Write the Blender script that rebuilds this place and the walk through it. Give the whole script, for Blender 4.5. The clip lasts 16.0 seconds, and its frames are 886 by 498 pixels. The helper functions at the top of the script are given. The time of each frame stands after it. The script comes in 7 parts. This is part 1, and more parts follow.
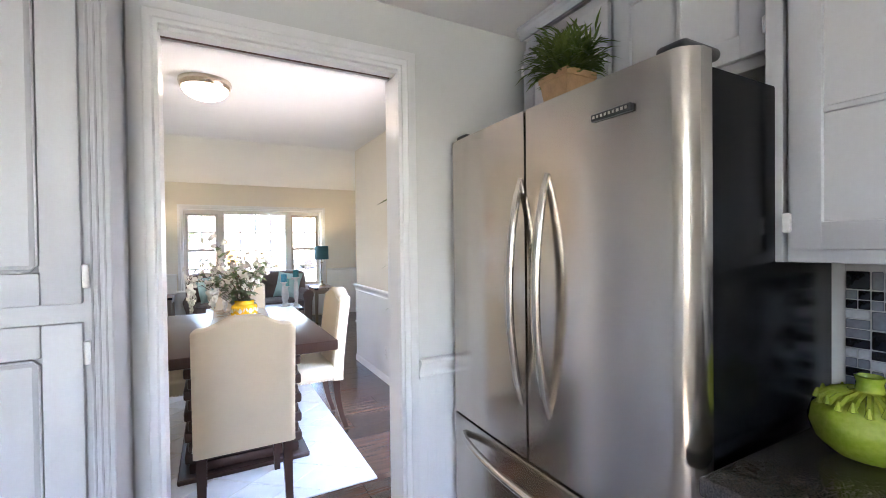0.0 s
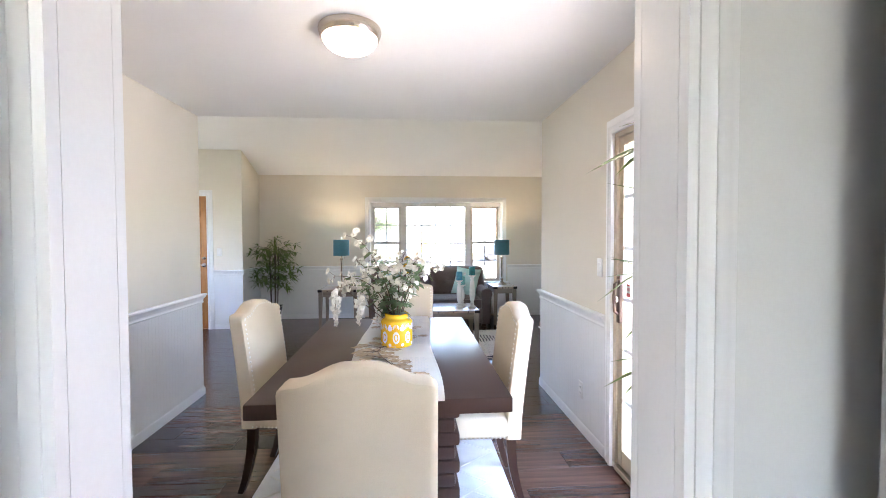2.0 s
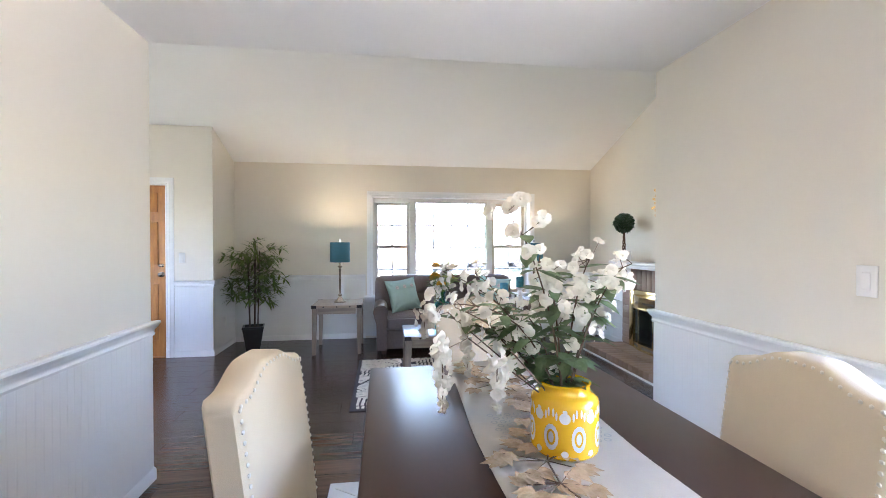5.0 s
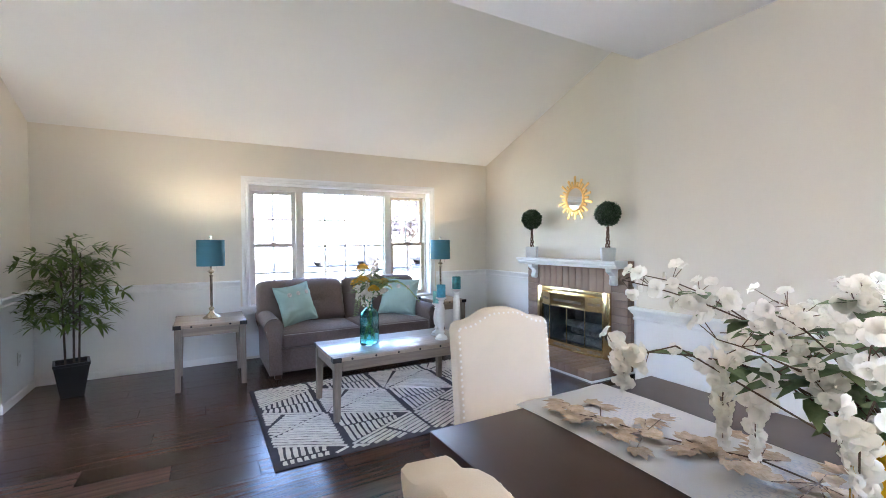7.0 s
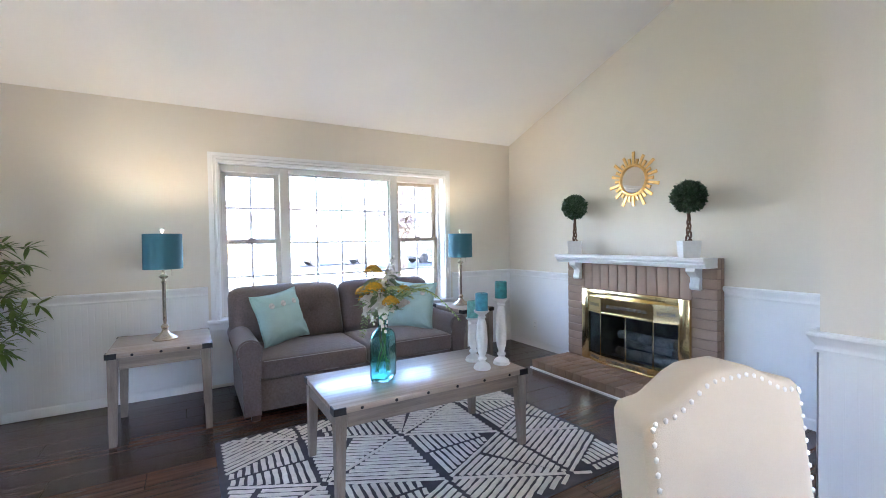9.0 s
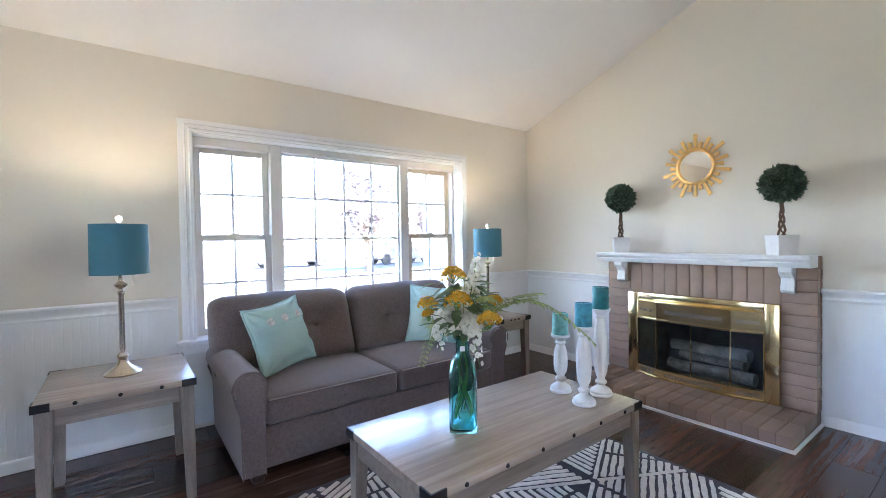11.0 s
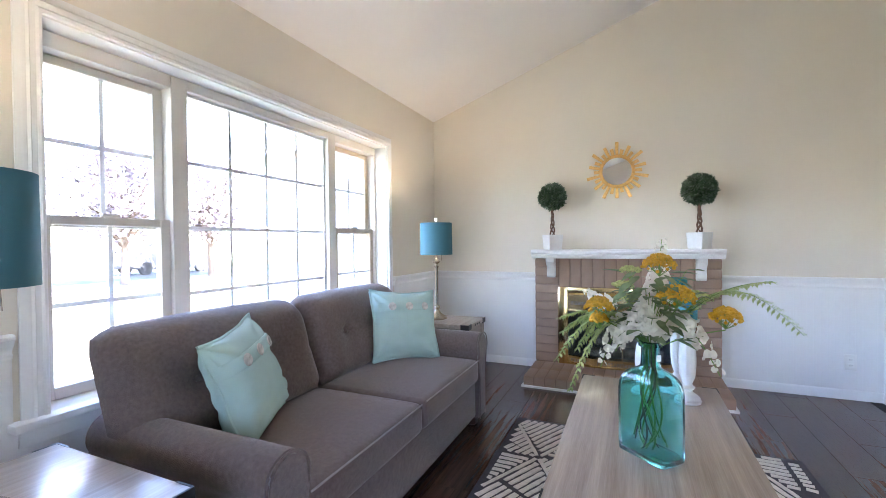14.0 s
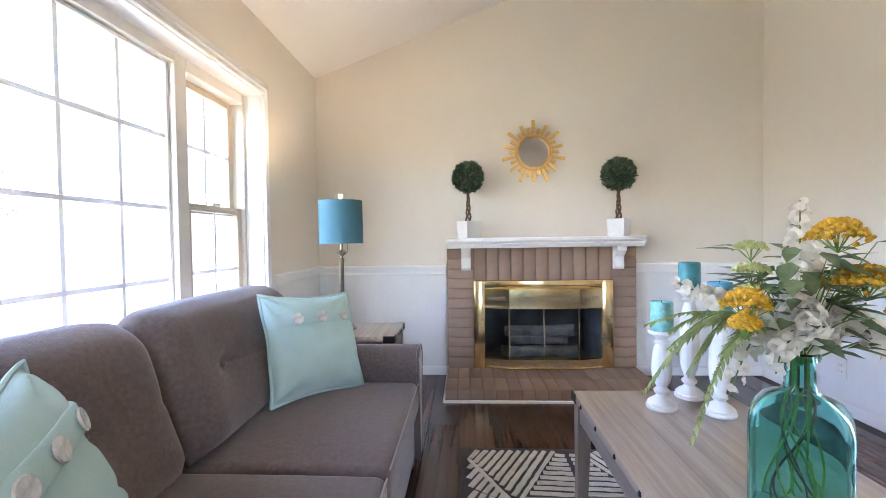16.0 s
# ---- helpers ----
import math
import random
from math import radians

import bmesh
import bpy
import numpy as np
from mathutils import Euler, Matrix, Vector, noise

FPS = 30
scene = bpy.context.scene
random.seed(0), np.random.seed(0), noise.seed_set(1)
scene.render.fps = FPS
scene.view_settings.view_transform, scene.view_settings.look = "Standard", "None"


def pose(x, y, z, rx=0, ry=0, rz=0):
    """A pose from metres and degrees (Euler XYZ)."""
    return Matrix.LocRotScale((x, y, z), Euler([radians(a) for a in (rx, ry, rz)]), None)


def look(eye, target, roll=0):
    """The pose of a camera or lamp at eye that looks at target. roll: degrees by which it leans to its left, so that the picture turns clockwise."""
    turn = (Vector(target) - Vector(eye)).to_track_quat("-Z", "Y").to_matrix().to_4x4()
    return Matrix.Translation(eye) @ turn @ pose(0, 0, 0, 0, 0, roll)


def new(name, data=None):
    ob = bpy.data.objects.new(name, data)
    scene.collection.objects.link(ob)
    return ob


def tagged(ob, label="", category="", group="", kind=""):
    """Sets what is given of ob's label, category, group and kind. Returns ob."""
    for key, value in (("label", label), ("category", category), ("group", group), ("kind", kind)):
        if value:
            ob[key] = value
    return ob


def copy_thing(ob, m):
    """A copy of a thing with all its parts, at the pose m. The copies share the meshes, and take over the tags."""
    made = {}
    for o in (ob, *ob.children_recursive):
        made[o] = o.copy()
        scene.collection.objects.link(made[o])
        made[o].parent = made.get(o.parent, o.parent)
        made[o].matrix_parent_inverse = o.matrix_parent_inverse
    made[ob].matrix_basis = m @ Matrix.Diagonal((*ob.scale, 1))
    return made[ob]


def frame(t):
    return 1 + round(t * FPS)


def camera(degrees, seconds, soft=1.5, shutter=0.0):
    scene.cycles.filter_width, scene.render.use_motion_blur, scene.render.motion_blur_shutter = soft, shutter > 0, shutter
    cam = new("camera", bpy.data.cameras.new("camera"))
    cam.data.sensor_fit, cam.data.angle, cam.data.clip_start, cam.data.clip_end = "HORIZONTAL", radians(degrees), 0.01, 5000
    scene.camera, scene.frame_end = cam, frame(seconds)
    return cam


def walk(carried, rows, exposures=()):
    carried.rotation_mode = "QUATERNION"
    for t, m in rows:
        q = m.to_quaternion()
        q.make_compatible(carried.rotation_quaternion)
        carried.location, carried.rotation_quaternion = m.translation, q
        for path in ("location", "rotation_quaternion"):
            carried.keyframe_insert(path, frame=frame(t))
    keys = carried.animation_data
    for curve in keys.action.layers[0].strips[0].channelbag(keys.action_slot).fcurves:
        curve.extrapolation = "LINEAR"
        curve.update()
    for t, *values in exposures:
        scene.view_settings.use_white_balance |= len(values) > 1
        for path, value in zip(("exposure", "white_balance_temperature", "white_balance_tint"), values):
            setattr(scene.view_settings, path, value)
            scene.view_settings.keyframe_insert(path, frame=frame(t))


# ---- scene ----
cam = camera(91.8, 16.0, soft=0.9)
PATH = [
    (0, (0.404, 0.034, 1.353), (1.353, 1.795, 1.327), -0.7),
    (0.5, (0.497, 0.253, 1.349), (1.266, 2.1, 1.322), -0.5),
    (1, (0.595, 0.495, 1.359), (1.162, 2.412, 1.312), -0.5),
    (1.5, (0.658, 0.77, 1.361), (1.013, 2.737, 1.314), -0.3),
    (2, (0.689, 1.037, 1.386), (0.836, 3.03, 1.329), -0.2),
    (2.5, (0.674, 1.316, 1.373), (0.696, 3.315, 1.319), -0.3),
    (3, (0.658, 1.579, 1.364), (0.633, 3.579, 1.315), -0.3),
    (3.5, (0.644, 1.835, 1.382), (0.604, 3.833, 1.332), -0.1),
    (4, (0.516, 2.033, 1.363), (0.496, 4.032, 1.325), 0.0),
    (6.5, (-0.401, 2.921, 1.305), (0.484, 4.715, 1.276), -0.4),
    (7, (-0.488, 3.186, 1.317), (0.492, 4.929, 1.281), -0.4),
    (7.5, (-0.494, 3.436, 1.315), (0.509, 5.166, 1.277), -0.7),
    (8, (-0.429, 3.721, 1.302), (0.588, 5.443, 1.259), -0.7),
    (8.5, (-0.327, 3.982, 1.271), (0.691, 5.703, 1.237), -0.9),
    (9, (-0.246, 4.24, 1.28), (0.77, 5.962, 1.234), -0.8),
    (9.5, (-0.202, 4.51, 1.233), (0.824, 6.227, 1.207), -0.7),
    (10, (-0.226, 4.718, 1.247), (0.817, 6.425, 1.213), -0.7),
    (12.5, (-0.725, 5.928, 1.222), (0.821, 7.197, 1.198), -0.6),
    (13, (-0.783, 6.122, 1.191), (0.859, 7.264, 1.172), -0.5),
    (13.5, (-0.812, 6.339, 1.208), (0.92, 7.338, 1.178), -0.8),
    (14, (-0.835, 6.603, 1.18), (0.996, 7.406, 1.152), -0.6),
    (14.5, (-0.782, 6.805, 1.154), (1.123, 7.414, 1.126), -0.8),
    (15, (-0.646, 6.987, 1.14), (1.307, 7.419, 1.108), -0.9),
    (15.5, (-0.451, 7.128, 1.128), (1.528, 7.41, 1.091), -0.7),
    (16, (-0.255, 7.265, 1.109), (1.742, 7.371, 1.062), -0.8),
]
walk(cam, [(t, look(eye, target, roll)) for t, eye, target, roll in PATH], exposures=[(0.0, 5.43, 6400, 20), (2.0, 5.45, 6300, 19), (3.5, 5.51, 6150, 18), (6.5, 5.58, 5940, 19), (9.0, 5.58, 5780, 19), (12.5, 5.57, 5820, 19), (14.5, 5.62, 6250, 23), (16.0, 5.68, 6520, 24)])

# ---- world and large lights ----
SUN_EL, SUN_AZ = radians(60), radians(185)
world = bpy.data.worlds.new("sky")
scene.world = world
world.use_nodes = True
wn = world.node_tree.nodes
sky = wn.new("ShaderNodeTexSky")
sky.sky_type, sky.sun_disc, sky.sun_elevation, sky.sun_rotation = "NISHITA", False, SUN_EL, SUN_AZ
wn["Background"].inputs["Strength"].default_value = 0.12
world.node_tree.links.new(sky.outputs["Color"], wn["Background"].inputs["Color"])
sun = new("sun", bpy.data.lights.new("sun", "SUN"))
sun.data.energy, sun.data.angle, sun.data.color = 3.0, radians(0.5), (1.0, 0.95, 0.88)
to_sun = Vector((math.sin(SUN_AZ) * math.cos(SUN_EL), math.cos(SUN_AZ) * math.cos(SUN_EL), math.sin(SUN_EL)))
sun.matrix_world = look(to_sun * 30, (0, 0, 0))


# ---- materials ----
def material(name, color, rough=0.6, metal=0.0, vary=0.12, scale=6.0, fine=90.0, bump=0.15, stretch=(1, 1, 1), second=None, tone=0.0, coat=0.0, spec=0.5, depth=0.002):
    """A surface with broad and fine variation of colour, gloss and relief; tone varies it from object to object."""
    m = bpy.data.materials.new(name)
    m.use_nodes = True
    n, l = m.node_tree.nodes, m.node_tree.links
    b = n["Principled BSDF"]
    co, mp = n.new("ShaderNodeTexCoord"), n.new("ShaderNodeMapping")
    mp.inputs["Scale"].default_value = stretch
    l.new(co.outputs["Object"], mp.inputs["Vector"])
    big, small = n.new("ShaderNodeTexNoise"), n.new("ShaderNodeTexNoise")
    for t, s, d in ((big, scale, 4), (small, fine, 3)):
        t.inputs["Scale"].default_value, t.inputs["Detail"].default_value = s, d
        l.new(mp.outputs["Vector"], t.inputs["Vector"])
    add = n.new("ShaderNodeMath")
    add.operation = "MULTIPLY_ADD"
    add.inputs[1].default_value = 0.45
    l.new(small.outputs["Fac"], add.inputs[0])
    l.new(big.outputs["Fac"], add.inputs[2])
    ramp = n.new("ShaderNodeValToRGB")
    two = second or tuple(c * (1 + vary) for c in color)
    one = color if second else tuple(c * (1 - vary) for c in color)
    ramp.color_ramp.elements[0].position, ramp.color_ramp.elements[1].position = 0.45, 1.0
    ramp.color_ramp.elements[0].color, ramp.color_ramp.elements[1].color = (*one, 1), (*two, 1)
    l.new(add.outputs[0], ramp.inputs["Fac"])
    out = ramp.outputs["Color"]
    if tone:
        info, hsv, rng = n.new("ShaderNodeObjectInfo"), n.new("ShaderNodeHueSaturation"), n.new("ShaderNodeMapRange")
        rng.inputs["To Min"].default_value, rng.inputs["To Max"].default_value = 1 - tone, 1 + tone
        l.new(info.outputs["Random"], rng.inputs["Value"])
        l.new(rng.outputs["Result"], hsv.inputs["Value"])
        l.new(out, hsv.inputs["Color"])
        out = hsv.outputs["Color"]
    l.new(out, b.inputs["Base Color"])
    rr = n.new("ShaderNodeMapRange")
    rr.inputs["To Min"].default_value, rr.inputs["To Max"].default_value = rough * 0.85, min(1, rough * 1.15)
    l.new(big.outputs["Fac"], rr.inputs["Value"])
    l.new(rr.outputs["Result"], b.inputs["Roughness"])
    b.inputs["Metallic"].default_value, b.inputs["Coat Weight"].default_value = metal, coat
    b.inputs["Coat Roughness"].default_value, b.inputs["Specular IOR Level"].default_value = 0.15, spec
    if bump:
        bp = n.new("ShaderNodeBump")
        bp.inputs["Strength"].default_value, bp.inputs["Distance"].default_value = bump, depth
        l.new(small.outputs["Fac"], bp.inputs["Height"])
        l.new(bp.outputs["Normal"], b.inputs["Normal"])
    return m


def shaded(m, **values):
    for key, v in values.items():
        m.node_tree.nodes["Principled BSDF"].inputs[key.replace("_", " ")].default_value = v
    return m


def glass(name, color=(1, 1, 1), rough=0.0, clear=0.95, gloss=0.6):
    """A thin pane: mostly clear, with a mirror gloss that grows at a grazing angle."""
    m = bpy.data.materials.new(name)
    m.use_nodes = True
    n, l = m.node_tree.nodes, m.node_tree.links
    n.remove(n["Principled BSDF"])
    fr, mix = n.new("ShaderNodeLayerWeight"), n.new("ShaderNodeMixShader")
    tr, gl = n.new("ShaderNodeBsdfTransparent"), n.new("ShaderNodeBsdfGlossy")
    gl.inputs["Roughness"].default_value = rough
    pw, sc = n.new("ShaderNodeMath"), n.new("ShaderNodeMath")
    pw.operation, sc.operation = "POWER", "MULTIPLY_ADD"
    pw.inputs[1].default_value, sc.inputs[1].default_value, sc.inputs[2].default_value = 5.0, gloss, 0.03
    l.new(fr.outputs["Facing"], pw.inputs[0])
    l.new(pw.outputs[0], sc.inputs[0])
    tr.inputs["Color"].default_value = (*[c * clear for c in color], 1)
    l.new(sc.outputs[0], mix.inputs[0])
    l.new(tr.outputs[0], mix.inputs[1])
    l.new(gl.outputs[0], mix.inputs[2])
    l.new(mix.outputs[0], n["Material Output"].inputs["Surface"])
    return m


def leafy(m, share=0.35):
    """Lets part of the light through, as thin leaves and petals do."""
    n, l = m.node_tree.nodes, m.node_tree.links
    b = n["Principled BSDF"]
    tr, mix = n.new("ShaderNodeBsdfTranslucent"), n.new("ShaderNodeMixShader")
    mix.inputs[0].default_value = share
    l.new(b.inputs["Base Color"].links[0].from_socket, tr.inputs["Color"])
    l.new(b.outputs[0], mix.inputs[1])
    l.new(tr.outputs[0], mix.inputs[2])
    l.new(mix.outputs[0], n["Material Output"].inputs["Surface"])
    return m


def glowing(name, color, strength):
    m = bpy.data.materials.new(name)
    m.use_nodes = True
    b = m.node_tree.nodes["Principled BSDF"]
    b.inputs["Base Color"].default_value, b.inputs["Emission Color"].default_value, b.inputs["Emission Strength"].default_value = (*color, 1), (*color, 1), strength
    return m


BEIGE = material("beige wall paint", (0.745, 0.692, 0.60), 0.7, vary=0.03, scale=1.5, fine=220, bump=0.08)
SAGE = material("pale sage wall paint", (0.69, 0.695, 0.67), 0.65, vary=0.03, scale=1.5, fine=220, bump=0.08)
CEILING = material("white ceiling paint", (0.85, 0.84, 0.82), 0.8, vary=0.03, scale=1.2, fine=160, bump=0.12)
WHITE = material("white gloss trim paint", (0.82, 0.82, 0.81), 0.32, vary=0.03, scale=4, fine=120, bump=0.05)
BEAD = material("white beadboard paint", (0.80, 0.80, 0.79), 0.4, vary=0.03, scale=3, fine=120, bump=0.05)
PLANK = material("dark walnut laminate", (0.036, 0.021, 0.016), 0.25, vary=0.5, scale=2.0, fine=11, bump=0.06, stretch=(0.6, 15, 1), second=(0.125, 0.064, 0.042), tone=0.36, coat=0.12, spec=0.4)
JOINT = material("dark floor underlay", (0.02, 0.015, 0.012), 0.8)
KFLOOR = material("kitchen floor tile", (0.35, 0.32, 0.28), 0.4)
TAN = material("tan vinyl window frame", (0.55, 0.46, 0.34), 0.45, vary=0.05, bump=0.04)
GREYP = material("warm grey vinyl frame", (0.62, 0.58, 0.53), 0.4, vary=0.05, bump=0.04)
MULLION = material("pale greige vinyl mullion", (0.70, 0.665, 0.615), 0.4, vary=0.04, bump=0.04)
PANE = glass("window glass")
GRID = leafy(material("white window grid", (0.85, 0.85, 0.85), 0.5, vary=0.03, bump=0.0), 0.17)


# ---- mesh helpers ----
def box(bm, x0, x1, y0, y1, z0, z1, bev=0.0, seg=1):
    r = bmesh.ops.create_cube(bm, size=1, matrix=Matrix.Translation(((x0 + x1) / 2, (y0 + y1) / 2, (z0 + z1) / 2)) @ Matrix.Diagonal((abs(x1 - x0), abs(y1 - y0), abs(z1 - z0), 1)))
    if bev:
        es = list({e for v in r["verts"] for e in v.link_edges})
        bmesh.ops.bevel(bm, geom=es, offset=bev, segments=seg, affect="EDGES", profile=0.5)
    return bm


def boxed(*a, **k):
    return box(bmesh.new(), *a, **k)


def lathe(bm, profile, n=24, at=(0, 0, 0)):
    """A turned shape from (radius, height) pairs."""
    rings = []
    for r, z in profile:
        r = max(r, 0.0004)
        rings.append([bm.verts.new((at[0] + r * math.cos(a), at[1] + r * math.sin(a), at[2] + z)) for a in (math.tau * i / n for i in range(n))])
    for p, q in zip(rings, rings[1:]):
        for i in range(n):
            bm.faces.new((p[i], p[(i + 1) % n], q[(i + 1) % n], q[i]))
    bm.faces.new(rings[0][::-1])
    bm.faces.new(rings[-1])
    return bm


def tube(bm, pts, r0, r1=None, n=6):
    """A round stalk along a line of points, tapering from r0 to r1."""
    r1 = r0 if r1 is None else r1
    pts = [Vector(p) for p in pts]
    rings = []
    for i, p in enumerate(pts):
        d = (pts[min(i + 1, len(pts) - 1)] - pts[max(i - 1, 0)]).normalized()
        s = d.cross(Vector((0.31, 0.2, 0.93)) if abs(d.z) < 0.9 else Vector((1, 0, 0))).normalized()
        u = s.cross(d)
        r = r0 + (r1 - r0) * i / (len(pts) - 1)
        rings.append([bm.verts.new(p + (s * math.cos(a) + u * math.sin(a)) * r) for a in (math.tau * k / n for k in range(n))])
    for p, q in zip(rings, rings[1:]):
        for i in range(n):
            bm.faces.new((p[i], p[(i + 1) % n], q[(i + 1) % n], q[i]))
    bm.faces.new(rings[0][::-1])
    bm.faces.new(rings[-1])
    return bm


def prism(bm, outline, axis, lo, hi):
    """An outline of (u, v) pairs, pushed along an axis from lo to hi. axis x: (y, z); y: (x, z); z: (x, y)."""
    def put(u, v, w):
        return {"x": (w, u, v), "y": (u, w, v), "z": (u, v, w)}[axis]
    a = [bm.verts.new(put(u, v, lo)) for u, v in outline]
    b = [bm.verts.new(put(u, v, hi)) for u, v in outline]
    n = len(a)
    for i in range(n):
        bm.faces.new((a[i], a[(i + 1) % n], b[(i + 1) % n], b[i]))
    bm.faces.new(a[::-1])
    bm.faces.new(b)
    return bm


def leaf(bm, at, along, face, length, width, bend=0.25):
    """A pointed leaf of six faces, folded a little and bent over."""
    along = Vector(along).normalized()
    side = along.cross(Vector(face))
    side = side.normalized() if side.length > 1e-4 else Vector((1, 0, 0))
    up = side.cross(along)
    at = Vector(at)
    rows = []
    for f, w in ((0.0, 0.12), (0.3, 0.9), (0.62, 0.75), (1.0, 0.0)):
        mid = at + along * (length * f) - up * (bend * length * f * f)
        rows.append((mid, w * width / 2))
    prev = None
    for mid, w in rows:
        c = bm.verts.new(mid - up * w * 0.25)
        cur = (bm.verts.new(mid + side * w), c, bm.verts.new(mid - side * w)) if w > 0 else (c, c, c)
        if prev:
            for a, b, d, e in ((prev[0], prev[1], cur[1], cur[0]), (prev[1], prev[2], cur[2], cur[1])):
                vs = [a, b, d] + ([e] if e is not d else [])
                bm.faces.new(vs)
        prev = cur
    return bm


def petal(bm, at, along, face, length, width, cup=0.25):
    """A rounded petal of three rows, cupped."""
    along = Vector(along).normalized()
    side = along.cross(Vector(face))
    side = side.normalized() if side.length > 1e-4 else Vector((1, 0, 0))
    up = side.cross(along)
    at = Vector(at)
    prev = None
    for f, w, h in ((0.0, 0.18, 0.0), (0.4, 0.95, 0.1), (0.8, 1.0, 0.0), (1.0, 0.55, -0.18)):
        mid = at + along * (length * f) + up * (length * h)
        cur = [bm.verts.new(mid + side * (width * w / 2) + up * cup * width * 0.3 * w), bm.verts.new(mid), bm.verts.new(mid - side * (width * w / 2) + up * cup * width * 0.3 * w)]
        if prev:
            bm.faces.new((prev[0], prev[1], cur[1], cur[0]))
            bm.faces.new((prev[1], prev[2], cur[2], cur[1]))
        prev = cur


def mesh_of(name, bm, mat, smooth=True):
    bmesh.ops.recalc_face_normals(bm, faces=bm.faces)
    me = bpy.data.meshes.new(name)
    bm.to_mesh(me)
    bm.free()
    me.materials.append(mat)
    if smooth:
        me.shade_smooth()
        me.set_sharp_from_angle(angle=radians(40))
    return me


def part(name, bm, mat, parent, label="", smooth=True, kind="", at=None):
    ob = new(name, bm if isinstance(bm, bpy.types.Mesh) else mesh_of(name, bm, mat, smooth))
    ob.parent = parent
    if at is not None:
        ob.matrix_basis = at
    return tagged(ob, label=label, kind=kind)


def thing(name, label, category, m=None, group=""):
    ob = new(name)
    ob.empty_display_size = 0.1
    ob.matrix_basis = m or Matrix()
    return tagged(ob, label, category, group)


def setting(name, bm, mat, label="", category="", smooth=False):
    return tagged(new(name, mesh_of(name, bm, mat, smooth)), label, category, kind="structure")


# ---- the plan ----
DL, DR = -1.155, 1.893          # dining side walls
KS, DS = 1.585, 1.672             # kitchen and dining faces of the partition
EDGE = 4.94                     # end of the dining ceiling
FP, WW = 3.235, 8.48            # fireplace wall, window wall
RX, EY = -1.86, 7.74            # short return and entry wall
WEST = -3.7
RAIL = 0.895
SLOPE, EAVE, FLAT = 0.365, 2.435, 2.44


def roof_z(y):
    return EAVE + SLOPE * (WW - y)


def wall_y(name, x0, x1, y0, y1, z1, holes, mat, label):
    """A wall along x (thickness y0 to y1), with holes (x0, x1, z0, z1) through it."""
    bm = bmesh.new()
    xs = sorted({x0, x1, *[h[0] for h in holes], *[h[1] for h in holes]})
    for a, b in zip(xs, xs[1:]):
        cuts = sorted((h[2], h[3]) for h in holes if h[0] <= a + 1e-6 and h[1] >= b - 1e-6)
        z = 0.0
        for lo, hi in cuts:
            if lo > z + 1e-6:
                box(bm, a, b, y0, y1, z, lo)
            z = hi
        if z1 > z:
            box(bm, a, b, y0, y1, z, z1)
    return setting(name, bm, mat, label, "wall")


def wall_x(name, y0, y1, x0, x1, z1, holes, mat, label):
    ob = wall_y(name, y0, y1, x0, x1, z1, holes, mat, label)
    for v in ob.data.vertices:
        v.co = (v.co.y, v.co.x, v.co.z)
    ob.data.flip_normals()
    return ob


# window hole in the window wall, slider hole, kitchen door hole
WX0, WX1, WZ0, WZ1 = -0.022, 2.277, 0.60, 1.99
SY0, SY1, SZ1 = 1.78, 3.51, 1.99
KX0, KX1, KZ1 = 0.2725, 1.042, 2.022

wall_y("wall_north", RX, FP + 0.15, WW, WW + 0.24, EAVE + 0.06, [(WX0, WX1, WZ0, WZ1)], BEIGE, "beige painted wall with a wide white-framed window")
bm = bmesh.new()
for a, b, z in ((EDGE - 0.12, 6.2, 0), (6.2, 7.14, 0.755), (7.14, WW, 0)):
    prism(bm, [(a, z), (b, z), (b, roof_z(b)), (a, roof_z(a))], "x", FP, FP + 0.15)
setting("wall_east", bm, BEIGE, "tall beige gable wall behind the fireplace", "wall")
wall_y("wall_return", DR, FP, EDGE - 0.12, EDGE, roof_z(EDGE), [], BEIGE, "beige wall closing the living room beside the dining room")
wall_x("wall_dining_east", KS - 0.01, EDGE - 0.12, DR, DR + 0.14, 2.6, [(SY0, SY1, 0.03, SZ1)], BEIGE, "beige dining wall with a glazed patio door")
wall_x("wall_dining_west", DS, EDGE, DL - 0.12, DL, 2.6, [], BEIGE, "beige dining wall with a flower picture")
wall_y("wall_partition", -1.7, DR, KS, DS, 2.6, [(KX0 - 0.012, KX1 + 0.012, 0.0, KZ1)], SAGE, "partition with the doorway between kitchen and dining room")
box(bm := bmesh.new(), DL, KX0 - 0.078, DS, DS + 0.006, 0, FLAT)
box(bm, KX1 + 0.078, DR, DS, DS + 0.006, 0, FLAT)
box(bm, KX0 - 0.078, KX1 + 0.078, DS, DS + 0.006, KZ1 + 0.078, FLAT)
setting("wall_partition_dining_face", bm, BEIGE, "beige dining side of the partition", "wall")
bm = bmesh.new()
FX0, FX1, FZ1 = -3.24, -2.37, 2.01
for a, b, z0 in ((WEST, FX0, 0), (FX0, FX1, FZ1), (FX1, RX, 0)):
    box(bm, a, b, EY, EY + 0.14, z0, roof_z(EY))
setting("wall_entry", bm, BEIGE, "beige entry wall beside the front door", "wall")
bm = prism(bmesh.new(), [(EY + 0.14, 0), (WW, 0), (WW, roof_z(WW)), (EY + 0.14, roof_z(EY + 0.14))], "x", RX - 0.14, RX)
setting("wall_short_return", bm, BEIGE, "short beige wall between entry and window wall", "wall")
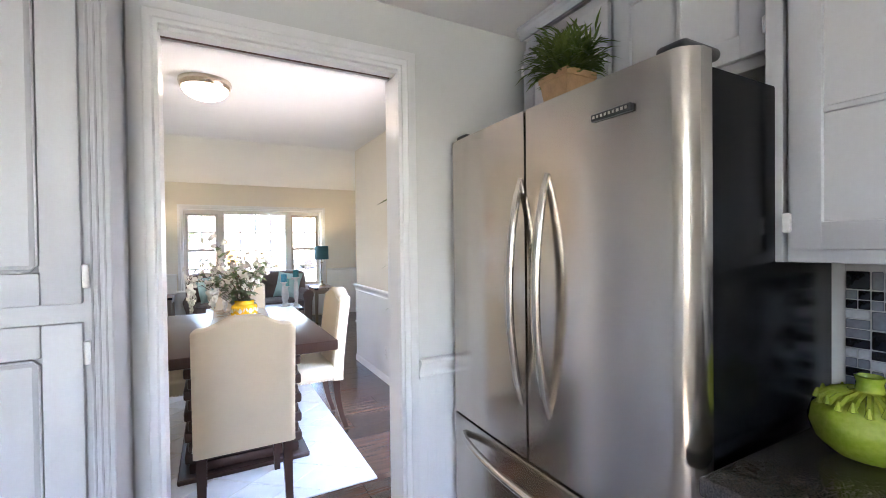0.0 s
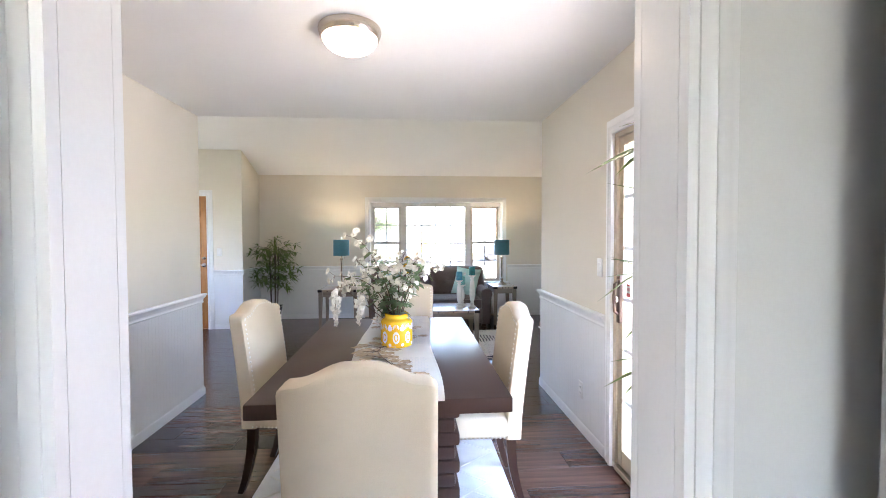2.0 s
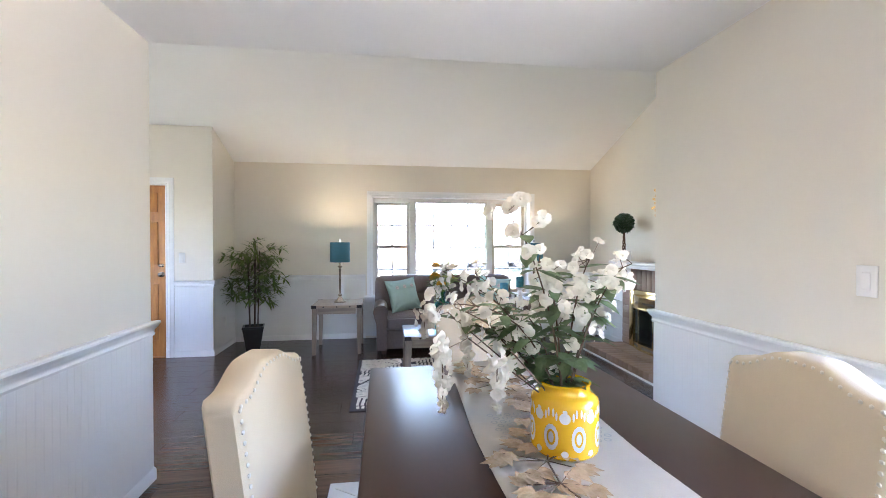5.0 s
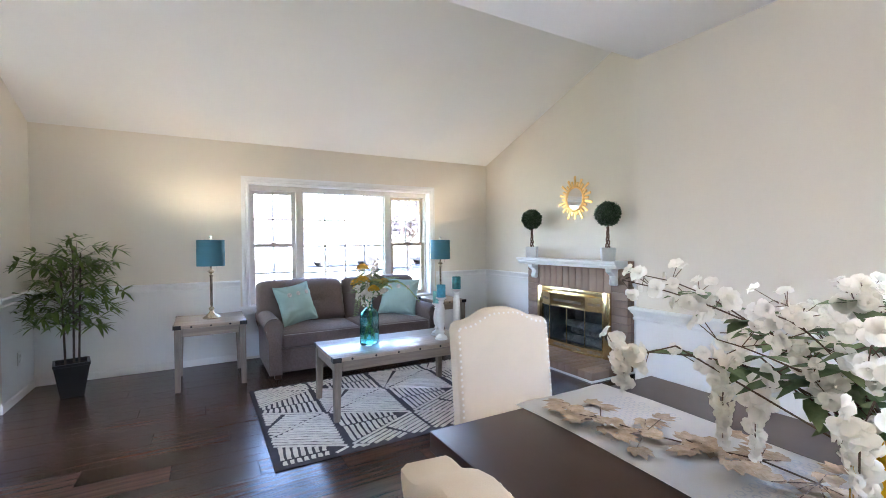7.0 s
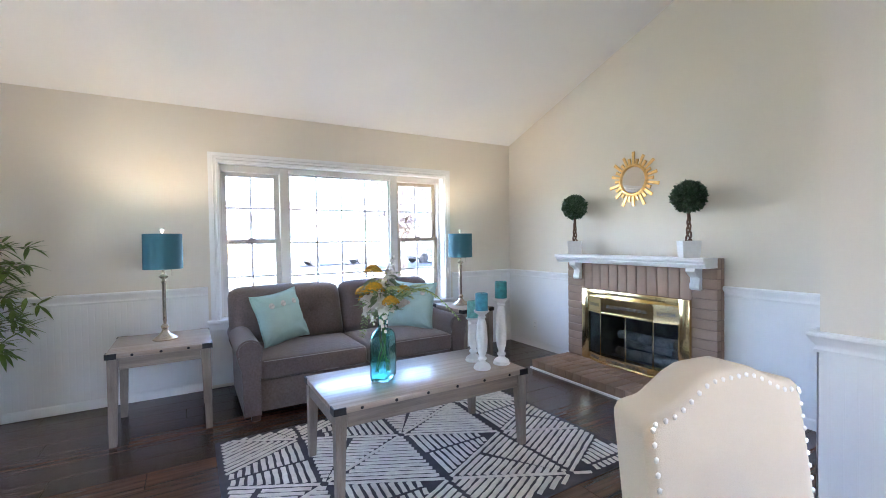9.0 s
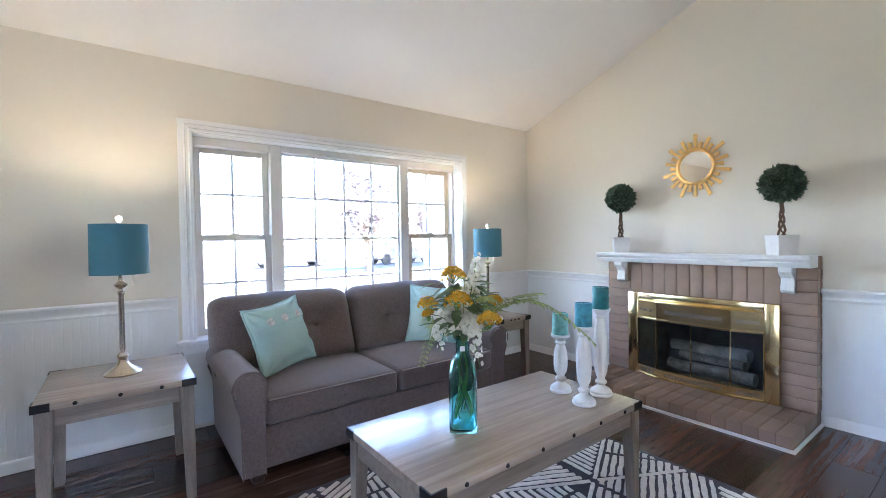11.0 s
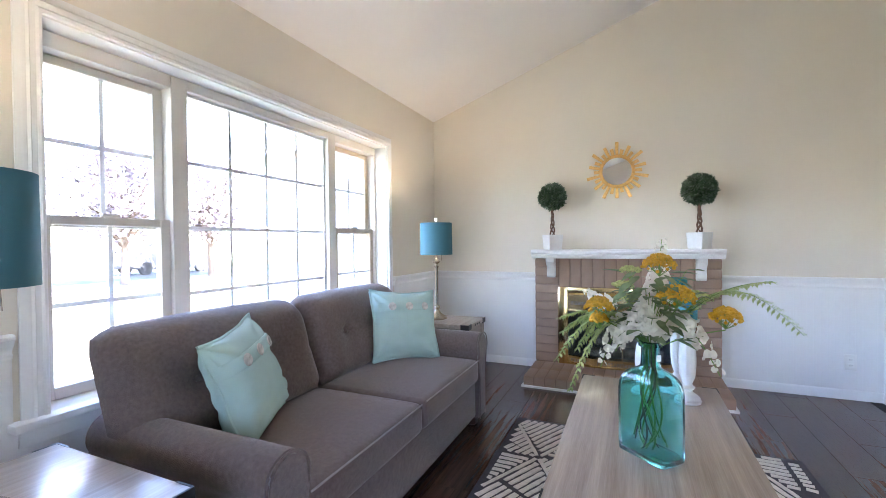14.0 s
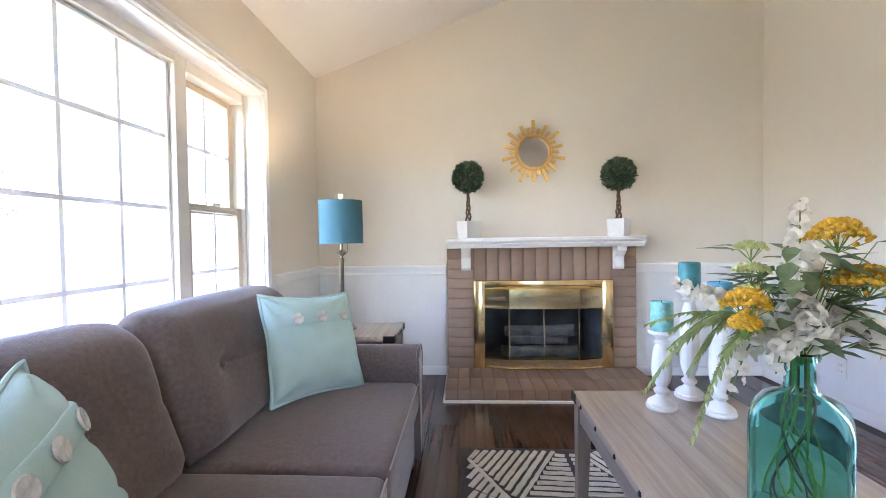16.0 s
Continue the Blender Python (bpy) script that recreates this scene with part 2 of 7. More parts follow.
# unseen opening added here to brighten the entry side with daylight
wall_x("wall_west", EDGE - 0.12, EY + 0.14, WEST - 0.15, WEST, 3.8, [(5.7, 6.7, 0.95, 2.0)], BEIGE, "plain beige wall with an added unseen opening for daylight")
wall_y("wall_south_living", WEST, DL - 0.12, EDGE - 0.12, EDGE, roof_z(EDGE), [], BEIGE, "plain beige wall beside the dining room")
bm = boxed(DL - 0.12, DR, EDGE - 0.1, EDGE - 0.001, FLAT + 0.06, roof_z(EDGE))
setting("wall_above_dining", bm, BEIGE, "beige wall above the dining ceiling edge", "wall")
wall_x("wall_kitchen_west", -2.4, KS, -1.85, -1.7, 2.6, [], SAGE, "plain kitchen wall beside the pantry")
# the hole is invented, out of view, and sized to light the kitchen
wall_y("wall_kitchen_south", -1.85, DR + 0.14, -2.55, -2.4, 2.6, [(-1.02, 0.12, 1.08, 2.02)], SAGE, "plain kitchen wall with an added unseen opening for daylight")
wall_x("wall_kitchen_east", -2.4, KS - 0.01, DR, DR + 0.14, 2.6, [], SAGE, "pale kitchen wall behind the cabinets")

setting("ceiling_dining", boxed(DL - 0.12, DR + 0.14, DS, EDGE, FLAT, FLAT + 0.06), CEILING, "flat white dining room ceiling", "ceiling")
setting("ceiling_kitchen", boxed(-1.85, DR + 0.14, -2.55, KS, 2.27, 2.33), CEILING, "flat white kitchen ceiling", "ceiling")
bm = prism(bmesh.new(), [(EDGE - 0.2, roof_z(EDGE - 0.2)), (WW + 0.18, roof_z(WW + 0.18)), (WW + 0.18, roof_z(WW + 0.18) + 0.12), (EDGE - 0.2, roof_z(EDGE - 0.2) + 0.12)], "x", WEST - 0.15, FP + 0.15)
setting("ceiling_vaulted", bm, CEILING, "white ceiling sloping down to the window wall", "ceiling")
bm = prism(bmesh.new(), [(WW + 0.25, EAVE - 0.06), (WW + 0.85, EAVE - 0.3), (WW + 0.85, EAVE - 0.16), (WW + 0.25, EAVE + 0.14)], "x", RX - 0.3, FP + 0.6)
setting("roof_eave", bm, WHITE, "white painted roof overhang above the window", "roof")
setting("subfloor", boxed(WEST - 0.15, FP + 0.15, DS - 0.06, WW + 0.18, -0.12, -0.012), JOINT, "dark underlay beneath the planks", "floor")
setting("floor_kitchen", boxed(-1.85, DR + 0.14, -2.55, DS - 0.06, -0.12, 0.0), KFLOOR, "plain kitchen floor", "floor")


# ---- trim: beadboard, chair rail, baseboard ----
RAILP = [(0, 0), (0.012, 0), (0.016, 0.012), (0.012, 0.02), (0.014, 0.034), (0.026, 0.048), (0.03, 0.06), (0.036, 0.066), (0.036, 0.076), (0.03, 0.082), (0, 0.082)]
BASEP = [(0, 0), (0.016, 0), (0.016, 0.055), (0.012, 0.068), (0.006, 0.076), (0, 0.078)]
CASEP = [(0, 0), (0.020, 0), (0.024, 0.012), (0.017, 0.02), (0.017, 0.036), (0.021, 0.042), (0.015, 0.05), (0.015, 0.066), (0.010, 0.076), (0.008, 0.085), (0, 0.085)]


def run(bm, profile, a, b, normal, z0, miter0=0.0, miter1=0.0):
    """A moulding (out, up) along the wall line from a to b."""
    a, b, n = Vector((*a, 0)), Vector((*b, 0)), Vector((*normal, 0))
    d = (b - a).normalized()
    p = [bm.verts.new(a - d * miter0 * o + n * o + Vector((0, 0, z0 + u))) for o, u in profile]
    q = [bm.verts.new(b + d * miter1 * o + n * o + Vector((0, 0, z0 + u))) for o, u in profile]
    k = len(p)
    for i in range(k):
        bm.faces.new((p[i], p[(i + 1) % k], q[(i + 1) % k], q[i]))
    bm.faces.new(p[::-1])
    bm.faces.new(q)


def beads(bm, a, b, normal, z0, z1, step=0.041):
    """Beadboard: flat strips between narrow grooves, standing on the wall line."""
    a, b, n = Vector((*a, 0)), Vector((*b, 0)), Vector((*normal, 0))
    length = (b - a).length
    d = (b - a) / length
    count = max(1, round(length / step))
    prof = []
    for i in range(count):
        s = length * i / count
        w = length / count
        prof += [(s, 0.009), (s + w * 0.80, 0.009), (s + w * 0.84, 0.0086), (s + w * 0.90, 0.00892), (s + w * 0.96, 0.0086)]
    prof.append((length, 0.009))
    cols = [(bm.verts.new(a + d * s + n * o + Vector((0, 0, z0))), bm.verts.new(a + d * s + n * o + Vector((0, 0, z1)))) for s, o in prof]
    for (p, q), (r, t) in zip(cols, cols[1:]):
        bm.faces.new((p, r, t, q))


def wainscot(tag, lines):
    w, r, s = bmesh.new(), bmesh.new(), bmesh.new()
    for a, b, n, m0, m1 in lines:
        beads(w, a, b, n, 0.03, RAIL - 0.05)
        run(r, RAILP, a, b, n, RAIL - 0.082, m0, m1)
        run(s, BASEP, a, b, n, 0.0, m0, m1)
    setting("wainscot_" + tag, w, BEAD, "white painted beadboard below the chair rail", "wainscot")
    setting("trim_chair_rail_" + tag, r, WHITE, "white moulded chair rail", "trim", True)
    setting("baseboard_" + tag, s, WHITE, "white baseboard along the floor", "baseboard", True)


wainscot("dining_east", [((DR, EDGE), (DR, SY1 + 0.09), (-1, 0), 1, 0), ((FP, EDGE), (DR, EDGE), (0, 1), -1, 1)])
wainscot("dining_west", [((DL, DS), (DL, EDGE), (1, 0), -1, 1)])
wainscot("partition", [((KX0 - 0.078, DS + 0.006), (DL, DS + 0.006), (0, 1), 0, -1), ((DR, DS + 0.006), (KX1 + 0.078, DS + 0.006), (0, 1), -1, 0)])
wainscot("kitchen", [((KX1 + 0.078, KS), (DR, KS), (0, -1), 0, 0)])
wainscot("fireplace_wall", [((FP, WW), (FP, 7.43), (-1, 0), -1, 0), ((FP, 5.95), (FP, EDGE), (-1, 0), 0, -1)])
wainscot("window_wall", [((RX, WW), (WX0 - 0.095, WW), (0, -1), -1, 0), ((WX1 + 0.095, WW), (FP, WW), (0, -1), 0, -1)])
wainscot("entry", [((RX, EY), (RX, WW), (1, 0), 1, -1), ((FX1 + 0.09, EY), (RX, EY), (0, -1), 0, 1)])
bm = bmesh.new()
beads(bm, (WX0 - 0.095, WW), (WX1 + 0.095, WW), (0, -1), 0.03, 0.56)
setting("wainscot_under_window", bm, BEAD, "white painted beadboard beneath the window sill", "wainscot")


def casing(name, plane, face, out, lo, hi, top, bottom, label, width=0.09):
    """A moulded door or window casing on three sides. plane y: spans x; plane x: spans y. out: the way it stands proud."""
    bm = bmesh.new()
    k = width / 0.085
    rows = []
    for o, u in CASEP:
        w = u * k
        pts = [(lo - w, bottom), (lo - w, top + w), (hi + w, top + w), (hi + w, bottom)]
        rows.append([bm.verts.new((s, face + out * (o + 0.001), z) if plane == "y" else (face + out * (o + 0.001), s, z)) for s, z in pts])
    for a, b in zip(rows, rows[1:]):
        for i in range(3):
            bm.faces.new((a[i], a[i + 1], b[i + 1], b[i]))
    for i in (0, 3):
        bm.faces.new([r[i] for r in rows])
    return setting(name, bm, WHITE, label, "casing", True)


casing("trim_kitchen_door_casing", "y", KS, -1, KX0, KX1, KZ1, 0.0, "white fluted doorway casing in the kitchen", 0.078)
casing("trim_dining_door_casing", "y", DS + 0.006, 1, KX0, KX1, KZ1, 0.0, "white doorway casing in the dining room", 0.078)
casing("trim_slider_casing", "x", DR, -1, SY0, SY1, SZ1, 0.0, "white casing round the patio door", 0.09)
casing("trim_window_casing", "y", WW, -1, WX0, WX1, WZ1, WZ0, "white moulded window casing", 0.075)
casing("trim_front_door_casing", "y", EY, -1, FX0, FX1, FZ1, 0.0, "white casing round the front door", 0.085)
bm = bmesh.new()
box(bm, KX0 - 0.013, KX0, KS, DS + 0.006, 0, KZ1 - 0.012)
box(bm, KX1, KX1 + 0.013, KS, DS + 0.006, 0, KZ1 - 0.012)
box(bm, KX0 - 0.001, KX0 + 0.5 * (KX1 - KX0), KS, KS + 0.045, KZ1 - 0.012, KZ1 + 0.001)
box(bm, KX0 + 0.5 * (KX1 - KX0), KX1 + 0.001, KS, KS + 0.045, KZ1 - 0.012, KZ1 + 0.001)
box(bm, KX0 - 0.001, KX1 + 0.001, KS + 0.075, DS + 0.006, KZ1 - 0.012, KZ1 + 0.001)
setting("door_frame_kitchen", bm, WHITE, "white lined doorway with a pocket door slot", "door frame")
RUST = material("dark brown door track", (0.09, 0.035, 0.02), 0.5)
setting("pocket_door_track", boxed(KX0, KX1, KS + 0.045, KS + 0.075, KZ1 - 0.006, KZ1 + 0.002), RUST, "dark brown pocket door track in the doorway head", "track")


# ---- window_1: a fixed centre pane between two sash windows ----
def bar(bm, x0, x1, z0, z1, y0, y1, bev=0.003):
    return box(bm, x0, x1, y0, y1, z0, z1, bev)


win = tagged(new("window_1"), "wide white window, fixed pane between two sash windows", "window", kind="structure")
bm = bmesh.new()
for x0, x1 in ((WX0 + 0.008, WX0 + 0.03), (0.51, 0.592), (1.652, 1.735), (WX1 - 0.03, WX1 - 0.008)):
    bar(bm, x0, x1, WZ0, WZ1 - 0.008, WW + 0.1, WW + 0.22)
for x0, x1 in ((WX0 + 0.03, 0.51), (0.592, 1.652), (1.735, WX1 - 0.03)):
    bar(bm, x0, x1, 1.932 if x0 == 0.592 else 1.922, WZ1 - 0.008, WW + 0.1, WW + 0.22)
part("window_frame", bm, MULLION, win)
bm = bmesh.new()
box(bm, WX0 - 0.001, WX0 + 0.008, WW - 0.002, WW + 0.235, WZ0, WZ1)
box(bm, WX1 - 0.008, WX1 + 0.001, WW - 0.002, WW + 0.235, WZ0, WZ1)
box(bm, WX0 + 0.008, WX1 - 0.008, WW - 0.002, WW + 0.235, WZ1 - 0.008, WZ1 + 0.001)
part("jamb_lining", bm, WHITE, win, smooth=False)
part("window_sill", boxed(WX0 - 0.11, WX1 + 0.11, WW - 0.055, WW + 0.22, WZ0 - 0.03, WZ0, 0.006, 2), WHITE, win)
bm = bmesh.new()
run(bm, [(0, 0), (0.014, 0), (0.02, 0.02), (0.02, 0.05), (0.03, 0.06), (0, 0.06)], (WX0 - 0.085, WW), (WX1 + 0.085, WW), (0, -1), WZ0 - 0.09)
part("sill_apron", bm, WHITE, win)


def sash(x0, x1, z0, z1, y, cols, rows, mat, tag, stile=0.045):
    bm = bmesh.new()
    for a, b in ((x0, x0 + stile), (x1 - stile, x1)):
        bar(bm, a, b, z0, z1, y - 0.02, y + 0.02)
    bar(bm, x0 + stile, x1 - stile, z0, z0 + stile, y - 0.02, y + 0.02)
    bar(bm, x0 + stile, x1 - stile, z1 - stile * 0.8, z1, y - 0.02, y + 0.02)
    ob = part(tag, bm, mat, win)
    gx0, gx1, gz0, gz1 = x0 + stile, x1 - stile, z0 + stile, z1 - stile * 0.8
    p = part("pane", boxed(gx0, gx1, y - 0.003, y + 0.003, gz0, gz1), PANE, ob, smooth=False)
    p.visible_shadow = False
    bm = bmesh.new()
    for i in range(1, cols):
        c = gx0 + (gx1 - gx0) * i / cols
        bar(bm, c - 0.0095, c + 0.0095, gz0, gz1, y - 0.009, y - 0.004, 0.002)
    for i in range(1, rows):
        c = gz0 + (gz1 - gz0) * i / rows
        bar(bm, gx0, gx1, c - 0.0095, c + 0.0095, y - 0.0125, y - 0.0095, 0.001)
    part("muntin", bm, GRID, ob)
    return ob


for x0, x1, mat in ((WX0 + 0.03, 0.51, GREYP), (1.735, WX1 - 0.03, TAN)):
    sash(x0, x1, 1.258, 1.92, WW + 0.185, 2, 2, mat, "upper_sash")
    low = sash(x0, x1, WZ0, 1.302, WW + 0.14, 2, 2, mat, "lower_sash")
    part("sash_lock", boxed((x0 + x1) / 2 - 0.035, (x0 + x1) / 2 + 0.035, WW + 0.115, WW + 0.14, 1.302, 1.317, 0.005, 2), GREYP, low)
sash(0.592, 1.652, WZ0, 1.93, WW + 0.15, 4, 4, WHITE, "fixed_sash", 0.018)

# ---- patio door ----
sld = tagged(new("door_patio"), "tan sliding glass patio door with white grids", "door", kind="structure")
bm = bmesh.new()
for a, b in ((SY0, SY0 + 0.035), (SY1 - 0.035, SY1)):
    box(bm, DR - 0.002, DR + 0.13, a, b, 0.03, SZ1, 0.003)
box(bm, DR - 0.002, DR + 0.13, SY0 + 0.035, SY1 - 0.035, SZ1 - 0.03, SZ1, 0.003)
box(bm, DR - 0.01, DR + 0.13, SY0 + 0.035, SY1 - 0.035, 0.0, 0.03, 0.003)
part("door_frame", bm, TAN, sld)


def slider(y0, y1, x, tag):
    bm = bmesh.new()
    z0, z1 = 0.032, SZ1 - 0.032
    for a, b in ((y0, y0 + 0.075), (y1 - 0.06, y1)):
        box(bm, x - 0.02, x + 0.02, a, b, z0, z1, 0.003)
    box(bm, x - 0.02, x + 0.02, y0 + 0.075, y1 - 0.06, z0, z0 + 0.1, 0.003)
    box(bm, x - 0.02, x + 0.02, y0 + 0.075, y1 - 0.06, z1 - 0.05, z1, 0.003)
    ob = part(tag, bm, TAN, sld)
    a, b, lo, hi = y0 + 0.075, y1 - 0.06, z0 + 0.1, z1 - 0.05
    p = part("pane", boxed(x - 0.003, x + 0.003, a, b, lo, hi), PANE, ob, smooth=False)
    p.visible_shadow = False
    bm = bmesh.new()
    c = (a + b) / 2
    box(bm, x - 0.009, x - 0.004, c - 0.011, c + 0.011, lo, hi, 0.002)
    for i in range(1, 6):
        z = lo + (hi - lo) * i / 6
        box(bm, x - 0.0125, x - 0.0095, a, b, z - 0.011, z + 0.011, 0.001)
    part("muntin", bm, GRID, ob)
    return ob


moving = slider(2.769, SY1 - 0.02, DR + 0.035, "sliding_panel")
slider(SY0 + 0.02, 2.79, DR + 0.085, "fixed_panel")
# dark strip in place of the shade where the two panels overlap
part("shade_strip", boxed(DR + 0.048, DR + 0.060, 2.735, 2.785, 0.04, SZ1 - 0.034, 0.002), JOINT, moving, "dark strip standing for the shade between the door panels")

# ---- materials of things ----
LINEN = material("cream linen upholstery", (0.62, 0.52, 0.38), 0.85, vary=0.06, scale=5, fine=420, bump=0.35, spec=0.2)
STUD = material("brushed nickel studs", (0.72, 0.68, 0.6), 0.3, 1.0, vary=0.05)
ESPRESSO = material("espresso stained wood", (0.042, 0.020, 0.014), 0.32, vary=0.2, scale=1.5, fine=30, bump=0.0, stretch=(3, 1, 1), second=(0.054, 0.027, 0.019), spec=0.28)
CHARCOAL = shaded(material("charcoal brown sofa weave", (0.158, 0.122, 0.113), 0.85, vary=0.24, scale=70, fine=240, bump=0.8, spec=0.2), Sheen_Weight=0.38, Sheen_Roughness=0.4)
PIPING = material("pale grey piping", (0.36, 0.32, 0.31), 0.8, bump=0.1)
AQUA = material("pale aqua cotton", (0.43, 0.60, 0.575), 0.8, vary=0.08, scale=7, fine=300, bump=0.25, spec=0.2)
SHELL = material("pearl shell buttons", (0.62, 0.61, 0.58), 0.25, vary=0.25, scale=40)
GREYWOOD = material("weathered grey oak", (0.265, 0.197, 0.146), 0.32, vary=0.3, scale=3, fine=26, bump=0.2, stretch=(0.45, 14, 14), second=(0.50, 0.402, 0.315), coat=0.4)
# same oak for legs and aprons, with the uprights' shade put into its colour
SHADEDLEG = material("weathered grey oak upright, shade in colour", (0.15, 0.118, 0.092), 0.5, vary=0.3, scale=4, fine=45, bump=0.25, stretch=(9, 9, 1.2), second=(0.285, 0.235, 0.19))
SHADEDRAIL = material("weathered grey oak rail, shade in colour", (0.16, 0.125, 0.097), 0.45, vary=0.3, scale=3, fine=26, bump=0.25, stretch=(0.6, 12, 12), second=(0.30, 0.245, 0.198))
IRON = material("black iron", (0.02, 0.02, 0.02), 0.45, 0.6)
TEALSHADE = material("teal lamp shade", (0.038, 0.145, 0.195), 0.7, vary=0.05, scale=30, fine=400, bump=0.2)
SILVER = material("brushed champagne metal", (0.54, 0.475, 0.39), 0.25, 1.0, vary=0.05)
CRYSTAL = shaded(material("crystal finial", (0.82, 0.82, 0.80), 0.06, vary=0.05, bump=0.0), Transmission_Weight=0.35)
BRICK = material("painted tan brick", (0.34, 0.23, 0.165), 0.6, vary=0.10, scale=9, fine=130, bump=0.4, tone=0.10)
MORTAR = material("painted tan mortar", (0.27, 0.18, 0.13), 0.75, vary=0.1, fine=150, bump=0.4)
BRASS = material("polished brass", (0.80, 0.63, 0.34), 0.16, 1.0, vary=0.05, scale=3, bump=0.02)
SOOT = material("grey sooty firebrick", (0.22, 0.21, 0.205), 0.8, vary=0.5, scale=8)
LOG = material("ashen log", (0.42, 0.36, 0.31), 0.9, vary=0.5, scale=12, fine=60, bump=0.6, depth=0.01)
SMOKE = glass("smoked fire glass", (0.8, 0.85, 0.88), 0.02, 0.95)
GOLD = material("antique gold leaf", (0.75, 0.48, 0.18), 0.35, 1.0, vary=0.2, scale=25, fine=120, bump=0.2)
MIRROR = shaded(material("mirror", (0.9, 0.9, 0.9), 0.02, 1.0, vary=0.0, bump=0.0), Roughness=0.0)
BOX = material("boxwood leaf", (0.018, 0.042, 0.020), 0.36, vary=0.4, scale=40, second=(0.085, 0.14, 0.075))
BARK = material("twisted brown stem", (0.12, 0.06, 0.035), 0.8, vary=0.3, scale=20, fine=90, bump=0.5)
BAMBOO = leafy(material("bamboo leaf", (0.065, 0.11, 0.022), 0.4, vary=0.4, scale=12, second=(0.19, 0.26, 0.065)), 0.45)
CANE = material("dark bamboo cane", (0.05, 0.03, 0.022), 0.5, vary=0.3, scale=20)
BLACKPOT = material("black glazed pot", (0.012, 0.012, 0.013), 0.3)
SOIL = material("dark soil", (0.03, 0.02, 0.015), 0.9, fine=60, bump=0.8, depth=0.01)
RUGDARK = material("charcoal rug pile", (0.085, 0.08, 0.092), 0.95, vary=0.2, scale=20, fine=300, bump=0.6, spec=0.1)
RUGWHITE = material("ivory tufted pile", (0.72, 0.68, 0.63), 0.95, vary=0.12, scale=40, fine=300, bump=0.7, spec=0.1)
IVORYRUG = material("white shag rug", (0.74, 0.73, 0.71), 0.95, vary=0.06, scale=12, fine=260, bump=0.7, spec=0.1)
RUNNER = material("ivory satin table runner", (0.92, 0.87, 0.78), 0.42, vary=0.05, scale=8, fine=300, bump=0.2)
LACE = material("white lace", (0.8, 0.78, 0.74), 0.7, bump=0.3)
GOLDLEAF = material("pale gold foil leaf", (0.42, 0.28, 0.15), 0.4, 0.3, vary=0.4, scale=40, second=(0.74, 0.58, 0.40))
YELLOW = material("yellow glazed ceramic", (0.85, 0.47, 0.015), 0.2, vary=0.04, coat=0.3, bump=0.03)
GLAZE = material("white glazed motif", (0.8, 0.78, 0.72), 0.25, vary=0.05)
PETAL = leafy(material("white silk petal", (0.90, 0.86, 0.77), 0.7, vary=0.05, scale=30, bump=0.1), 0.5)
GREENLEAF = leafy(material("silk green leaf", (0.085, 0.135, 0.055), 0.55, vary=0.4, scale=20, second=(0.25, 0.32, 0.16)), 0.3)
FERN = leafy(material("fern green", (0.34, 0.43, 0.15), 0.6, vary=0.3, scale=20, second=(0.54, 0.60, 0.28)), 0.5)
STEM = material("green flower stem", (0.15, 0.27, 0.05), 0.6, vary=0.2)
TWIG = material("brown twig", (0.12, 0.075, 0.045), 0.7, vary=0.3, scale=20)
MUSTARD = material("mustard yarrow", (0.62, 0.34, 0.02), 0.8, vary=0.35, scale=60, fine=200, bump=0.6)
LIME = material("lime blossom", (0.45, 0.48, 0.18), 0.8, vary=0.25, scale=60, bump=0.4)
TEALWAX = material("teal crackled wax", (0.06, 0.34, 0.40), 0.45, vary=0.35, scale=45, fine=160, bump=0.2)
CHALK = material("chalk white turned wood", (0.78, 0.77, 0.75), 0.55, vary=0.06, scale=20, bump=0.15)
DOORWOOD = material("honey pine door", (0.36, 0.14, 0.03), 0.4, vary=0.3, scale=4, fine=30, stretch=(9, 9, 1.2), second=(0.55, 0.24, 0.06), coat=0.2)
PLATE = material("white switch plate", (0.8, 0.79, 0.76), 0.35, vary=0.02, bump=0.02)


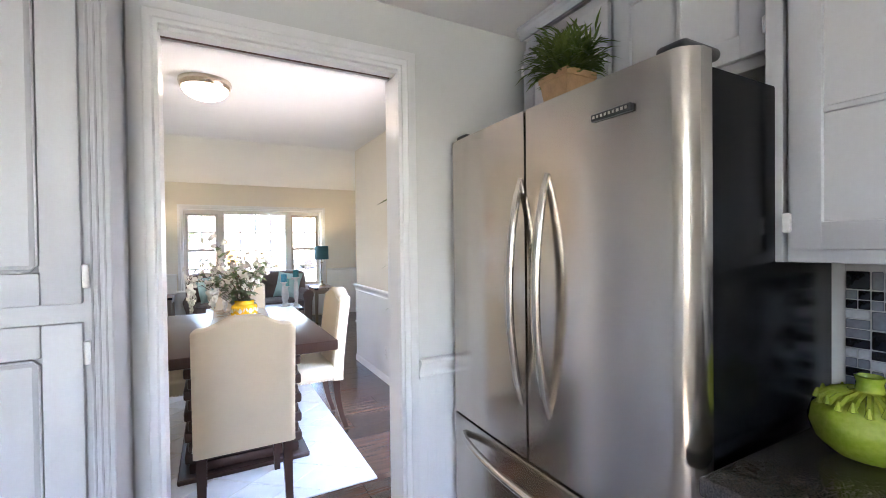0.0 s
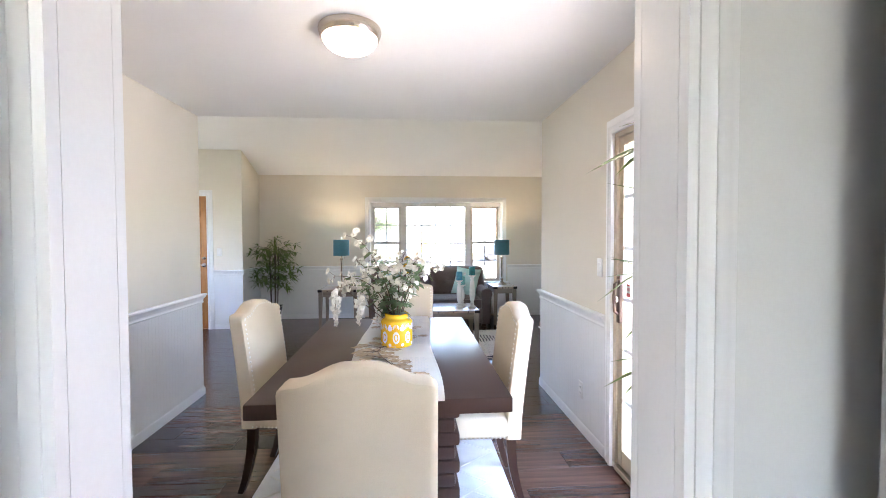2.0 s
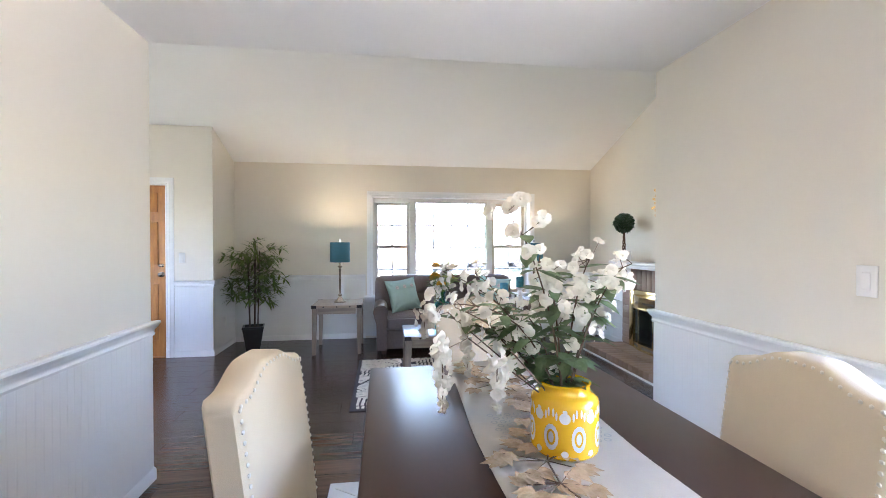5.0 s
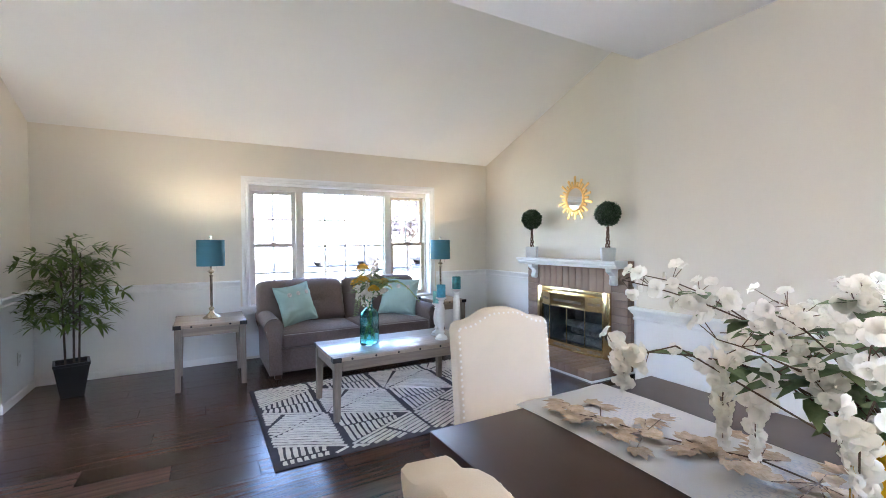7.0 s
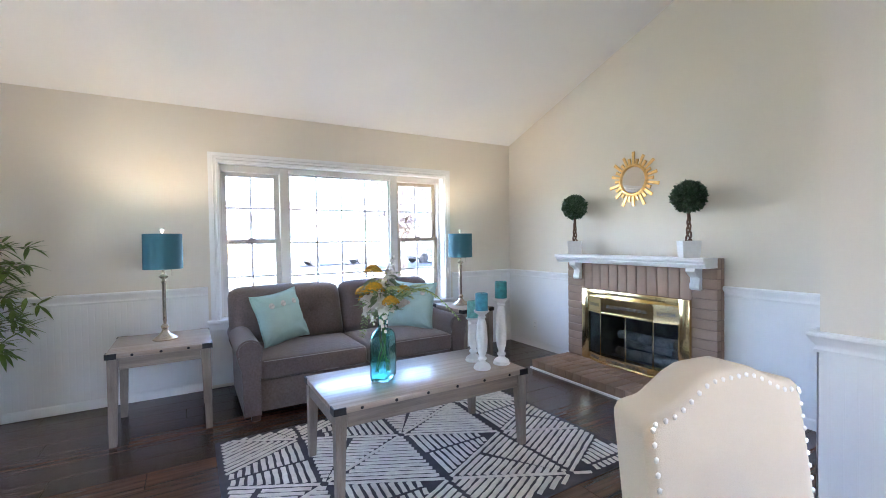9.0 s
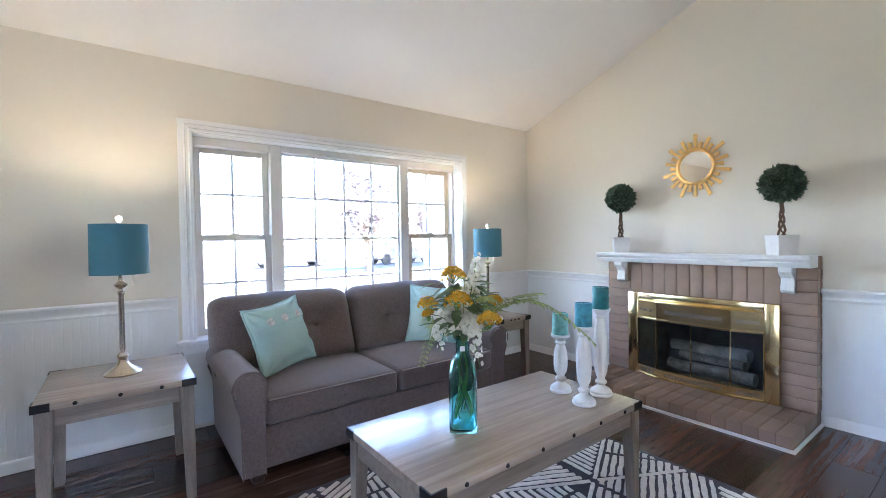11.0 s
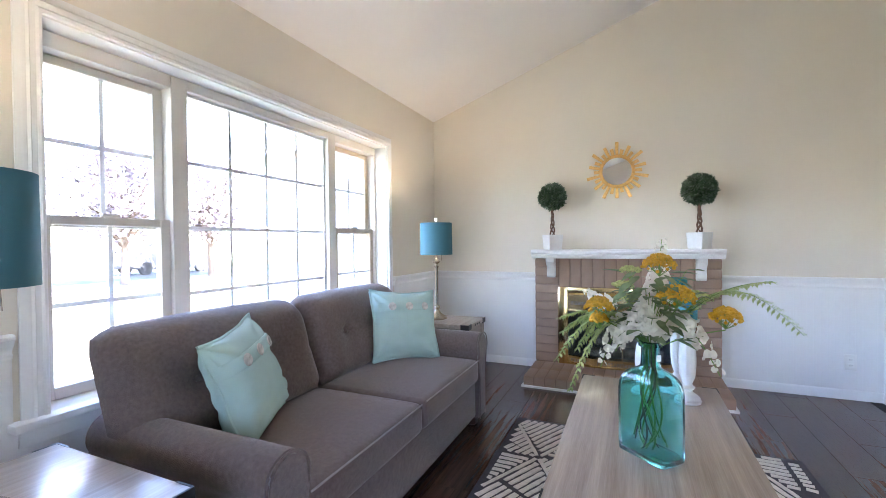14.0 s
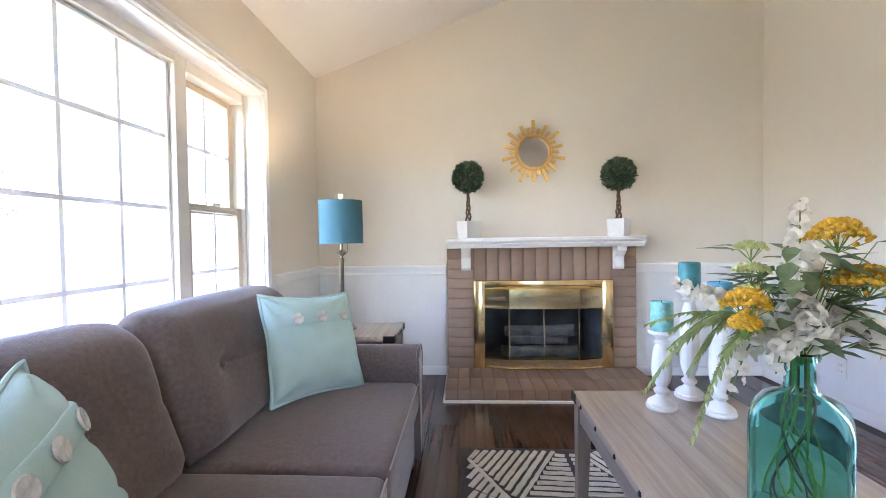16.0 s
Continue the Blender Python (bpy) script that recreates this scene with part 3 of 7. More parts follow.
# ---- dining chairs ----
def dining_chair(m):
    """Upholstered chair: origin on the floor under the seat's middle, back towards -y."""
    c = thing("dining_chair", "cream linen dining chair with a camelback and nailhead studs", "chair", m, "chairs round the dining table")
    W = 0.235
    def top(u):
        a = abs(u) / W
        f = min(1, max(0, (a - 0.18) / 0.62))
        return 1.012 - 0.047 * f * f * (3 - 2 * f) - 0.022 * max(0, (a - 0.86) / 0.14) ** 2
    # the padded back, leaning out
    bm = bmesh.new()
    us = [W * math.copysign(1 - (1 - abs(-1 + i / 11)) ** 1.35, -1 + i / 11) for i in range(23)]
    grid = {}
    for side, off in ((0, -0.044), (1, 0.044)):
        for i, u in enumerate(us):
            for j in range(9):
                z = 0.36 + (top(u) - 0.36) * (0, 0.16, 0.32, 0.48, 0.64, 0.82, 0.965, 0.988, 1.0)[j]
                lean = -0.225 - 0.13 * max(0, (z - 0.42)) ** 1.2
                edge = math.sqrt(max(0, min(1, (W - abs(u)) / 0.018)))
                puff = off * (0.72 + 0.28 * edge) * (1 + 0.14 * (1 - (u / W) ** 2) * math.sin(math.pi * j / 8) if j < 7 else (0.97 if j == 7 else 0.74))
                grid[side, i, j] = bm.verts.new((u, lean + puff, z))
    for side in (0, 1):
        for i in range(22):
            for j in range(8):
                q = [grid[side, i, j], grid[side, i + 1, j], grid[side, i + 1, j + 1], grid[side, i, j + 1]]
                bm.faces.new(q if side == 0 else q[::-1])
    for i in range(22):
        for j in (0, 8):
            bm.faces.new((grid[0, i, j], grid[0, i + 1, j], grid[1, i + 1, j], grid[1, i, j]))
    for i in (0, 22):
        for j in range(8):
            bm.faces.new((grid[0, i, j], grid[0, i, j + 1], grid[1, i, j + 1], grid[1, i, j]))
    part("backrest", bm, LINEN, c)
    # studs in a row along the front edge of the back and round the seat
    bm = bmesh.new()
    path = [(s * (W - 0.013), 0.52 + 0.0245 * i) for s in (-1, 1) for i in range(18)] + [(u, top(u) - 0.018) for u in [-W + 0.020 + 0.0239 * i for i in range(19)]]
    for u, z in path:
        lean = -0.225 - 0.13 * max(0, (z - 0.42)) ** 1.2
        bmesh.ops.create_icosphere(bm, subdivisions=1, radius=0.0062, matrix=Matrix.Translation((u, lean + (0.043 if abs(u) > W - 0.02 else 0.0455), z)) @ Matrix.Diagonal((1, 0.6, 1, 1)))
    for i in range(21):
        for x, y in ((-0.236 , -0.2 + 0.021 * i), (0.236, -0.2 + 0.021 * i), (-0.21 + 0.021 * i, 0.251)):
            bmesh.ops.create_icosphere(bm, subdivisions=1, radius=0.0055, matrix=Matrix.Translation((x, y, 0.372)))
    part("nailhead", bm, STUD, c, "row of round metal nailhead studs", kind="stuff")
    bm = boxed(-0.235, 0.235, -0.22, 0.25, 0.36, 0.475, 0.028, 3)
    for v in bm.verts:
        if v.co.z > 0.45:
            v.co.z += 0.022 * max(0, 1 - (v.co.x / 0.24) ** 2) * max(0, 1 - (v.co.y / 0.26) ** 2)
    part("seat", bm, LINEN, c)
    for x in (-0.2, 0.2):
        for y, bend in ((0.215, 0.0), (-0.215, -0.07)):
            bm = bmesh.new()
            rows = []
            for k in range(6):
                f = k / 5
                s = 0.024 - 0.008 * (1 - f)
                cx, cy, z = x, y + bend * (1 - f) ** 2, 0.365 * f
                rows.append([bm.verts.new((cx + a * s, cy + b * s, z)) for a, b in ((-1, -1), (1, -1), (1, 1), (-1, 1))])
            for p, q in zip(rows, rows[1:]):
                for i in range(4):
                    bm.faces.new((p[i], p[(i + 1) % 4], q[(i + 1) % 4], q[i]))
            bm.faces.new(rows[0][::-1]); bm.faces.new(rows[-1])
            part("leg", bm, ESPRESSO, c, smooth=False)
    return c


RUGZ = 0.012
chair = dining_chair(pose(0.537, 2.56, RUGZ) @ Matrix.Diagonal((0.96, 1, 1, 1)))
for m in (pose(0.075, 3.545, RUGZ, 0, 0, -97), pose(0.968, 3.345, RUGZ, 0, 0, 90), pose(0.610, 4.42, RUGZ, 0, 0, 173)):
    copy_thing(chair, m)

# ---- dining table ----
dt = thing("dining_table", "espresso wood dining table on a ribbed pedestal", "table", pose(0.572, 3.45, RUGZ))
part("tabletop", boxed(-0.5, 0.5, -0.82, 0.82, 0.703, 0.763, 0.006, 2), ESPRESSO, dt)
for y in (-0.42, 0.42):
    for i in range(11):
        w = 0.325 if i % 2 else 0.305
        part("rib", boxed(-w, w, y - 0.15, y + 0.15, 0.03 + 0.061 * i, 0.088 + 0.061 * i, 0.012, 2), ESPRESSO, dt)
part("foot_plate", boxed(-0.36, 0.36, -0.62, 0.62, 0.0, 0.03, 0.006), ESPRESSO, dt)
TT = RUGZ + 0.763


# ---- sofa ----
def puffed(x0, x1, y0, y1, z0, z1, r, puff=0.0, seg=4):
    bm = boxed(x0, x1, y0, y1, z0, z1, r, seg)
    bmesh.ops.subdivide_edges(bm, edges=[e for e in bm.edges if e.calc_length() > 0.15], cuts=6, use_grid_fill=True)
    cx, cy, hx, hy = (x0 + x1) / 2, (y0 + y1) / 2, (x1 - x0) / 2, (y1 - y0) / 2
    for v in bm.verts:
        a, b = (v.co.x - cx) / hx, (v.co.y - cy) / hy
        if v.co.z > (z0 + z1) / 2:
            v.co.z += puff * max(0, 1 - a * a) * max(0, 1 - b * b)
    return bm


sofa = thing("sofa", "charcoal brown two-seat sofa with flared arms and tufted back", "sofa", pose(0.965, 7.94, 0))
part("base", boxed(-0.80, 0.80, -0.42, 0.40, 0.06, 0.29, 0.02, 2), CHARCOAL, sofa)
part("back_frame", boxed(-0.90, 0.90, 0.28, 0.42, 0.06, 0.74, 0.04, 3), CHARCOAL, sofa)
for s in (-1, 1):
    # arm: a flared panel with a rolled top
    out = []
    roll = [(0.868 + 0.084 * math.cos(radians(a)), 0.508 + 0.084 * math.sin(radians(a))) for a in range(200, -41, -12)]
    for u, z in [(0.80, 0.05), (0.80, 0.25), (0.80, 0.43), (0.792, 0.46)] + roll + [(0.922, 0.42), (0.915, 0.36), (0.912, 0.2), (0.91, 0.05)]:
        out.append((s * u, z))
    bm = prism(bmesh.new(), out, "y", -0.445, 0.40)
    bmesh.ops.bevel(bm, geom=[e for e in bm.edges if abs(e.verts[0].co.y - e.verts[1].co.y) < 1e-5], offset=0.012, segments=2, affect="EDGES")
    arm = part("arm", bm, CHARCOAL, sofa)
    part("piping", tube(bmesh.new(), [(u, -0.446, z) for u, z in out], 0.0035), CHARCOAL, arm)
    part("seat_cushion", puffed(*((-0.797, -0.003) if s < 0 else (0.003, 0.797)), -0.445, 0.24, 0.29, 0.435, 0.035, 0.025), CHARCOAL, sofa)
    bm = bmesh.new()
    a, b = (-0.797, -0.003) if s < 0 else (0.003, 0.797)
    tube(bm, [(a + 0.02, -0.443, 0.428), (b - 0.02, -0.443, 0.428)], 0.0036)
    part("piping", bm, PIPING, sofa)
    # back cushion: leaning, with pulled tufts
    nx, nz = 26, 16
    x0, x1 = (-0.945, -0.004) if s < 0 else (0.004, 0.945)
    bm = bmesh.new()
    front, back = {}, {}
    for i in range(nx + 1):
        for j in range(nz + 1):
            u, v = i / nx, j / nz
            e = min(1, min(u, 1 - u) / 0.10) ** 0.5 * min(1, min(v, 1 - v) / 0.16) ** 0.5
            depth = 0.035 + 0.085 * e
            for tx in (0.3, 0.7):
                d2 = ((u - tx) * 0.9) ** 2 + ((v - 0.52) * 0.45) ** 2
                depth -= 0.035 * math.exp(-d2 / 0.0014) + 0.018 * math.exp(-d2 / 0.014)
            depth -= 0.021 * math.exp(-((v - 0.52) / 0.035) ** 2) * (1 if 0.25 < u < 0.75 else 0.4)
            depth += (0.005 * math.sin(11 * u + 3 * v) + 0.003 * math.sin(23 * u - 9 * v + s)) * e
            x = x0 + (x1 - x0) * u
            shrink = 0.012 * (1 - min(1, min(v, 1 - v) / 0.12))
            x = x + (shrink if u < 0.5 else -shrink)
            z = 0.43 + 0.46 * v - 0.035 * (1 - min(1, min(u, 1 - u) / 0.10)) ** 2 * v + 0.008 * math.sin(math.pi * u) * v
            lean = 0.20 + 0.16 * v
            front[i, j] = bm.verts.new((x, lean - depth, z))
            back[i, j] = bm.verts.new((x, lean + 0.03 + 0.06 * e, z))
    for g, flip in ((front, False), (back, True)):
        for i in range(nx):
            for j in range(nz):
                q = [g[i, j], g[i + 1, j], g[i + 1, j + 1], g[i, j + 1]]
                bm.faces.new(q[::-1] if flip else q)
    ring = [(i, 0) for i in range(nx)] + [(nx, j) for j in range(nz)] + [(nx - i, nz) for i in range(nx)] + [(0, nz - j) for j in range(nz)]
    for p, q in zip(ring, ring[1:] + ring[:1]):
        bm.faces.new((front[p], front[q], back[q], back[p]))
    cu = part("back_cushion", bm, CHARCOAL, sofa)
    for tx in (0.3, 0.7):
        bm = lathe(bmesh.new(), [(0.0, 0.0), (0.013, 0.001), (0.013, 0.004), (0.006, 0.008), (0.0, 0.009)], 10)
        part("tuft_button", bm, CHARCOAL, cu, at=pose(x0 + (x1 - x0) * tx, 0.283 - 0.077 + 0.004, 0.664, 90))
    for y in (-0.38, 0.36):
        part("foot", boxed(s * 0.83 - 0.03, s * 0.83 + 0.03, y - 0.03, y + 0.03, 0.0, 0.06, 0.006), ESPRESSO, sofa)


# ---- pillows ----
def throw_pillow(m, label, seed):
    """A square pillow with pinched corners, creases, a welt and a buttoned band; its face looks towards -y."""
    p = thing("throw_pillow", label, "pillow", m, "pillows on the sofa")
    n, S = 40, 0.222
    own = random.Random(seed)
    creases = [(own.uniform(-0.8, 0.8), own.uniform(-0.9, 0.35), own.uniform(-0.5, 0.5), own.uniform(0.25, 0.6), own.uniform(0.004, 0.009)) for _ in range(10)]

    def place(a, b, side, lift=0.0):
        px = S * a * (1 - 0.085 * (1 - b * b) * abs(a) ** 3)
        pz = S * b * (1 - 0.10 * (1 - a * a) * abs(b) ** 3)
        full = max(0, (1 - abs(a) ** 3.2) * (1 - abs(b) ** 3.2))
        d = 0.094 * full ** 0.62 * (1 - 0.14 * b)
        for k in (-1, 1):
            for q in (-1, 1):
                t = math.hypot(a - k, b - q)
                ang = math.atan2(b - q, a - k)
                d += 0.009 * math.sin(ang * 9 + seed) * math.exp(-((t - 0.42) / 0.26) ** 2)
        for ca, cb, tilt, ln, h in creases:
            u = (a - ca) * math.cos(tilt) + (b - cb) * math.sin(tilt)
            v = -(a - ca) * math.sin(tilt) + (b - cb) * math.cos(tilt)
            d -= h * math.exp(-(u / ln) ** 2 - (v / 0.085) ** 2) * min(1, full * 3)
        d = max(d, 0.0) * min(1.0, full * 14)
        return (px, side * (d + lift), pz)

    bm = bmesh.new()
    for side in (-1, 1):
        g = {(i, j): bm.verts.new(place(math.sin(math.pi / 2 * (-1 + 2 * i / n)), math.sin(math.pi / 2 * (-1 + 2 * j / n)), side)) for i in range(n + 1) for j in range(n + 1)}
        for i in range(n):
            for j in range(n):
                bm.faces.new((g[i, j], g[i + 1, j], g[i + 1, j + 1], g[i, j + 1]))
    bmesh.ops.remove_doubles(bm, verts=bm.verts, dist=0.0004)
    part("cover", bm, AQUA, p)
    bm = bmesh.new()
    rows = []
    for b_, lift in ((0.34, 0.000), (0.33, 0.007), (0.35, 0.010), (0.46, 0.010), (0.56, 0.010), (0.58, 0.007), (0.575, 0.0)):
        rows.append([bm.verts.new(place(-0.985 + 1.97 * i / n, b_, -1, lift)) for i in range(n + 1)])
    for r, q in zip(rows, rows[1:]):
        for i in range(n):
            bm.faces.new((r[i], r[i + 1], q[i + 1], q[i]))
    flap = part("button_band", bm, AQUA, p)
    for a in (-0.5, 0.0, 0.5):
        x, y, z = place(a, 0.45, -1, 0.011)
        part("button", lathe(bmesh.new(), [(0.0, 0.0), (0.022, 0.0), (0.0255, 0.003), (0.0225, 0.006), (0.014, 0.0045), (0.0, 0.006)], 20), SHELL, flap, "round pearl shell button", at=pose(x, y, z, 90, 0, 22 * a))
    edge = []
    for a, b_ in [(-1 + 2 * i / n, -1) for i in range(n)] + [(1, -1 + 2 * i / n) for i in range(n)] + [(1 - 2 * i / n, 1) for i in range(n)] + [(-1, 1 - 2 * i / n) for i in range(n + 1)]:
        x, y, z = place(a, b_, 1)
        edge.append((x * 1.012, 0.004 * math.sin(9 * a + 7 * b_), z * 1.012))
    part("welt", tube(bmesh.new(), edge, 0.0062), AQUA, p)
    return p


throw_pillow(pose(0.39, 7.985, 0.655, -19, -6, 26) @ Matrix.Scale(0.96, 4), "pale aqua pillow with three shell buttons, leaning on the sofa arm", 3)
throw_pillow(pose(1.57, 7.93, 0.662, -20, 4, -38), "pale aqua pillow with three shell buttons at the sofa corner", 8)


# ---- tables in weathered oak ----
def oak_table(name, m, hx, hy, h, label, category, group=""):
    t = thing(name, label, category, m, group)
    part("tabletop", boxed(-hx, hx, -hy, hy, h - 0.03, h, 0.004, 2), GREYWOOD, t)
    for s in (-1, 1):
        part("apron", boxed(-hx + 0.07, hx - 0.07, s * (hy - 0.025) - 0.012, s * (hy - 0.025) + 0.012, h - 0.105, h - 0.031, 0.002), SHADEDRAIL, t)
        part("apron", boxed(s * (hx - 0.025) - 0.012, s * (hx - 0.025) + 0.012, -hy + 0.07, hy - 0.07, h - 0.105, h - 0.031, 0.002), SHADEDRAIL, t)
        for q in (-1, 1):
            bm = bmesh.new()
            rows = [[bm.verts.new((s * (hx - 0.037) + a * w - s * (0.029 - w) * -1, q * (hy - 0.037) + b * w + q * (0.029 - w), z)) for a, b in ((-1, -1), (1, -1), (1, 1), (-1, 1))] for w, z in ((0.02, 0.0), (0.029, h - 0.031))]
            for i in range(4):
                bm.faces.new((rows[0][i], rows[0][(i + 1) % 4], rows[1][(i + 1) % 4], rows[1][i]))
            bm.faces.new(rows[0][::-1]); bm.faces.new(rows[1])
            part("leg", bm, SHADEDLEG, t, smooth=False)
            bm = bmesh.new()
            box(bm, s * (hx + 0.002), s * (hx - 0.06), q * (hy + 0.002), q * (hy - 0.004), h - 0.034, h + 0.001)
            box(bm, s * (hx + 0.002), s * (hx - 0.004), q * (hy - 0.004), q * (hy - 0.06), h - 0.034, h + 0.001)
            part("corner_bracket", bm, IRON, t, "black metal corner bracket", smooth=False)
    n = 6 if hx > 0.4 else 3
    for q in (-1, 1):
        for i in range(n):
            x = -hx + 0.14 + (2 * hx - 0.28) * i / (n - 1)
            part("nail", lathe(bmesh.new(), [(0.0, -0.002), (0.009, 0.0), (0.006, 0.004), (0.0, 0.005)], 8), IRON, t, "black nail head", at=pose(x, q * hy, h - 0.017, 90 if q < 0 else -90))
    return t


oak_table("coffee_table", pose(0.922, 6.537, RUGZ), 0.6, 0.3, 0.468, "weathered grey oak coffee table with black corner brackets", "coffee table")
oak_table("end_table", pose(-0.423, 7.885, 0), 0.295, 0.3, 0.59, "weathered grey oak end table beside the sofa and plant", "end table", "end tables")
oak_table("end_table", pose(2.155, 7.93, 0), 0.185, 0.285, 0.60, "narrow weathered grey oak end table near the fireplace", "end table", "end tables")


# ---- table lamps ----
BULB = glowing("lamp bulb", (1.0, 0.76, 0.46), 15.0)
DIFFUSER = leafy(material("frosted lamp diffuser", (0.85, 0.83, 0.78), 0.6, vary=0.03, bump=0.0), 0.2)


def table_lamp(m, label):
    l = thing("table_lamp", label, "lamp", m, "table lamps")
    part("base", lathe(bmesh.new(), [(0.0, 0.0), (0.078, 0.0), (0.080, 0.008), (0.072, 0.016), (0.066, 0.018), (0.060, 0.026), (0.040, 0.038), (0.024, 0.056), (0.017, 0.072), (0.022, 0.082), (0.026, 0.092), (0.020, 0.102), (0.012, 0.11)], 32), SILVER, l)
    part("stem", lathe(bmesh.new(), [(0.009, 0.11), (0.0125, 0.13), (0.0125, 0.40), (0.016, 0.405), (0.017, 0.415), (0.009, 0.42), (0.009, 0.43), (0.028, 0.445), (0.030, 0.452), (0.018, 0.462), (0.010, 0.47), (0.008, 0.50), (0.014, 0.51), (0.014, 0.57)], 20), SILVER, l)
    bm = bmesh.new()
    n = 48
    rings = [[bm.verts.new((r * math.cos(a), r * math.sin(a), z)) for a in (math.tau * i / n for i in range(n))] for r, z in ((0.116, 0.505), (0.124, 0.505), (0.1235, 0.507), (0.1215, 0.755), (0.1135, 0.755))]
    for p, q in zip(rings, rings[1:] + rings[:1]):
        for i in range(n):
            bm.faces.new((p[i], p[(i + 1) % n], q[(i + 1) % n], q[i]))
    part("shade", bm, TEALSHADE, l, "teal fabric drum shade")
    part("harp", tube(bmesh.new(), [(0, 0.012, 0.55), (0, 0.045, 0.60), (0, 0.045, 0.70), (0, 0.0, 0.76), (0, -0.045, 0.70), (0, -0.045, 0.60), (0, -0.012, 0.55)], 0.002), SILVER, l)
    part("bulb", lathe(bmesh.new(), [(0.0, 0.625), (0.012, 0.63), (0.028, 0.665), (0.03, 0.685), (0.02, 0.71), (0.0, 0.717)], 16), BULB, l)
    part("socket", lathe(bmesh.new(), [(0.013, 0.57), (0.013, 0.624), (0.0, 0.626)], 14), SILVER, l)
    part("diffuser", lathe(bmesh.new(), [(0.016, 0.514), (0.1145, 0.514), (0.1145, 0.517), (0.016, 0.517)], 36), DIFFUSER, l, "frosted disc closing the shade's underside")
    part("finial", lathe(bmesh.new(), [(0.004, 0.755), (0.005, 0.768), (0.012, 0.774), (0.015, 0.785), (0.012, 0.796), (0.0, 0.80)], 14), CRYSTAL, l)
    part("pull_chain", tube(bmesh.new(), [(0.05, -0.02, 0.51), (0.052, -0.022, 0.45)], 0.0018), SILVER, l)
    return l


table_lamp(pose(-0.412, 7.9, 0.59), "brushed metal table lamp with teal drum shade by the plant")
table_lamp(pose(2.165, 7.975, 0.60) @ Matrix.Diagonal((1, 1, 0.972, 1)), "brushed metal table lamp with teal drum shade by the fireplace")


# ---- fireplace ----
HX, HY0, HY1, BX, BZ = 2.625, 5.945, 7.42, 3.13, 1.105
fire = thing("fireplace", "tan painted brick fireplace with brass insert and raised hearth", "fireplace", pose(0, 0, 0))
bm = bmesh.new()
box(bm, BX + 0.008, FP, HY0 + 0.008, 6.2, 0.0, BZ)
box(bm, BX + 0.008, FP, 7.14, HY1 - 0.008, 0.0, BZ)
box(bm, BX + 0.008, FP, 6.2, 7.14, 0.74, BZ)
part("surround", bm, MORTAR, fire, smooth=False)
part("hearth", boxed(HX + 0.008, BX + 0.008, HY0 + 0.008, HY1 - 0.008, 0.0, 0.082), MORTAR, fire, smooth=False)
bm = bmesh.new()
run(bm, [(0, 0), (0.012, 0), (0.012, 0.014), (0, 0.018)], (HX, HY0), (HX, HY1), (-1, 0), 0, 1, 1)
run(bm, [(0, 0), (0.012, 0), (0.012, 0.014), (0, 0.018)], (HX, HY0), (FP - 0.02, HY0), (0, -1), 0, 1, 0)
run(bm, [(0, 0), (0.012, 0), (0.012, 0.014), (0, 0.018)], (FP - 0.02, HY1), (HX, HY1), (0, 1), 0, 0, 1)
part("hearth_trim", bm, WHITE, fire, "thin white trim round the hearth")

# ---- mantel with corbels ----
mantel = part("mantel", bmesh.new(), WHITE, fire, "white moulded mantel shelf")
bm = bmesh.new()
prof = [(BX + 0.004, 1.035), (2.985, 1.035), (2.98, 1.045), (2.965, 1.055), (2.96, 1.066), (2.965, 1.072), (2.947, 1.082), (2.940, 1.09), (2.940, 1.108), (2.945, 1.112), (BX + 0.004, 1.112)]
prism(bm, [(x, z) for x, z in prof], "y", HY0 + 0.005, HY1 - 0.005)
bmesh.ops.recalc_face_normals(bm, faces=bm.faces)
bm.to_mesh(mantel.data)
bm.free()
mantel.data.set_sharp_from_angle(angle=radians(30))
for y in (7.265, 6.095):
    bm = prism(bmesh.new(), [(BX + 0.002, 0.865), (BX - 0.03, 0.86), (BX - 0.048, 0.875), (BX - 0.05, 0.9), (BX - 0.038, 0.93), (BX - 0.042, 0.96), (BX - 0.08, 0.985), (BX - 0.1, 1.005), (BX - 0.102, 1.034), (BX + 0.002, 1.034)], "y", y - 0.036, y + 0.036)
    for k in (-0.018, 0.0, 0.018):
        prism(bm, [(BX, 0.87), (BX - 0.034, 0.862), (BX - 0.055, 0.88), (BX - 0.055, 0.9), (BX - 0.043, 0.93), (BX - 0.047, 0.96), (BX - 0.085, 0.983), (BX - 0.106, 1.003), (BX, 1.004)], "y", y + k - 0.005, y + k + 0.005)
    part("corbel", bm, WHITE, fire, "white fluted corbel bracket")

# ---- brass fire insert ----
ins = part("fire_insert", boxed(BX - 0.03, BX - 0.003, 6.137 + 0.09, 7.207 - 0.09, 0.094, 0.11), BRASS, fire, "polished brass fireplace insert with smoked glass doors")
IY0, IY1, IZ0, IZ1 = 6.137, 7.207, 0.092, 0.777
for a, b, lo, hi in ((IY0, IY0 + 0.085, IZ0, IZ1), (IY1 - 0.085, IY1, IZ0, IZ1), (IY0 + 0.085, IY1 - 0.085, IZ1 - 0.065, IZ1)):
    part("brass_frame", boxed(BX - 0.035, BX - 0.002, a, b, lo, hi, 0.006, 2), BRASS, ins)
BAY = [(BX - 0.03, IY0 + 0.085), (BX - 0.085, IY0 + 0.27), (BX - 0.085, IY1 - 0.27), (BX - 0.03, IY1 - 0.085)]
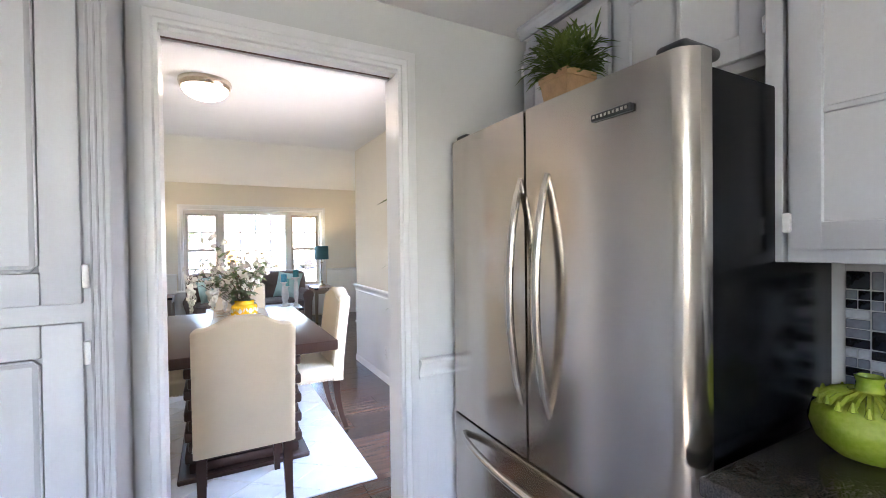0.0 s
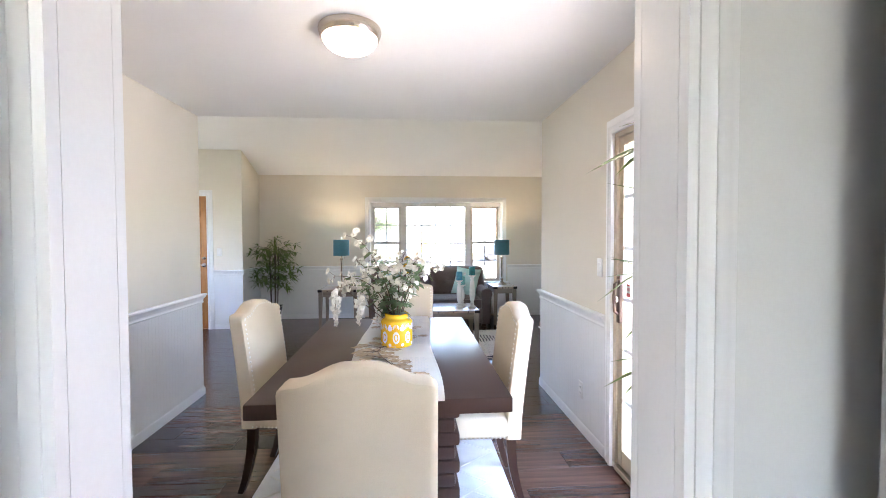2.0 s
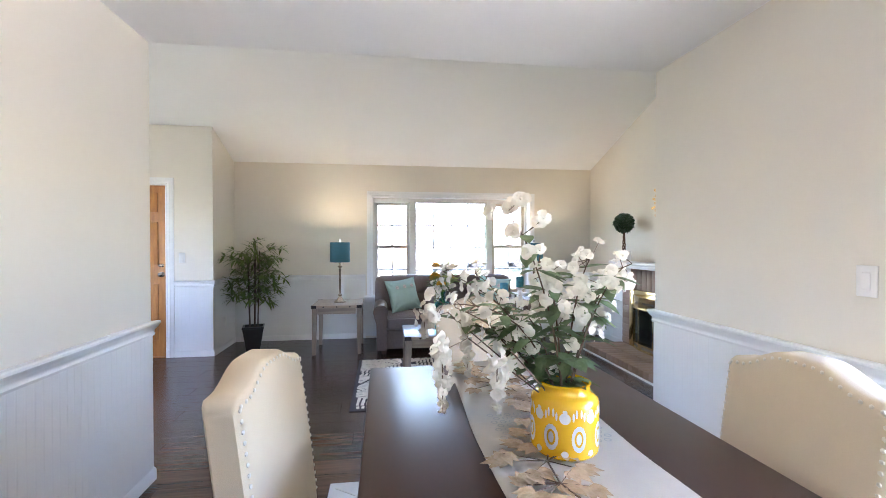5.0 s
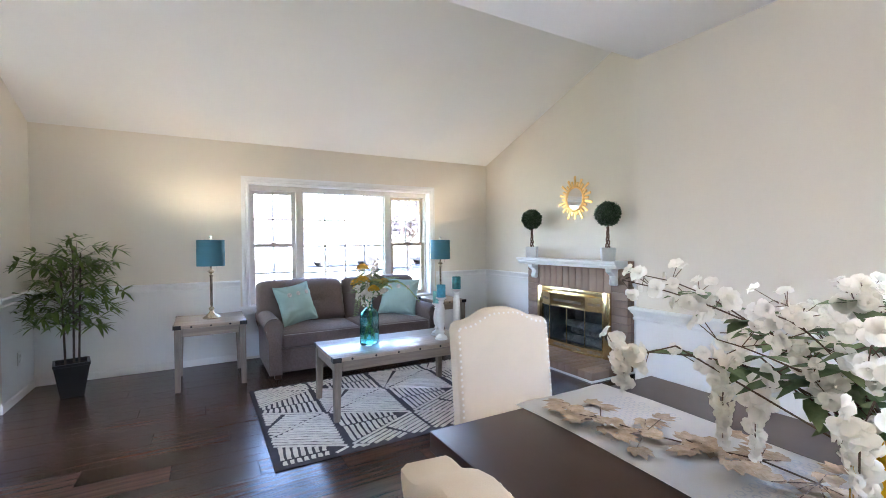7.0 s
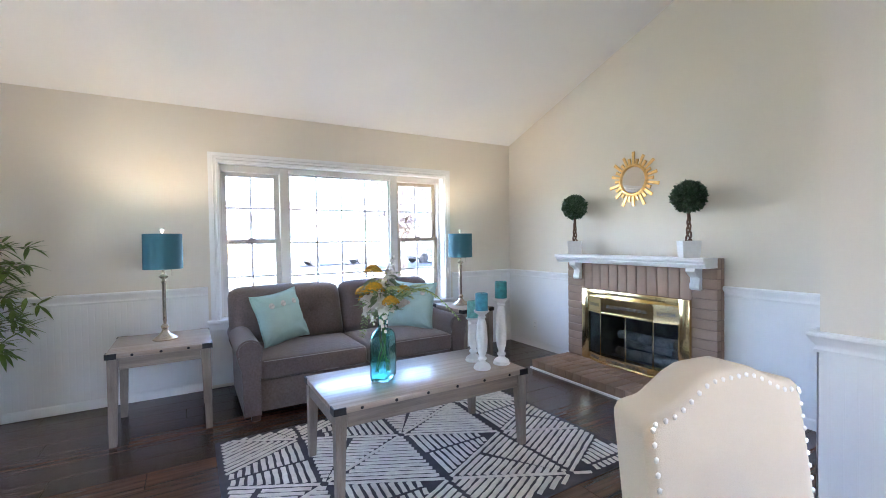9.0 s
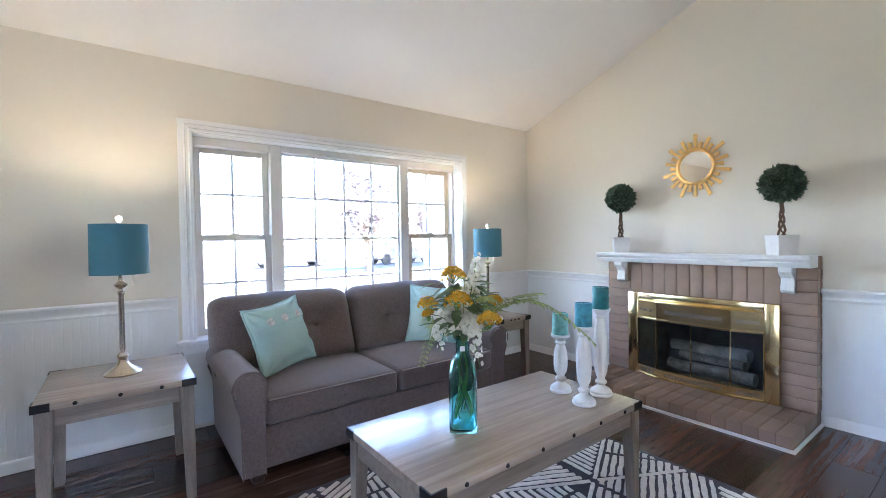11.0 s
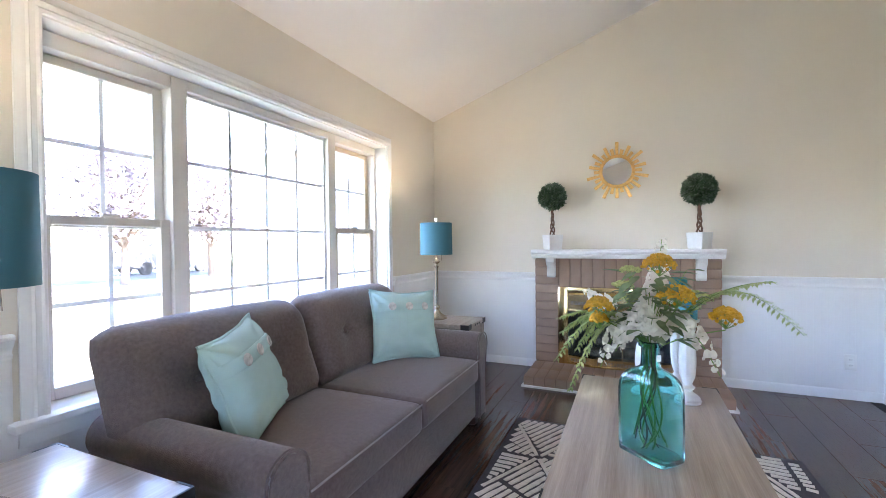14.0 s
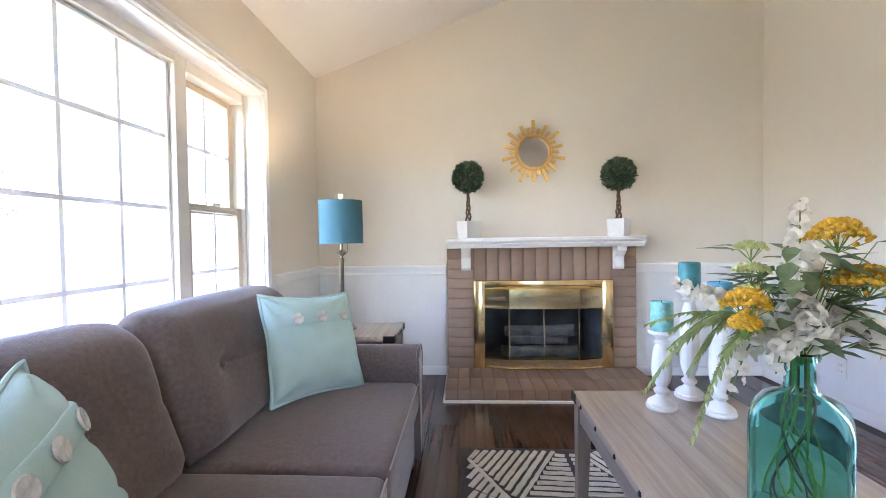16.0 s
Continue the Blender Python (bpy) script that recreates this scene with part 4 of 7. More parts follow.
for z0, z1, grow in ((0.575, 0.70, 0.0), (0.70, 0.715, 0.012), (0.565, 0.578, 0.008), (0.105, 0.165, 0.0), (0.098, 0.108, 0.012), (0.162, 0.172, 0.006)):
    part("brass_band", prism(bmesh.new(), [(x - grow, y) for x, y in BAY] + [(BX - 0.01, IY1 - 0.085), (BX - 0.01, IY0 + 0.085)], "z", z0, z1), BRASS, ins, smooth=False)
bm = bmesh.new()
for (xa, ya), (xb, yb) in zip(BAY, BAY[1:]):
    for z in (0.63, 0.64, 0.65, 0.125, 0.135, 0.145):
        m = max(2, int(abs(yb - ya) / 0.012))
        for i in range(m):
            f = (i + 0.5) / m
            if 0.12 < f < 0.88:
                x, y = xa + (xb - xa) * f, ya + (yb - ya) * f
                box(bm, x - 0.0015, x + 0.003, y - 0.003, y + 0.003, z - 0.003, z + 0.003)
part("vent_slot", bm, SOOT, ins, "rows of small dark vent slots", smooth=False, kind="stuff")
panes = [(BAY[0], BAY[1]), (BAY[1], ((BAY[1][0]), 6.672)), ((BAY[1][0], 6.672), BAY[2]), (BAY[2], BAY[3])]
for (xa, ya), (xb, yb) in panes:
    bm = prism(bmesh.new(), [(xa + 0.004, ya), (xb + 0.004, yb), (xb + 0.009, yb), (xa + 0.009, ya)], "z", 0.172, 0.565)
    g = part("glass_door", bm, SMOKE, ins, "smoked glass fire door", smooth=False)
    bm = bmesh.new()
    tube(bm, [(xa, ya + 0.004, 0.172), (xa, ya + 0.004, 0.565)], 0.005)
    part("brass_rail", bm, BRASS, g)
bm = bmesh.new()
box(bm, BX + 0.01, FP + 0.42, 6.2, 6.215, 0.09, 0.74)
box(bm, BX + 0.01, FP + 0.42, 7.125, 7.14, 0.09, 0.74)
box(bm, FP + 0.42, FP + 0.44, 6.2, 7.14, 0.09, 0.74)
box(bm, BX + 0.01, FP + 0.44, 6.2, 7.14, 0.74, 0.755)
box(bm, BX + 0.01, FP + 0.44, 6.2, 7.14, 0.075, 0.09)
part("firebox", bm, SOOT, fire, "dark sooty firebox", smooth=False)

rnd = random.Random(7)


def arc(start, lean, rise, n=6):
    """A stalk that starts upright and bends over towards lean (x, y)."""
    return [(start[0] + lean[0] * (i / n) ** 1.6, start[1] + lean[1] * (i / n) ** 1.6, start[2] + rise * math.sin(math.pi / 2 * min(1, i / n * 1.05)) if rise > 0 else start[2] + rise * (i / n)) for i in range(n + 1)]


# ---- hearth logs, bricks of the fireplace ----
for i, (y0, y1, z, x) in enumerate(((6.35, 6.98, 0.16, 3.34), (6.42, 6.9, 0.25, 3.38), (6.38, 6.95, 0.33, 3.33))):
    bm = tube(bmesh.new(), [(x + 0.03 * rnd.random(), y0 + (y1 - y0) * k / 6, z + 0.012 * rnd.random()) for k in range(7)], 0.05, 0.042, 10)
    part("log", bm, LOG, fire, "ash-grey log")


def brick_mesh(a, b, c):
    return mesh_of("brick", boxed(-a / 2 + 0.003, a / 2 - 0.003, -b / 2 + 0.004, b / 2 - 0.004, -c / 2 + 0.003, c / 2 - 0.003, 0.007, 2), BRICK)


N = 17
bw = (HY1 - HY0) / N
deep = (BX - HX) / 2
hb = brick_mesh(deep, bw, 0.075)
for r in range(2):
    for i in range(N):
        part("brick", hb, BRICK, fire, at=pose(HX + deep * (r + 0.5) - 0.001, HY0 + bw * (i + 0.5), 0.054, rnd.uniform(-0.6, 0.6), rnd.uniform(-0.5, 0.5), rnd.uniform(-0.7, 0.7)))
for y0, y1 in ((HY0, IY0 + 0.004), (IY1 - 0.004, HY1)):
    cb = brick_mesh(0.06, y1 - y0, 0.0778)
    for k in range(13):
        part("brick", cb, BRICK, fire, at=pose(BX + 0.026, (y0 + y1) / 2, 0.093 + 0.0778 * (k + 0.5), rnd.uniform(-0.5, 0.5), 0, rnd.uniform(-0.8, 0.8)))
n = 11
sw = (IY1 - IY0 - 0.008) / n
sb = brick_mesh(0.06, sw, 0.26)
for k in range(n):
    part("brick", sb, BRICK, fire, at=pose(BX + 0.026, IY0 + 0.004 + sw * (k + 0.5), 0.905, rnd.uniform(-0.4, 0.4), 0, rnd.uniform(-0.8, 0.8)))
eb = brick_mesh(FP - BX - 0.062, 0.02, 0.0778)
for k in range(13):
    part("brick", eb, BRICK, fire, at=pose((FP + BX + 0.058) / 2, HY0 + 0.008, 0.093 + 0.0778 * (k + 0.5)))

# ---- sunburst mirror ----
sm = thing("sunburst_mirror", "round gold sunburst mirror on the fireplace wall", "mirror", pose(FP - 0.003, 6.715, 1.79, 0, -90, 0))
part("rim", lathe(bmesh.new(), [(0.118, 0.004), (0.145, 0.004), (0.147, 0.014), (0.138, 0.026), (0.126, 0.028), (0.119, 0.02), (0.118, 0.004)], 40), GOLD, sm)
part("glass", lathe(bmesh.new(), [(0.0, 0.008), (0.1185, 0.008), (0.1185, 0.011), (0.0, 0.011)], 40), MIRROR, sm, "round mirror glass")
for i in range(28):
    a, L = math.tau * i / 28, (0.255, 0.20, 0.235, 0.19)[i % 4]
    bm = bmesh.new()
    prism(bm, [(0.125, -0.010), (L, -0.0145), (L, 0.0145), (0.125, 0.010)], "z", 0.003, 0.014 + 0.004 * (i % 2))
    bmesh.ops.bevel(bm, geom=list(bm.edges), offset=0.002, segments=1, affect="EDGES")
    part("ray", bm, GOLD, sm, smooth=False, at=pose(0, 0, 0, 0, 0, math.degrees(a)))


# ---- topiaries ----
def topiary(m, r, label):
    t = thing("topiary", label, "topiary", m, "topiaries on the mantel")
    bm = bmesh.new()
    a, b = 0.058, 0.066
    rows = [[bm.verts.new((x * w, y * w, z)) for x, y in ((-1, -1), (1, -1), (1, 1), (-1, 1))] for w, z in ((a, 0), (b, 0.13), (b - 0.008, 0.13), (b - 0.008, 0.115))]
    for p, q in zip(rows, rows[1:]):
        for i in range(4):
            bm.faces.new((p[i], p[(i + 1) % 4], q[(i + 1) % 4], q[i]))
    bm.faces.new(rows[0][::-1]); bm.faces.new(rows[-1])
    part("pot", bm, CHALK, t, "white square ceramic pot", smooth=False)
    for k in range(3):
        ph = math.tau * k / 3
        part("stem", tube(bmesh.new(), [(0.018 * math.cos(ph + 9 * z) * (1.2 - z), 0.018 * math.sin(ph + 9 * z) * (1.2 - z), 0.11 + z * 0.27) for z in [i / 10 for i in range(11)]], 0.008, 0.006, 6), BARK, t)
    bm = bmesh.new()
    for i in range(620):
        z = 1 - 2 * (i + 0.5) / 620
        ph = i * 2.39996
        d = Vector((math.sqrt(1 - z * z) * math.cos(ph), math.sqrt(1 - z * z) * math.sin(ph), z))
        for q in range(2):
            w = (d + Vector((rnd.uniform(-.8, .8), rnd.uniform(-.8, .8), rnd.uniform(-.5, .9))) * 0.9).normalized()
            leaf(bm, d * r * rnd.uniform(0.76, 0.93) + Vector((0, 0, 0.465)), w, d, rnd.uniform(0.026, 0.042), 0.017, 0.2)
    bmesh.ops.create_icosphere(bm, subdivisions=2, radius=r * 0.8, matrix=Matrix.Translation((0, 0, 0.465)))
    part("foliage", bm, BOX, t, "dense ball of small dark green leaves", kind="stuff")
    return t


topiary(pose(3.045, 7.242, 1.112, 0, 0, 38), 0.112, "boxwood ball topiary in a white pot near the window")
topiary(pose(3.045, 6.114, 1.112, 0, 0, 50), 0.117, "boxwood ball topiary in a white pot, fuller leaves")


# ---- bamboo plants ----
def bamboo(m, height, spread, label, low=0.42, count=74, big=1.0, wide=1.0):
    b = thing("bamboo_plant", label, "plant", m, "bamboo plants")
    bm = bmesh.new()
    rows = [[bm.verts.new((x * w, y * w, z)) for x, y in ((-1, -1), (1, -1), (1, 1), (-1, 1))] for w, z in ((0.078, 0), (0.120, 0.27), (0.125, 0.275), (0.125, 0.295), (0.110, 0.295), (0.108, 0.265))]
    for p, q in zip(rows, rows[1:]):
        for i in range(4):
            bm.faces.new((p[i], p[(i + 1) % 4], q[(i + 1) % 4], q[i]))
    bm.faces.new(rows[0][::-1])
    part("pot", bm, BLACKPOT, b, "black tapered square pot", smooth=False)
    part("soil", boxed(-0.107, 0.107, -0.107, 0.107, 0.25, 0.268), SOIL, b)
    lv, tw = bmesh.new(), bmesh.new()
    for k in range(5):
        a = math.tau * k / 5
        x, y = 0.05 * math.cos(a), 0.05 * math.sin(a)
        top = height * rnd.uniform(0.72, 0.9)
        bm = bmesh.new()
        pts = [(x * (1 + 0.5 * f), y * (1 + 0.5 * f), 0.26 + (top - 0.26) * f) for f in [i / 8 for i in range(9)]]
        tube(bm, pts, 0.0085, 0.005, 7)
        for p in pts[1:-1]:
            lathe(bm, [(0.009, -0.004), (0.0112, 0.0), (0.009, 0.004)], 7, p)
        part("cane", bm, CANE, b)
        for j in range(count // 5):
            f = rnd.uniform((low - 0.1) / height, 1.0)
            z = 0.26 + (top - 0.26) * f
            ph = rnd.uniform(0, math.tau)
            reach = spread * rnd.uniform(0.35, 0.85) * (1 - 0.45 * abs(f - 0.62))
            s = Vector((x, y, z))
            e = s + Vector((math.cos(ph) * reach, math.sin(ph) * reach, rnd.uniform(0.02, 0.16)))
            mid = (s + e) / 2 + Vector((0, 0, 0.04))
            tube(tw, [s, mid, e], 0.0022, 0.001, 4)
            for q in range(8):
                g = rnd.choice((0.62, 0.95, 1.0)) + rnd.uniform(-0.04, 0.0)
                c = s.lerp(mid, g * 2) if g < 0.5 else mid.lerp(e, g * 2 - 1)
                h = ph + rnd.uniform(-1.7, 1.7)
                d = Vector((math.cos(h), math.sin(h), rnd.uniform(-0.75, 0.8)))
                leaf(lv, c, d, (0, 0, 1), rnd.uniform(0.10, 0.17) * big, rnd.uniform(0.019, 0.029) * big ** 0.5 * wide, 0.22)
    part("twig", tw, CANE, b, kind="stuff")
    part("foliage", lv, BAMBOO, b, "narrow pointed green leaves", kind="stuff")
    return b


bamboo(pose(-1.49, 8.02, 0, 0, 0, 12), 1.5, 0.44, "green bamboo plant in a black square pot by the wall", 0.5, 115, 0.92, 1.25)
bamboo(pose(1.43, 1.94, 0, 0, 0, 40), 1.82, 0.235, "tall green bamboo plant beside the patio door", 0.9, 45, 1.3, 1.4)

# ---- living room rug: charcoal with ivory tufted strokes in triangles ----
RX0, RX1, RY0, RY1 = -0.14, 1.985, 5.78, 7.30
rug = thing("area_rug", "charcoal rug with ivory tufted geometric strokes", "rug", pose(0, 0, 0))
part("backing", boxed(RX0, RX1, RY0, RY1, 0.0005, 0.009, 0.004, 2), RUGDARK, rug)
bm = bmesh.new()


def stroke(bm, a, b, w, z0=0.007, z1=0.0135):
    """A tufted stroke: a low bar with a ragged outline."""
    a, b = Vector(a), Vector(b)
    d = b - a
    L = d.length
    if L < 0.02:
        return
    d /= L
    s = Vector((-d.y, d.x))
    n = max(2, int(L / 0.035))
    lo, hi = [], []
    for i in range(n + 1):
        p = a + d * (L * i / n)
        l, r = w * rnd.uniform(0.36, 0.6), w * rnd.uniform(0.36, 0.6)
        lo.append((bm.verts.new((*(p + s * l), z0)), bm.verts.new((*(p - s * r), z0))))
        hi.append((bm.verts.new((*(p + s * l * 0.8), z1)), bm.verts.new((*(p - s * r * 0.8), z1))))
    for i in range(n):
        bm.faces.new((hi[i][0], hi[i][1], hi[i + 1][1], hi[i + 1][0]))
        bm.faces.new((lo[i][0], hi[i][0], hi[i + 1][0], lo[i + 1][0]))
        bm.faces.new((hi[i][1], lo[i][1], lo[i + 1][1], hi[i + 1][1]))
    bm.faces.new((lo[0][0], lo[0][1], hi[0][1], hi[0][0]))
    bm.faces.new((lo[n][0], hi[n][0], hi[n][1], lo[n][1]))


def clip(a, b):
    """The piece of a stroke that lies on the rug."""
    a, b = Vector(a), Vector(b)
    t0, t1 = 0.0, 1.0
    for k, lo, hi in ((0, RX0 + 0.035, RX1 - 0.035), (1, RY0 + 0.035, RY1 - 0.035)):
        d = b[k] - a[k]
        if abs(d) < 1e-6:
            if not lo <= a[k] <= hi:
                return None
            continue
        u, v = sorted(((lo - a[k]) / d, (hi - a[k]) / d))
        t0, t1 = max(t0, u), min(t1, v)
    return (a.lerp(b, t0), a.lerp(b, t1)) if t1 - t0 > 0.02 else None


def put_stroke(a, b, w):
    c = clip(a, b)
    if c:
        stroke(bm, c[0], c[1], w)


CXN, CYN, DX, DY = 0.91, 6.17, 0.58, 0.30
for i in range(-4, 5):
    for j in range(-4, 7):
        if (i + j) % 2:
            continue
        p = Vector((CXN + DX * i, CYN + DY * j))
        for s in (1, -1):
            put_stroke(p + Vector((0.02, 0.01 * s)), p + Vector((DX - 0.02, (DY - 0.01) * s)), 0.022)
        # the diamond above this node is split upright; each half is hatched its own way
        c = p + Vector((0, DY))
        for side in (-1, 1):
            mode = (i + 2 * j + (1 if side > 0 else 0)) % 3
            for k in range(1, 14):
                f = k / 14
                if mode == 0:      # strokes along the lower edge's direction
                    a = c + Vector((0, -DY + 2 * DY * f))
                    e = c + Vector((side * DX * (1 - f), DY * f))
                    put_stroke(a.lerp(e, 0.05), a.lerp(e, 0.94), 0.0285)
                elif mode == 1:    # upright strokes, shorter to the tip, broken in two
                    x = side * DX * f
                    h = DY * (1 - f)
                    for y0, y1 in ((-h + 0.025, -0.012), (0.012, h - 0.025)):
                        if y1 - y0 > 0.03:
                            put_stroke(c + Vector((x, y0)), c + Vector((x + 0.01, y1)), 0.0285)
                else:
                    a = c + Vector((0, DY - 2 * DY * f))
                    e = c + Vector((side * DX * (1 - f), -DY * f))
                    m1 = a.lerp(e, 0.48)
                    put_stroke(a.lerp(e, 0.05), m1, 0.0285)
                    put_stroke(a.lerp(e, 0.54), a.lerp(e, 0.95), 0.0285)
part("tufted_stroke", bm, RUGWHITE, rug, "raised ivory tufted strokes", smooth=False, kind="stuff")

# ---- dining rug ----
dr = thing("dining_rug", "white rug with fine raised diagonal lines under the dining table", "rug", pose(0, 0, 0))
part("woven_field", boxed(-0.16, 1.225, 2.385, 4.75, 0.0005, 0.0115, 0.004, 2), IVORYRUG, dr)
bm = bmesh.new()
RX0, RX1, RY0, RY1 = -0.16, 1.225, 2.385, 4.75
for k in range(-10, 14):
    for s in (1, -1):
        a = Vector((-0.16, 2.4 + 0.29 * k))
        c = clip(a, a + Vector((1.5, s * 1.15 + rnd.uniform(-0.1, 0.1))))
        if c:
            stroke(bm, c[0], c[1], 0.012, 0.010, 0.0145)
part("raised_line", bm, GLAZE, dr, smooth=False, kind="stuff")

# ---- table runner, garland ----
rn = thing("table_runner", "ivory satin table runner with white lace bands", "table runner", pose(0, 0, TT))
bm = bmesh.new()
g = {}
NX, NY = 10, 60
for i in range(NX + 1):
    for j in range(NY + 1):
        x = 0.395 + 0.41 * i / NX
        y = 2.60 + 1.69 * j / NY
        x += 0.012 * math.sin(y * 5)
        z = 0.003 + 0.0025 * math.sin(y * 17 + x * 9) * math.sin(x * 31) + 0.0025
        g[i, j] = bm.verts.new((x, y, z))
for i in range(NX):
    for j in range(NY):
        bm.faces.new((g[i, j], g[i + 1, j], g[i + 1, j + 1], g[i, j + 1]))
bmesh.ops.solidify(bm, geom=list(bm.faces), thickness=0.0015)
part("cloth", bm, RUNNER, rn)
bm = bmesh.new()
for y0 in (2.62, 2.95, 3.45, 3.95):
    for j in range(9):
        for i in range(11):
            a, b = 0.46 + 0.028 * i + (0.014 if j % 2 else 0), y0 + 0.026 * j
            if a < 0.76:
                r = 0.0115
                for k in range(6):
                    p, q = math.tau * k / 6, math.tau * (k + 1) / 6
                    vs = [bm.verts.new((a + rr * math.cos(t), b + rr * math.sin(t), 0.0098)) for rr, t in ((r, p), (r, q), (r * 0.62, q), (r * 0.62, p))]
                    bm.faces.new(vs)
part("lace", bm, LACE, rn, "white lace rings", smooth=False, kind="stuff")

ga = thing("leaf_garland", "pale gold foil leaf garland lying along the runner", "garland", pose(0, 0, TT + 0.009))
bm, lf = bmesh.new(), bmesh.new()
pts = [(0.58 + 0.07 * math.sin(k * 0.9), 2.66 + 0.115 * k, 0.012 + 0.006 * math.sin(k * 1.7)) for k in range(14)]
tube(bm, pts, 0.0025, 0.002, 5)
for k, p in enumerate(pts):
    for q in range(8):
        h = rnd.uniform(0, math.tau)
        c = Vector((p[0] + rnd.uniform(-0.11, 0.11), p[1] + rnd.uniform(-0.05, 0.05), 0.008 + rnd.uniform(0, 0.02)))
        # a lobed leaf: five leaflets from one point
        for lobe, ln in ((-1.0, 0.6), (-0.5, 0.85), (0, 1.0), (0.5, 0.85), (1.0, 0.6)):
            leaf(lf, c, (math.cos(h + lobe), math.sin(h + lobe), 0.12), (0, 0, 1), 0.062 * ln, 0.03, 0.15)
        tube(bm, [p, c], 0.0015, 0.001, 4)
part("wire_stem", bm, TWIG, ga)
part("foil_leaf", lf, GOLDLEAF, ga, kind="stuff")

# ---- yellow vase with white blossom branches ----
VX, VY = 0.605, 3.43
va = thing("flower_vase", "yellow ceramic vase with white painted motifs", "vase", pose(VX, VY, TT + 0.009))
part("body", lathe(bmesh.new(), [(0.0, 0.0), (0.079, 0.0), (0.086, 0.006), (0.088, 0.02), (0.088, 0.128), (0.085, 0.140), (0.075, 0.149), (0.068, 0.153), (0.065, 0.159), (0.065, 0.171), (0.068, 0.177), (0.063, 0.179), (0.059, 0.172), (0.059, 0.05), (0.0, 0.05)], 40), YELLOW, va)
bm = bmesh.new()


def motif(bm, a, z, w, h, r=0.0885, hole=0.0):
    n = 14
    outer = [(w * math.cos(math.tau * k / n), h * math.sin(math.tau * k / n)) for k in range(n)]
    vs = [bm.verts.new((r * math.cos(a + u / r), r * math.sin(a + u / r), z + v)) for u, v in outer]
    if hole:
        vi = [bm.verts.new((r * math.cos(a + u * hole / r), r * math.sin(a + u * hole / r), z + v * hole)) for u, v in outer]
        for k in range(n):
            bm.faces.new((vs[k], vs[(k + 1) % n], vi[(k + 1) % n], vi[k]))
    else:
        bm.faces.new(vs)


for k in range(8):
    a = math.tau * k / 8
    motif(bm, a, 0.058, 0.019, 0.033, hole=0.62)
    motif(bm, a, 0.058, 0.007, 0.014)
    motif(bm, a + math.tau / 16, 0.108, 0.014, 0.014)
    motif(bm, a + math.tau / 16, 0.124, 0.006, 0.005)
    motif(bm, a + math.tau / 16, 0.02, 0.009, 0.008)
    for u in (-0.014, -0.006, 0.006, 0.014):
        motif(bm, a + u / 0.0885, 0.112 + 0.008 * (abs(u) < 0.01), 0.0028, 0.011)
part("painted_motif", bm, GLAZE, va, "white painted oval motifs", smooth=False, kind="stuff")

bl = thing("blossom_branches", "white silk blossom branches with green leaves in the yellow vase", "flowers", pose(VX, VY, TT + 0.06))
br, pe, lv = bmesh.new(), bmesh.new(), bmesh.new()


def blossom(c, d, size, eye=0.16):
    d = Vector(d).normalized()
    s = d.cross(Vector((0.2, 0.3, 0.9))).normalized()
    u = s.cross(d)
    for k in range(5):
        a = math.tau * k / 5 + rnd.random()
        w = s * math.cos(a) + u * math.sin(a)
        petal(pe, c, w * 0.9 + d * rnd.uniform(0.15, 0.65), d, size * rnd.uniform(0.85, 1.15), size * rnd.uniform(1.0, 1.3), rnd.uniform(0.2, 0.8))
    bmesh.ops.create_icosphere(pe, subdivisions=1, radius=size * eye, matrix=Matrix.Translation(c + d * size * 0.2))


for dx, dy, rise, side in ((-0.27, 0.40, 0.40, 1), (-0.34, 0.36, 0.27, 1), (-0.19, 0.40, 0.38, 1), (-0.215, -0.18, 0.54, 0), (-0.33, -0.03, 0.36, 0), (-0.2, 0.14, 0.33, 1), (0.25, 0.16, 0.37, 0), (0.14, 0.28, 0.31, 0),
                           (0.05, -0.06, 0.47, 0), (-0.05, 0.1, 0.38, 0), (0.13, -0.1, 0.42, 0), (-0.1, -0.08, 0.44, 0), (0.19, 0.02, 0.40, 0), (-0.06, 0.30, 0.28, 1), (-0.26, 0.2, 0.3, 1)):
    p = []
    for i in range(11):
        f = i / 10
        p.append(Vector((dx * f ** 1.3, dy * f ** 1.3, rise * (1 - (1 - f) ** 1.9) + 0.02 * math.sin(5 * f + dx * 20))))
    tube(br, p, 0.0030, 0.0012, 5)
    for k in range(4, 11):
        for q in range(5):
            if rnd.random() < 0.46:
                c = p[k] + Vector((rnd.uniform(-.04, .04), rnd.uniform(-.04, .04), rnd.uniform(-.03, .035)))
                tube(br, [p[k], c], 0.0010, 0.0008, 4)
                blossom(c, (c - p[k]) + Vector((dx, dy, 0)) * 0.08 + Vector((-0.02, -0.02, 0.012)), rnd.uniform(0.014, 0.021))
        for q in range(3 if k < 9 else 2):
            h = rnd.uniform(0, math.tau)
            leaf(lv, p[k - 2], (math.cos(h), math.sin(h), rnd.uniform(-0.4, 0.5)), (0, 0, 1), rnd.uniform(0.05, 0.085), rnd.uniform(0.03, 0.046), 0.3)
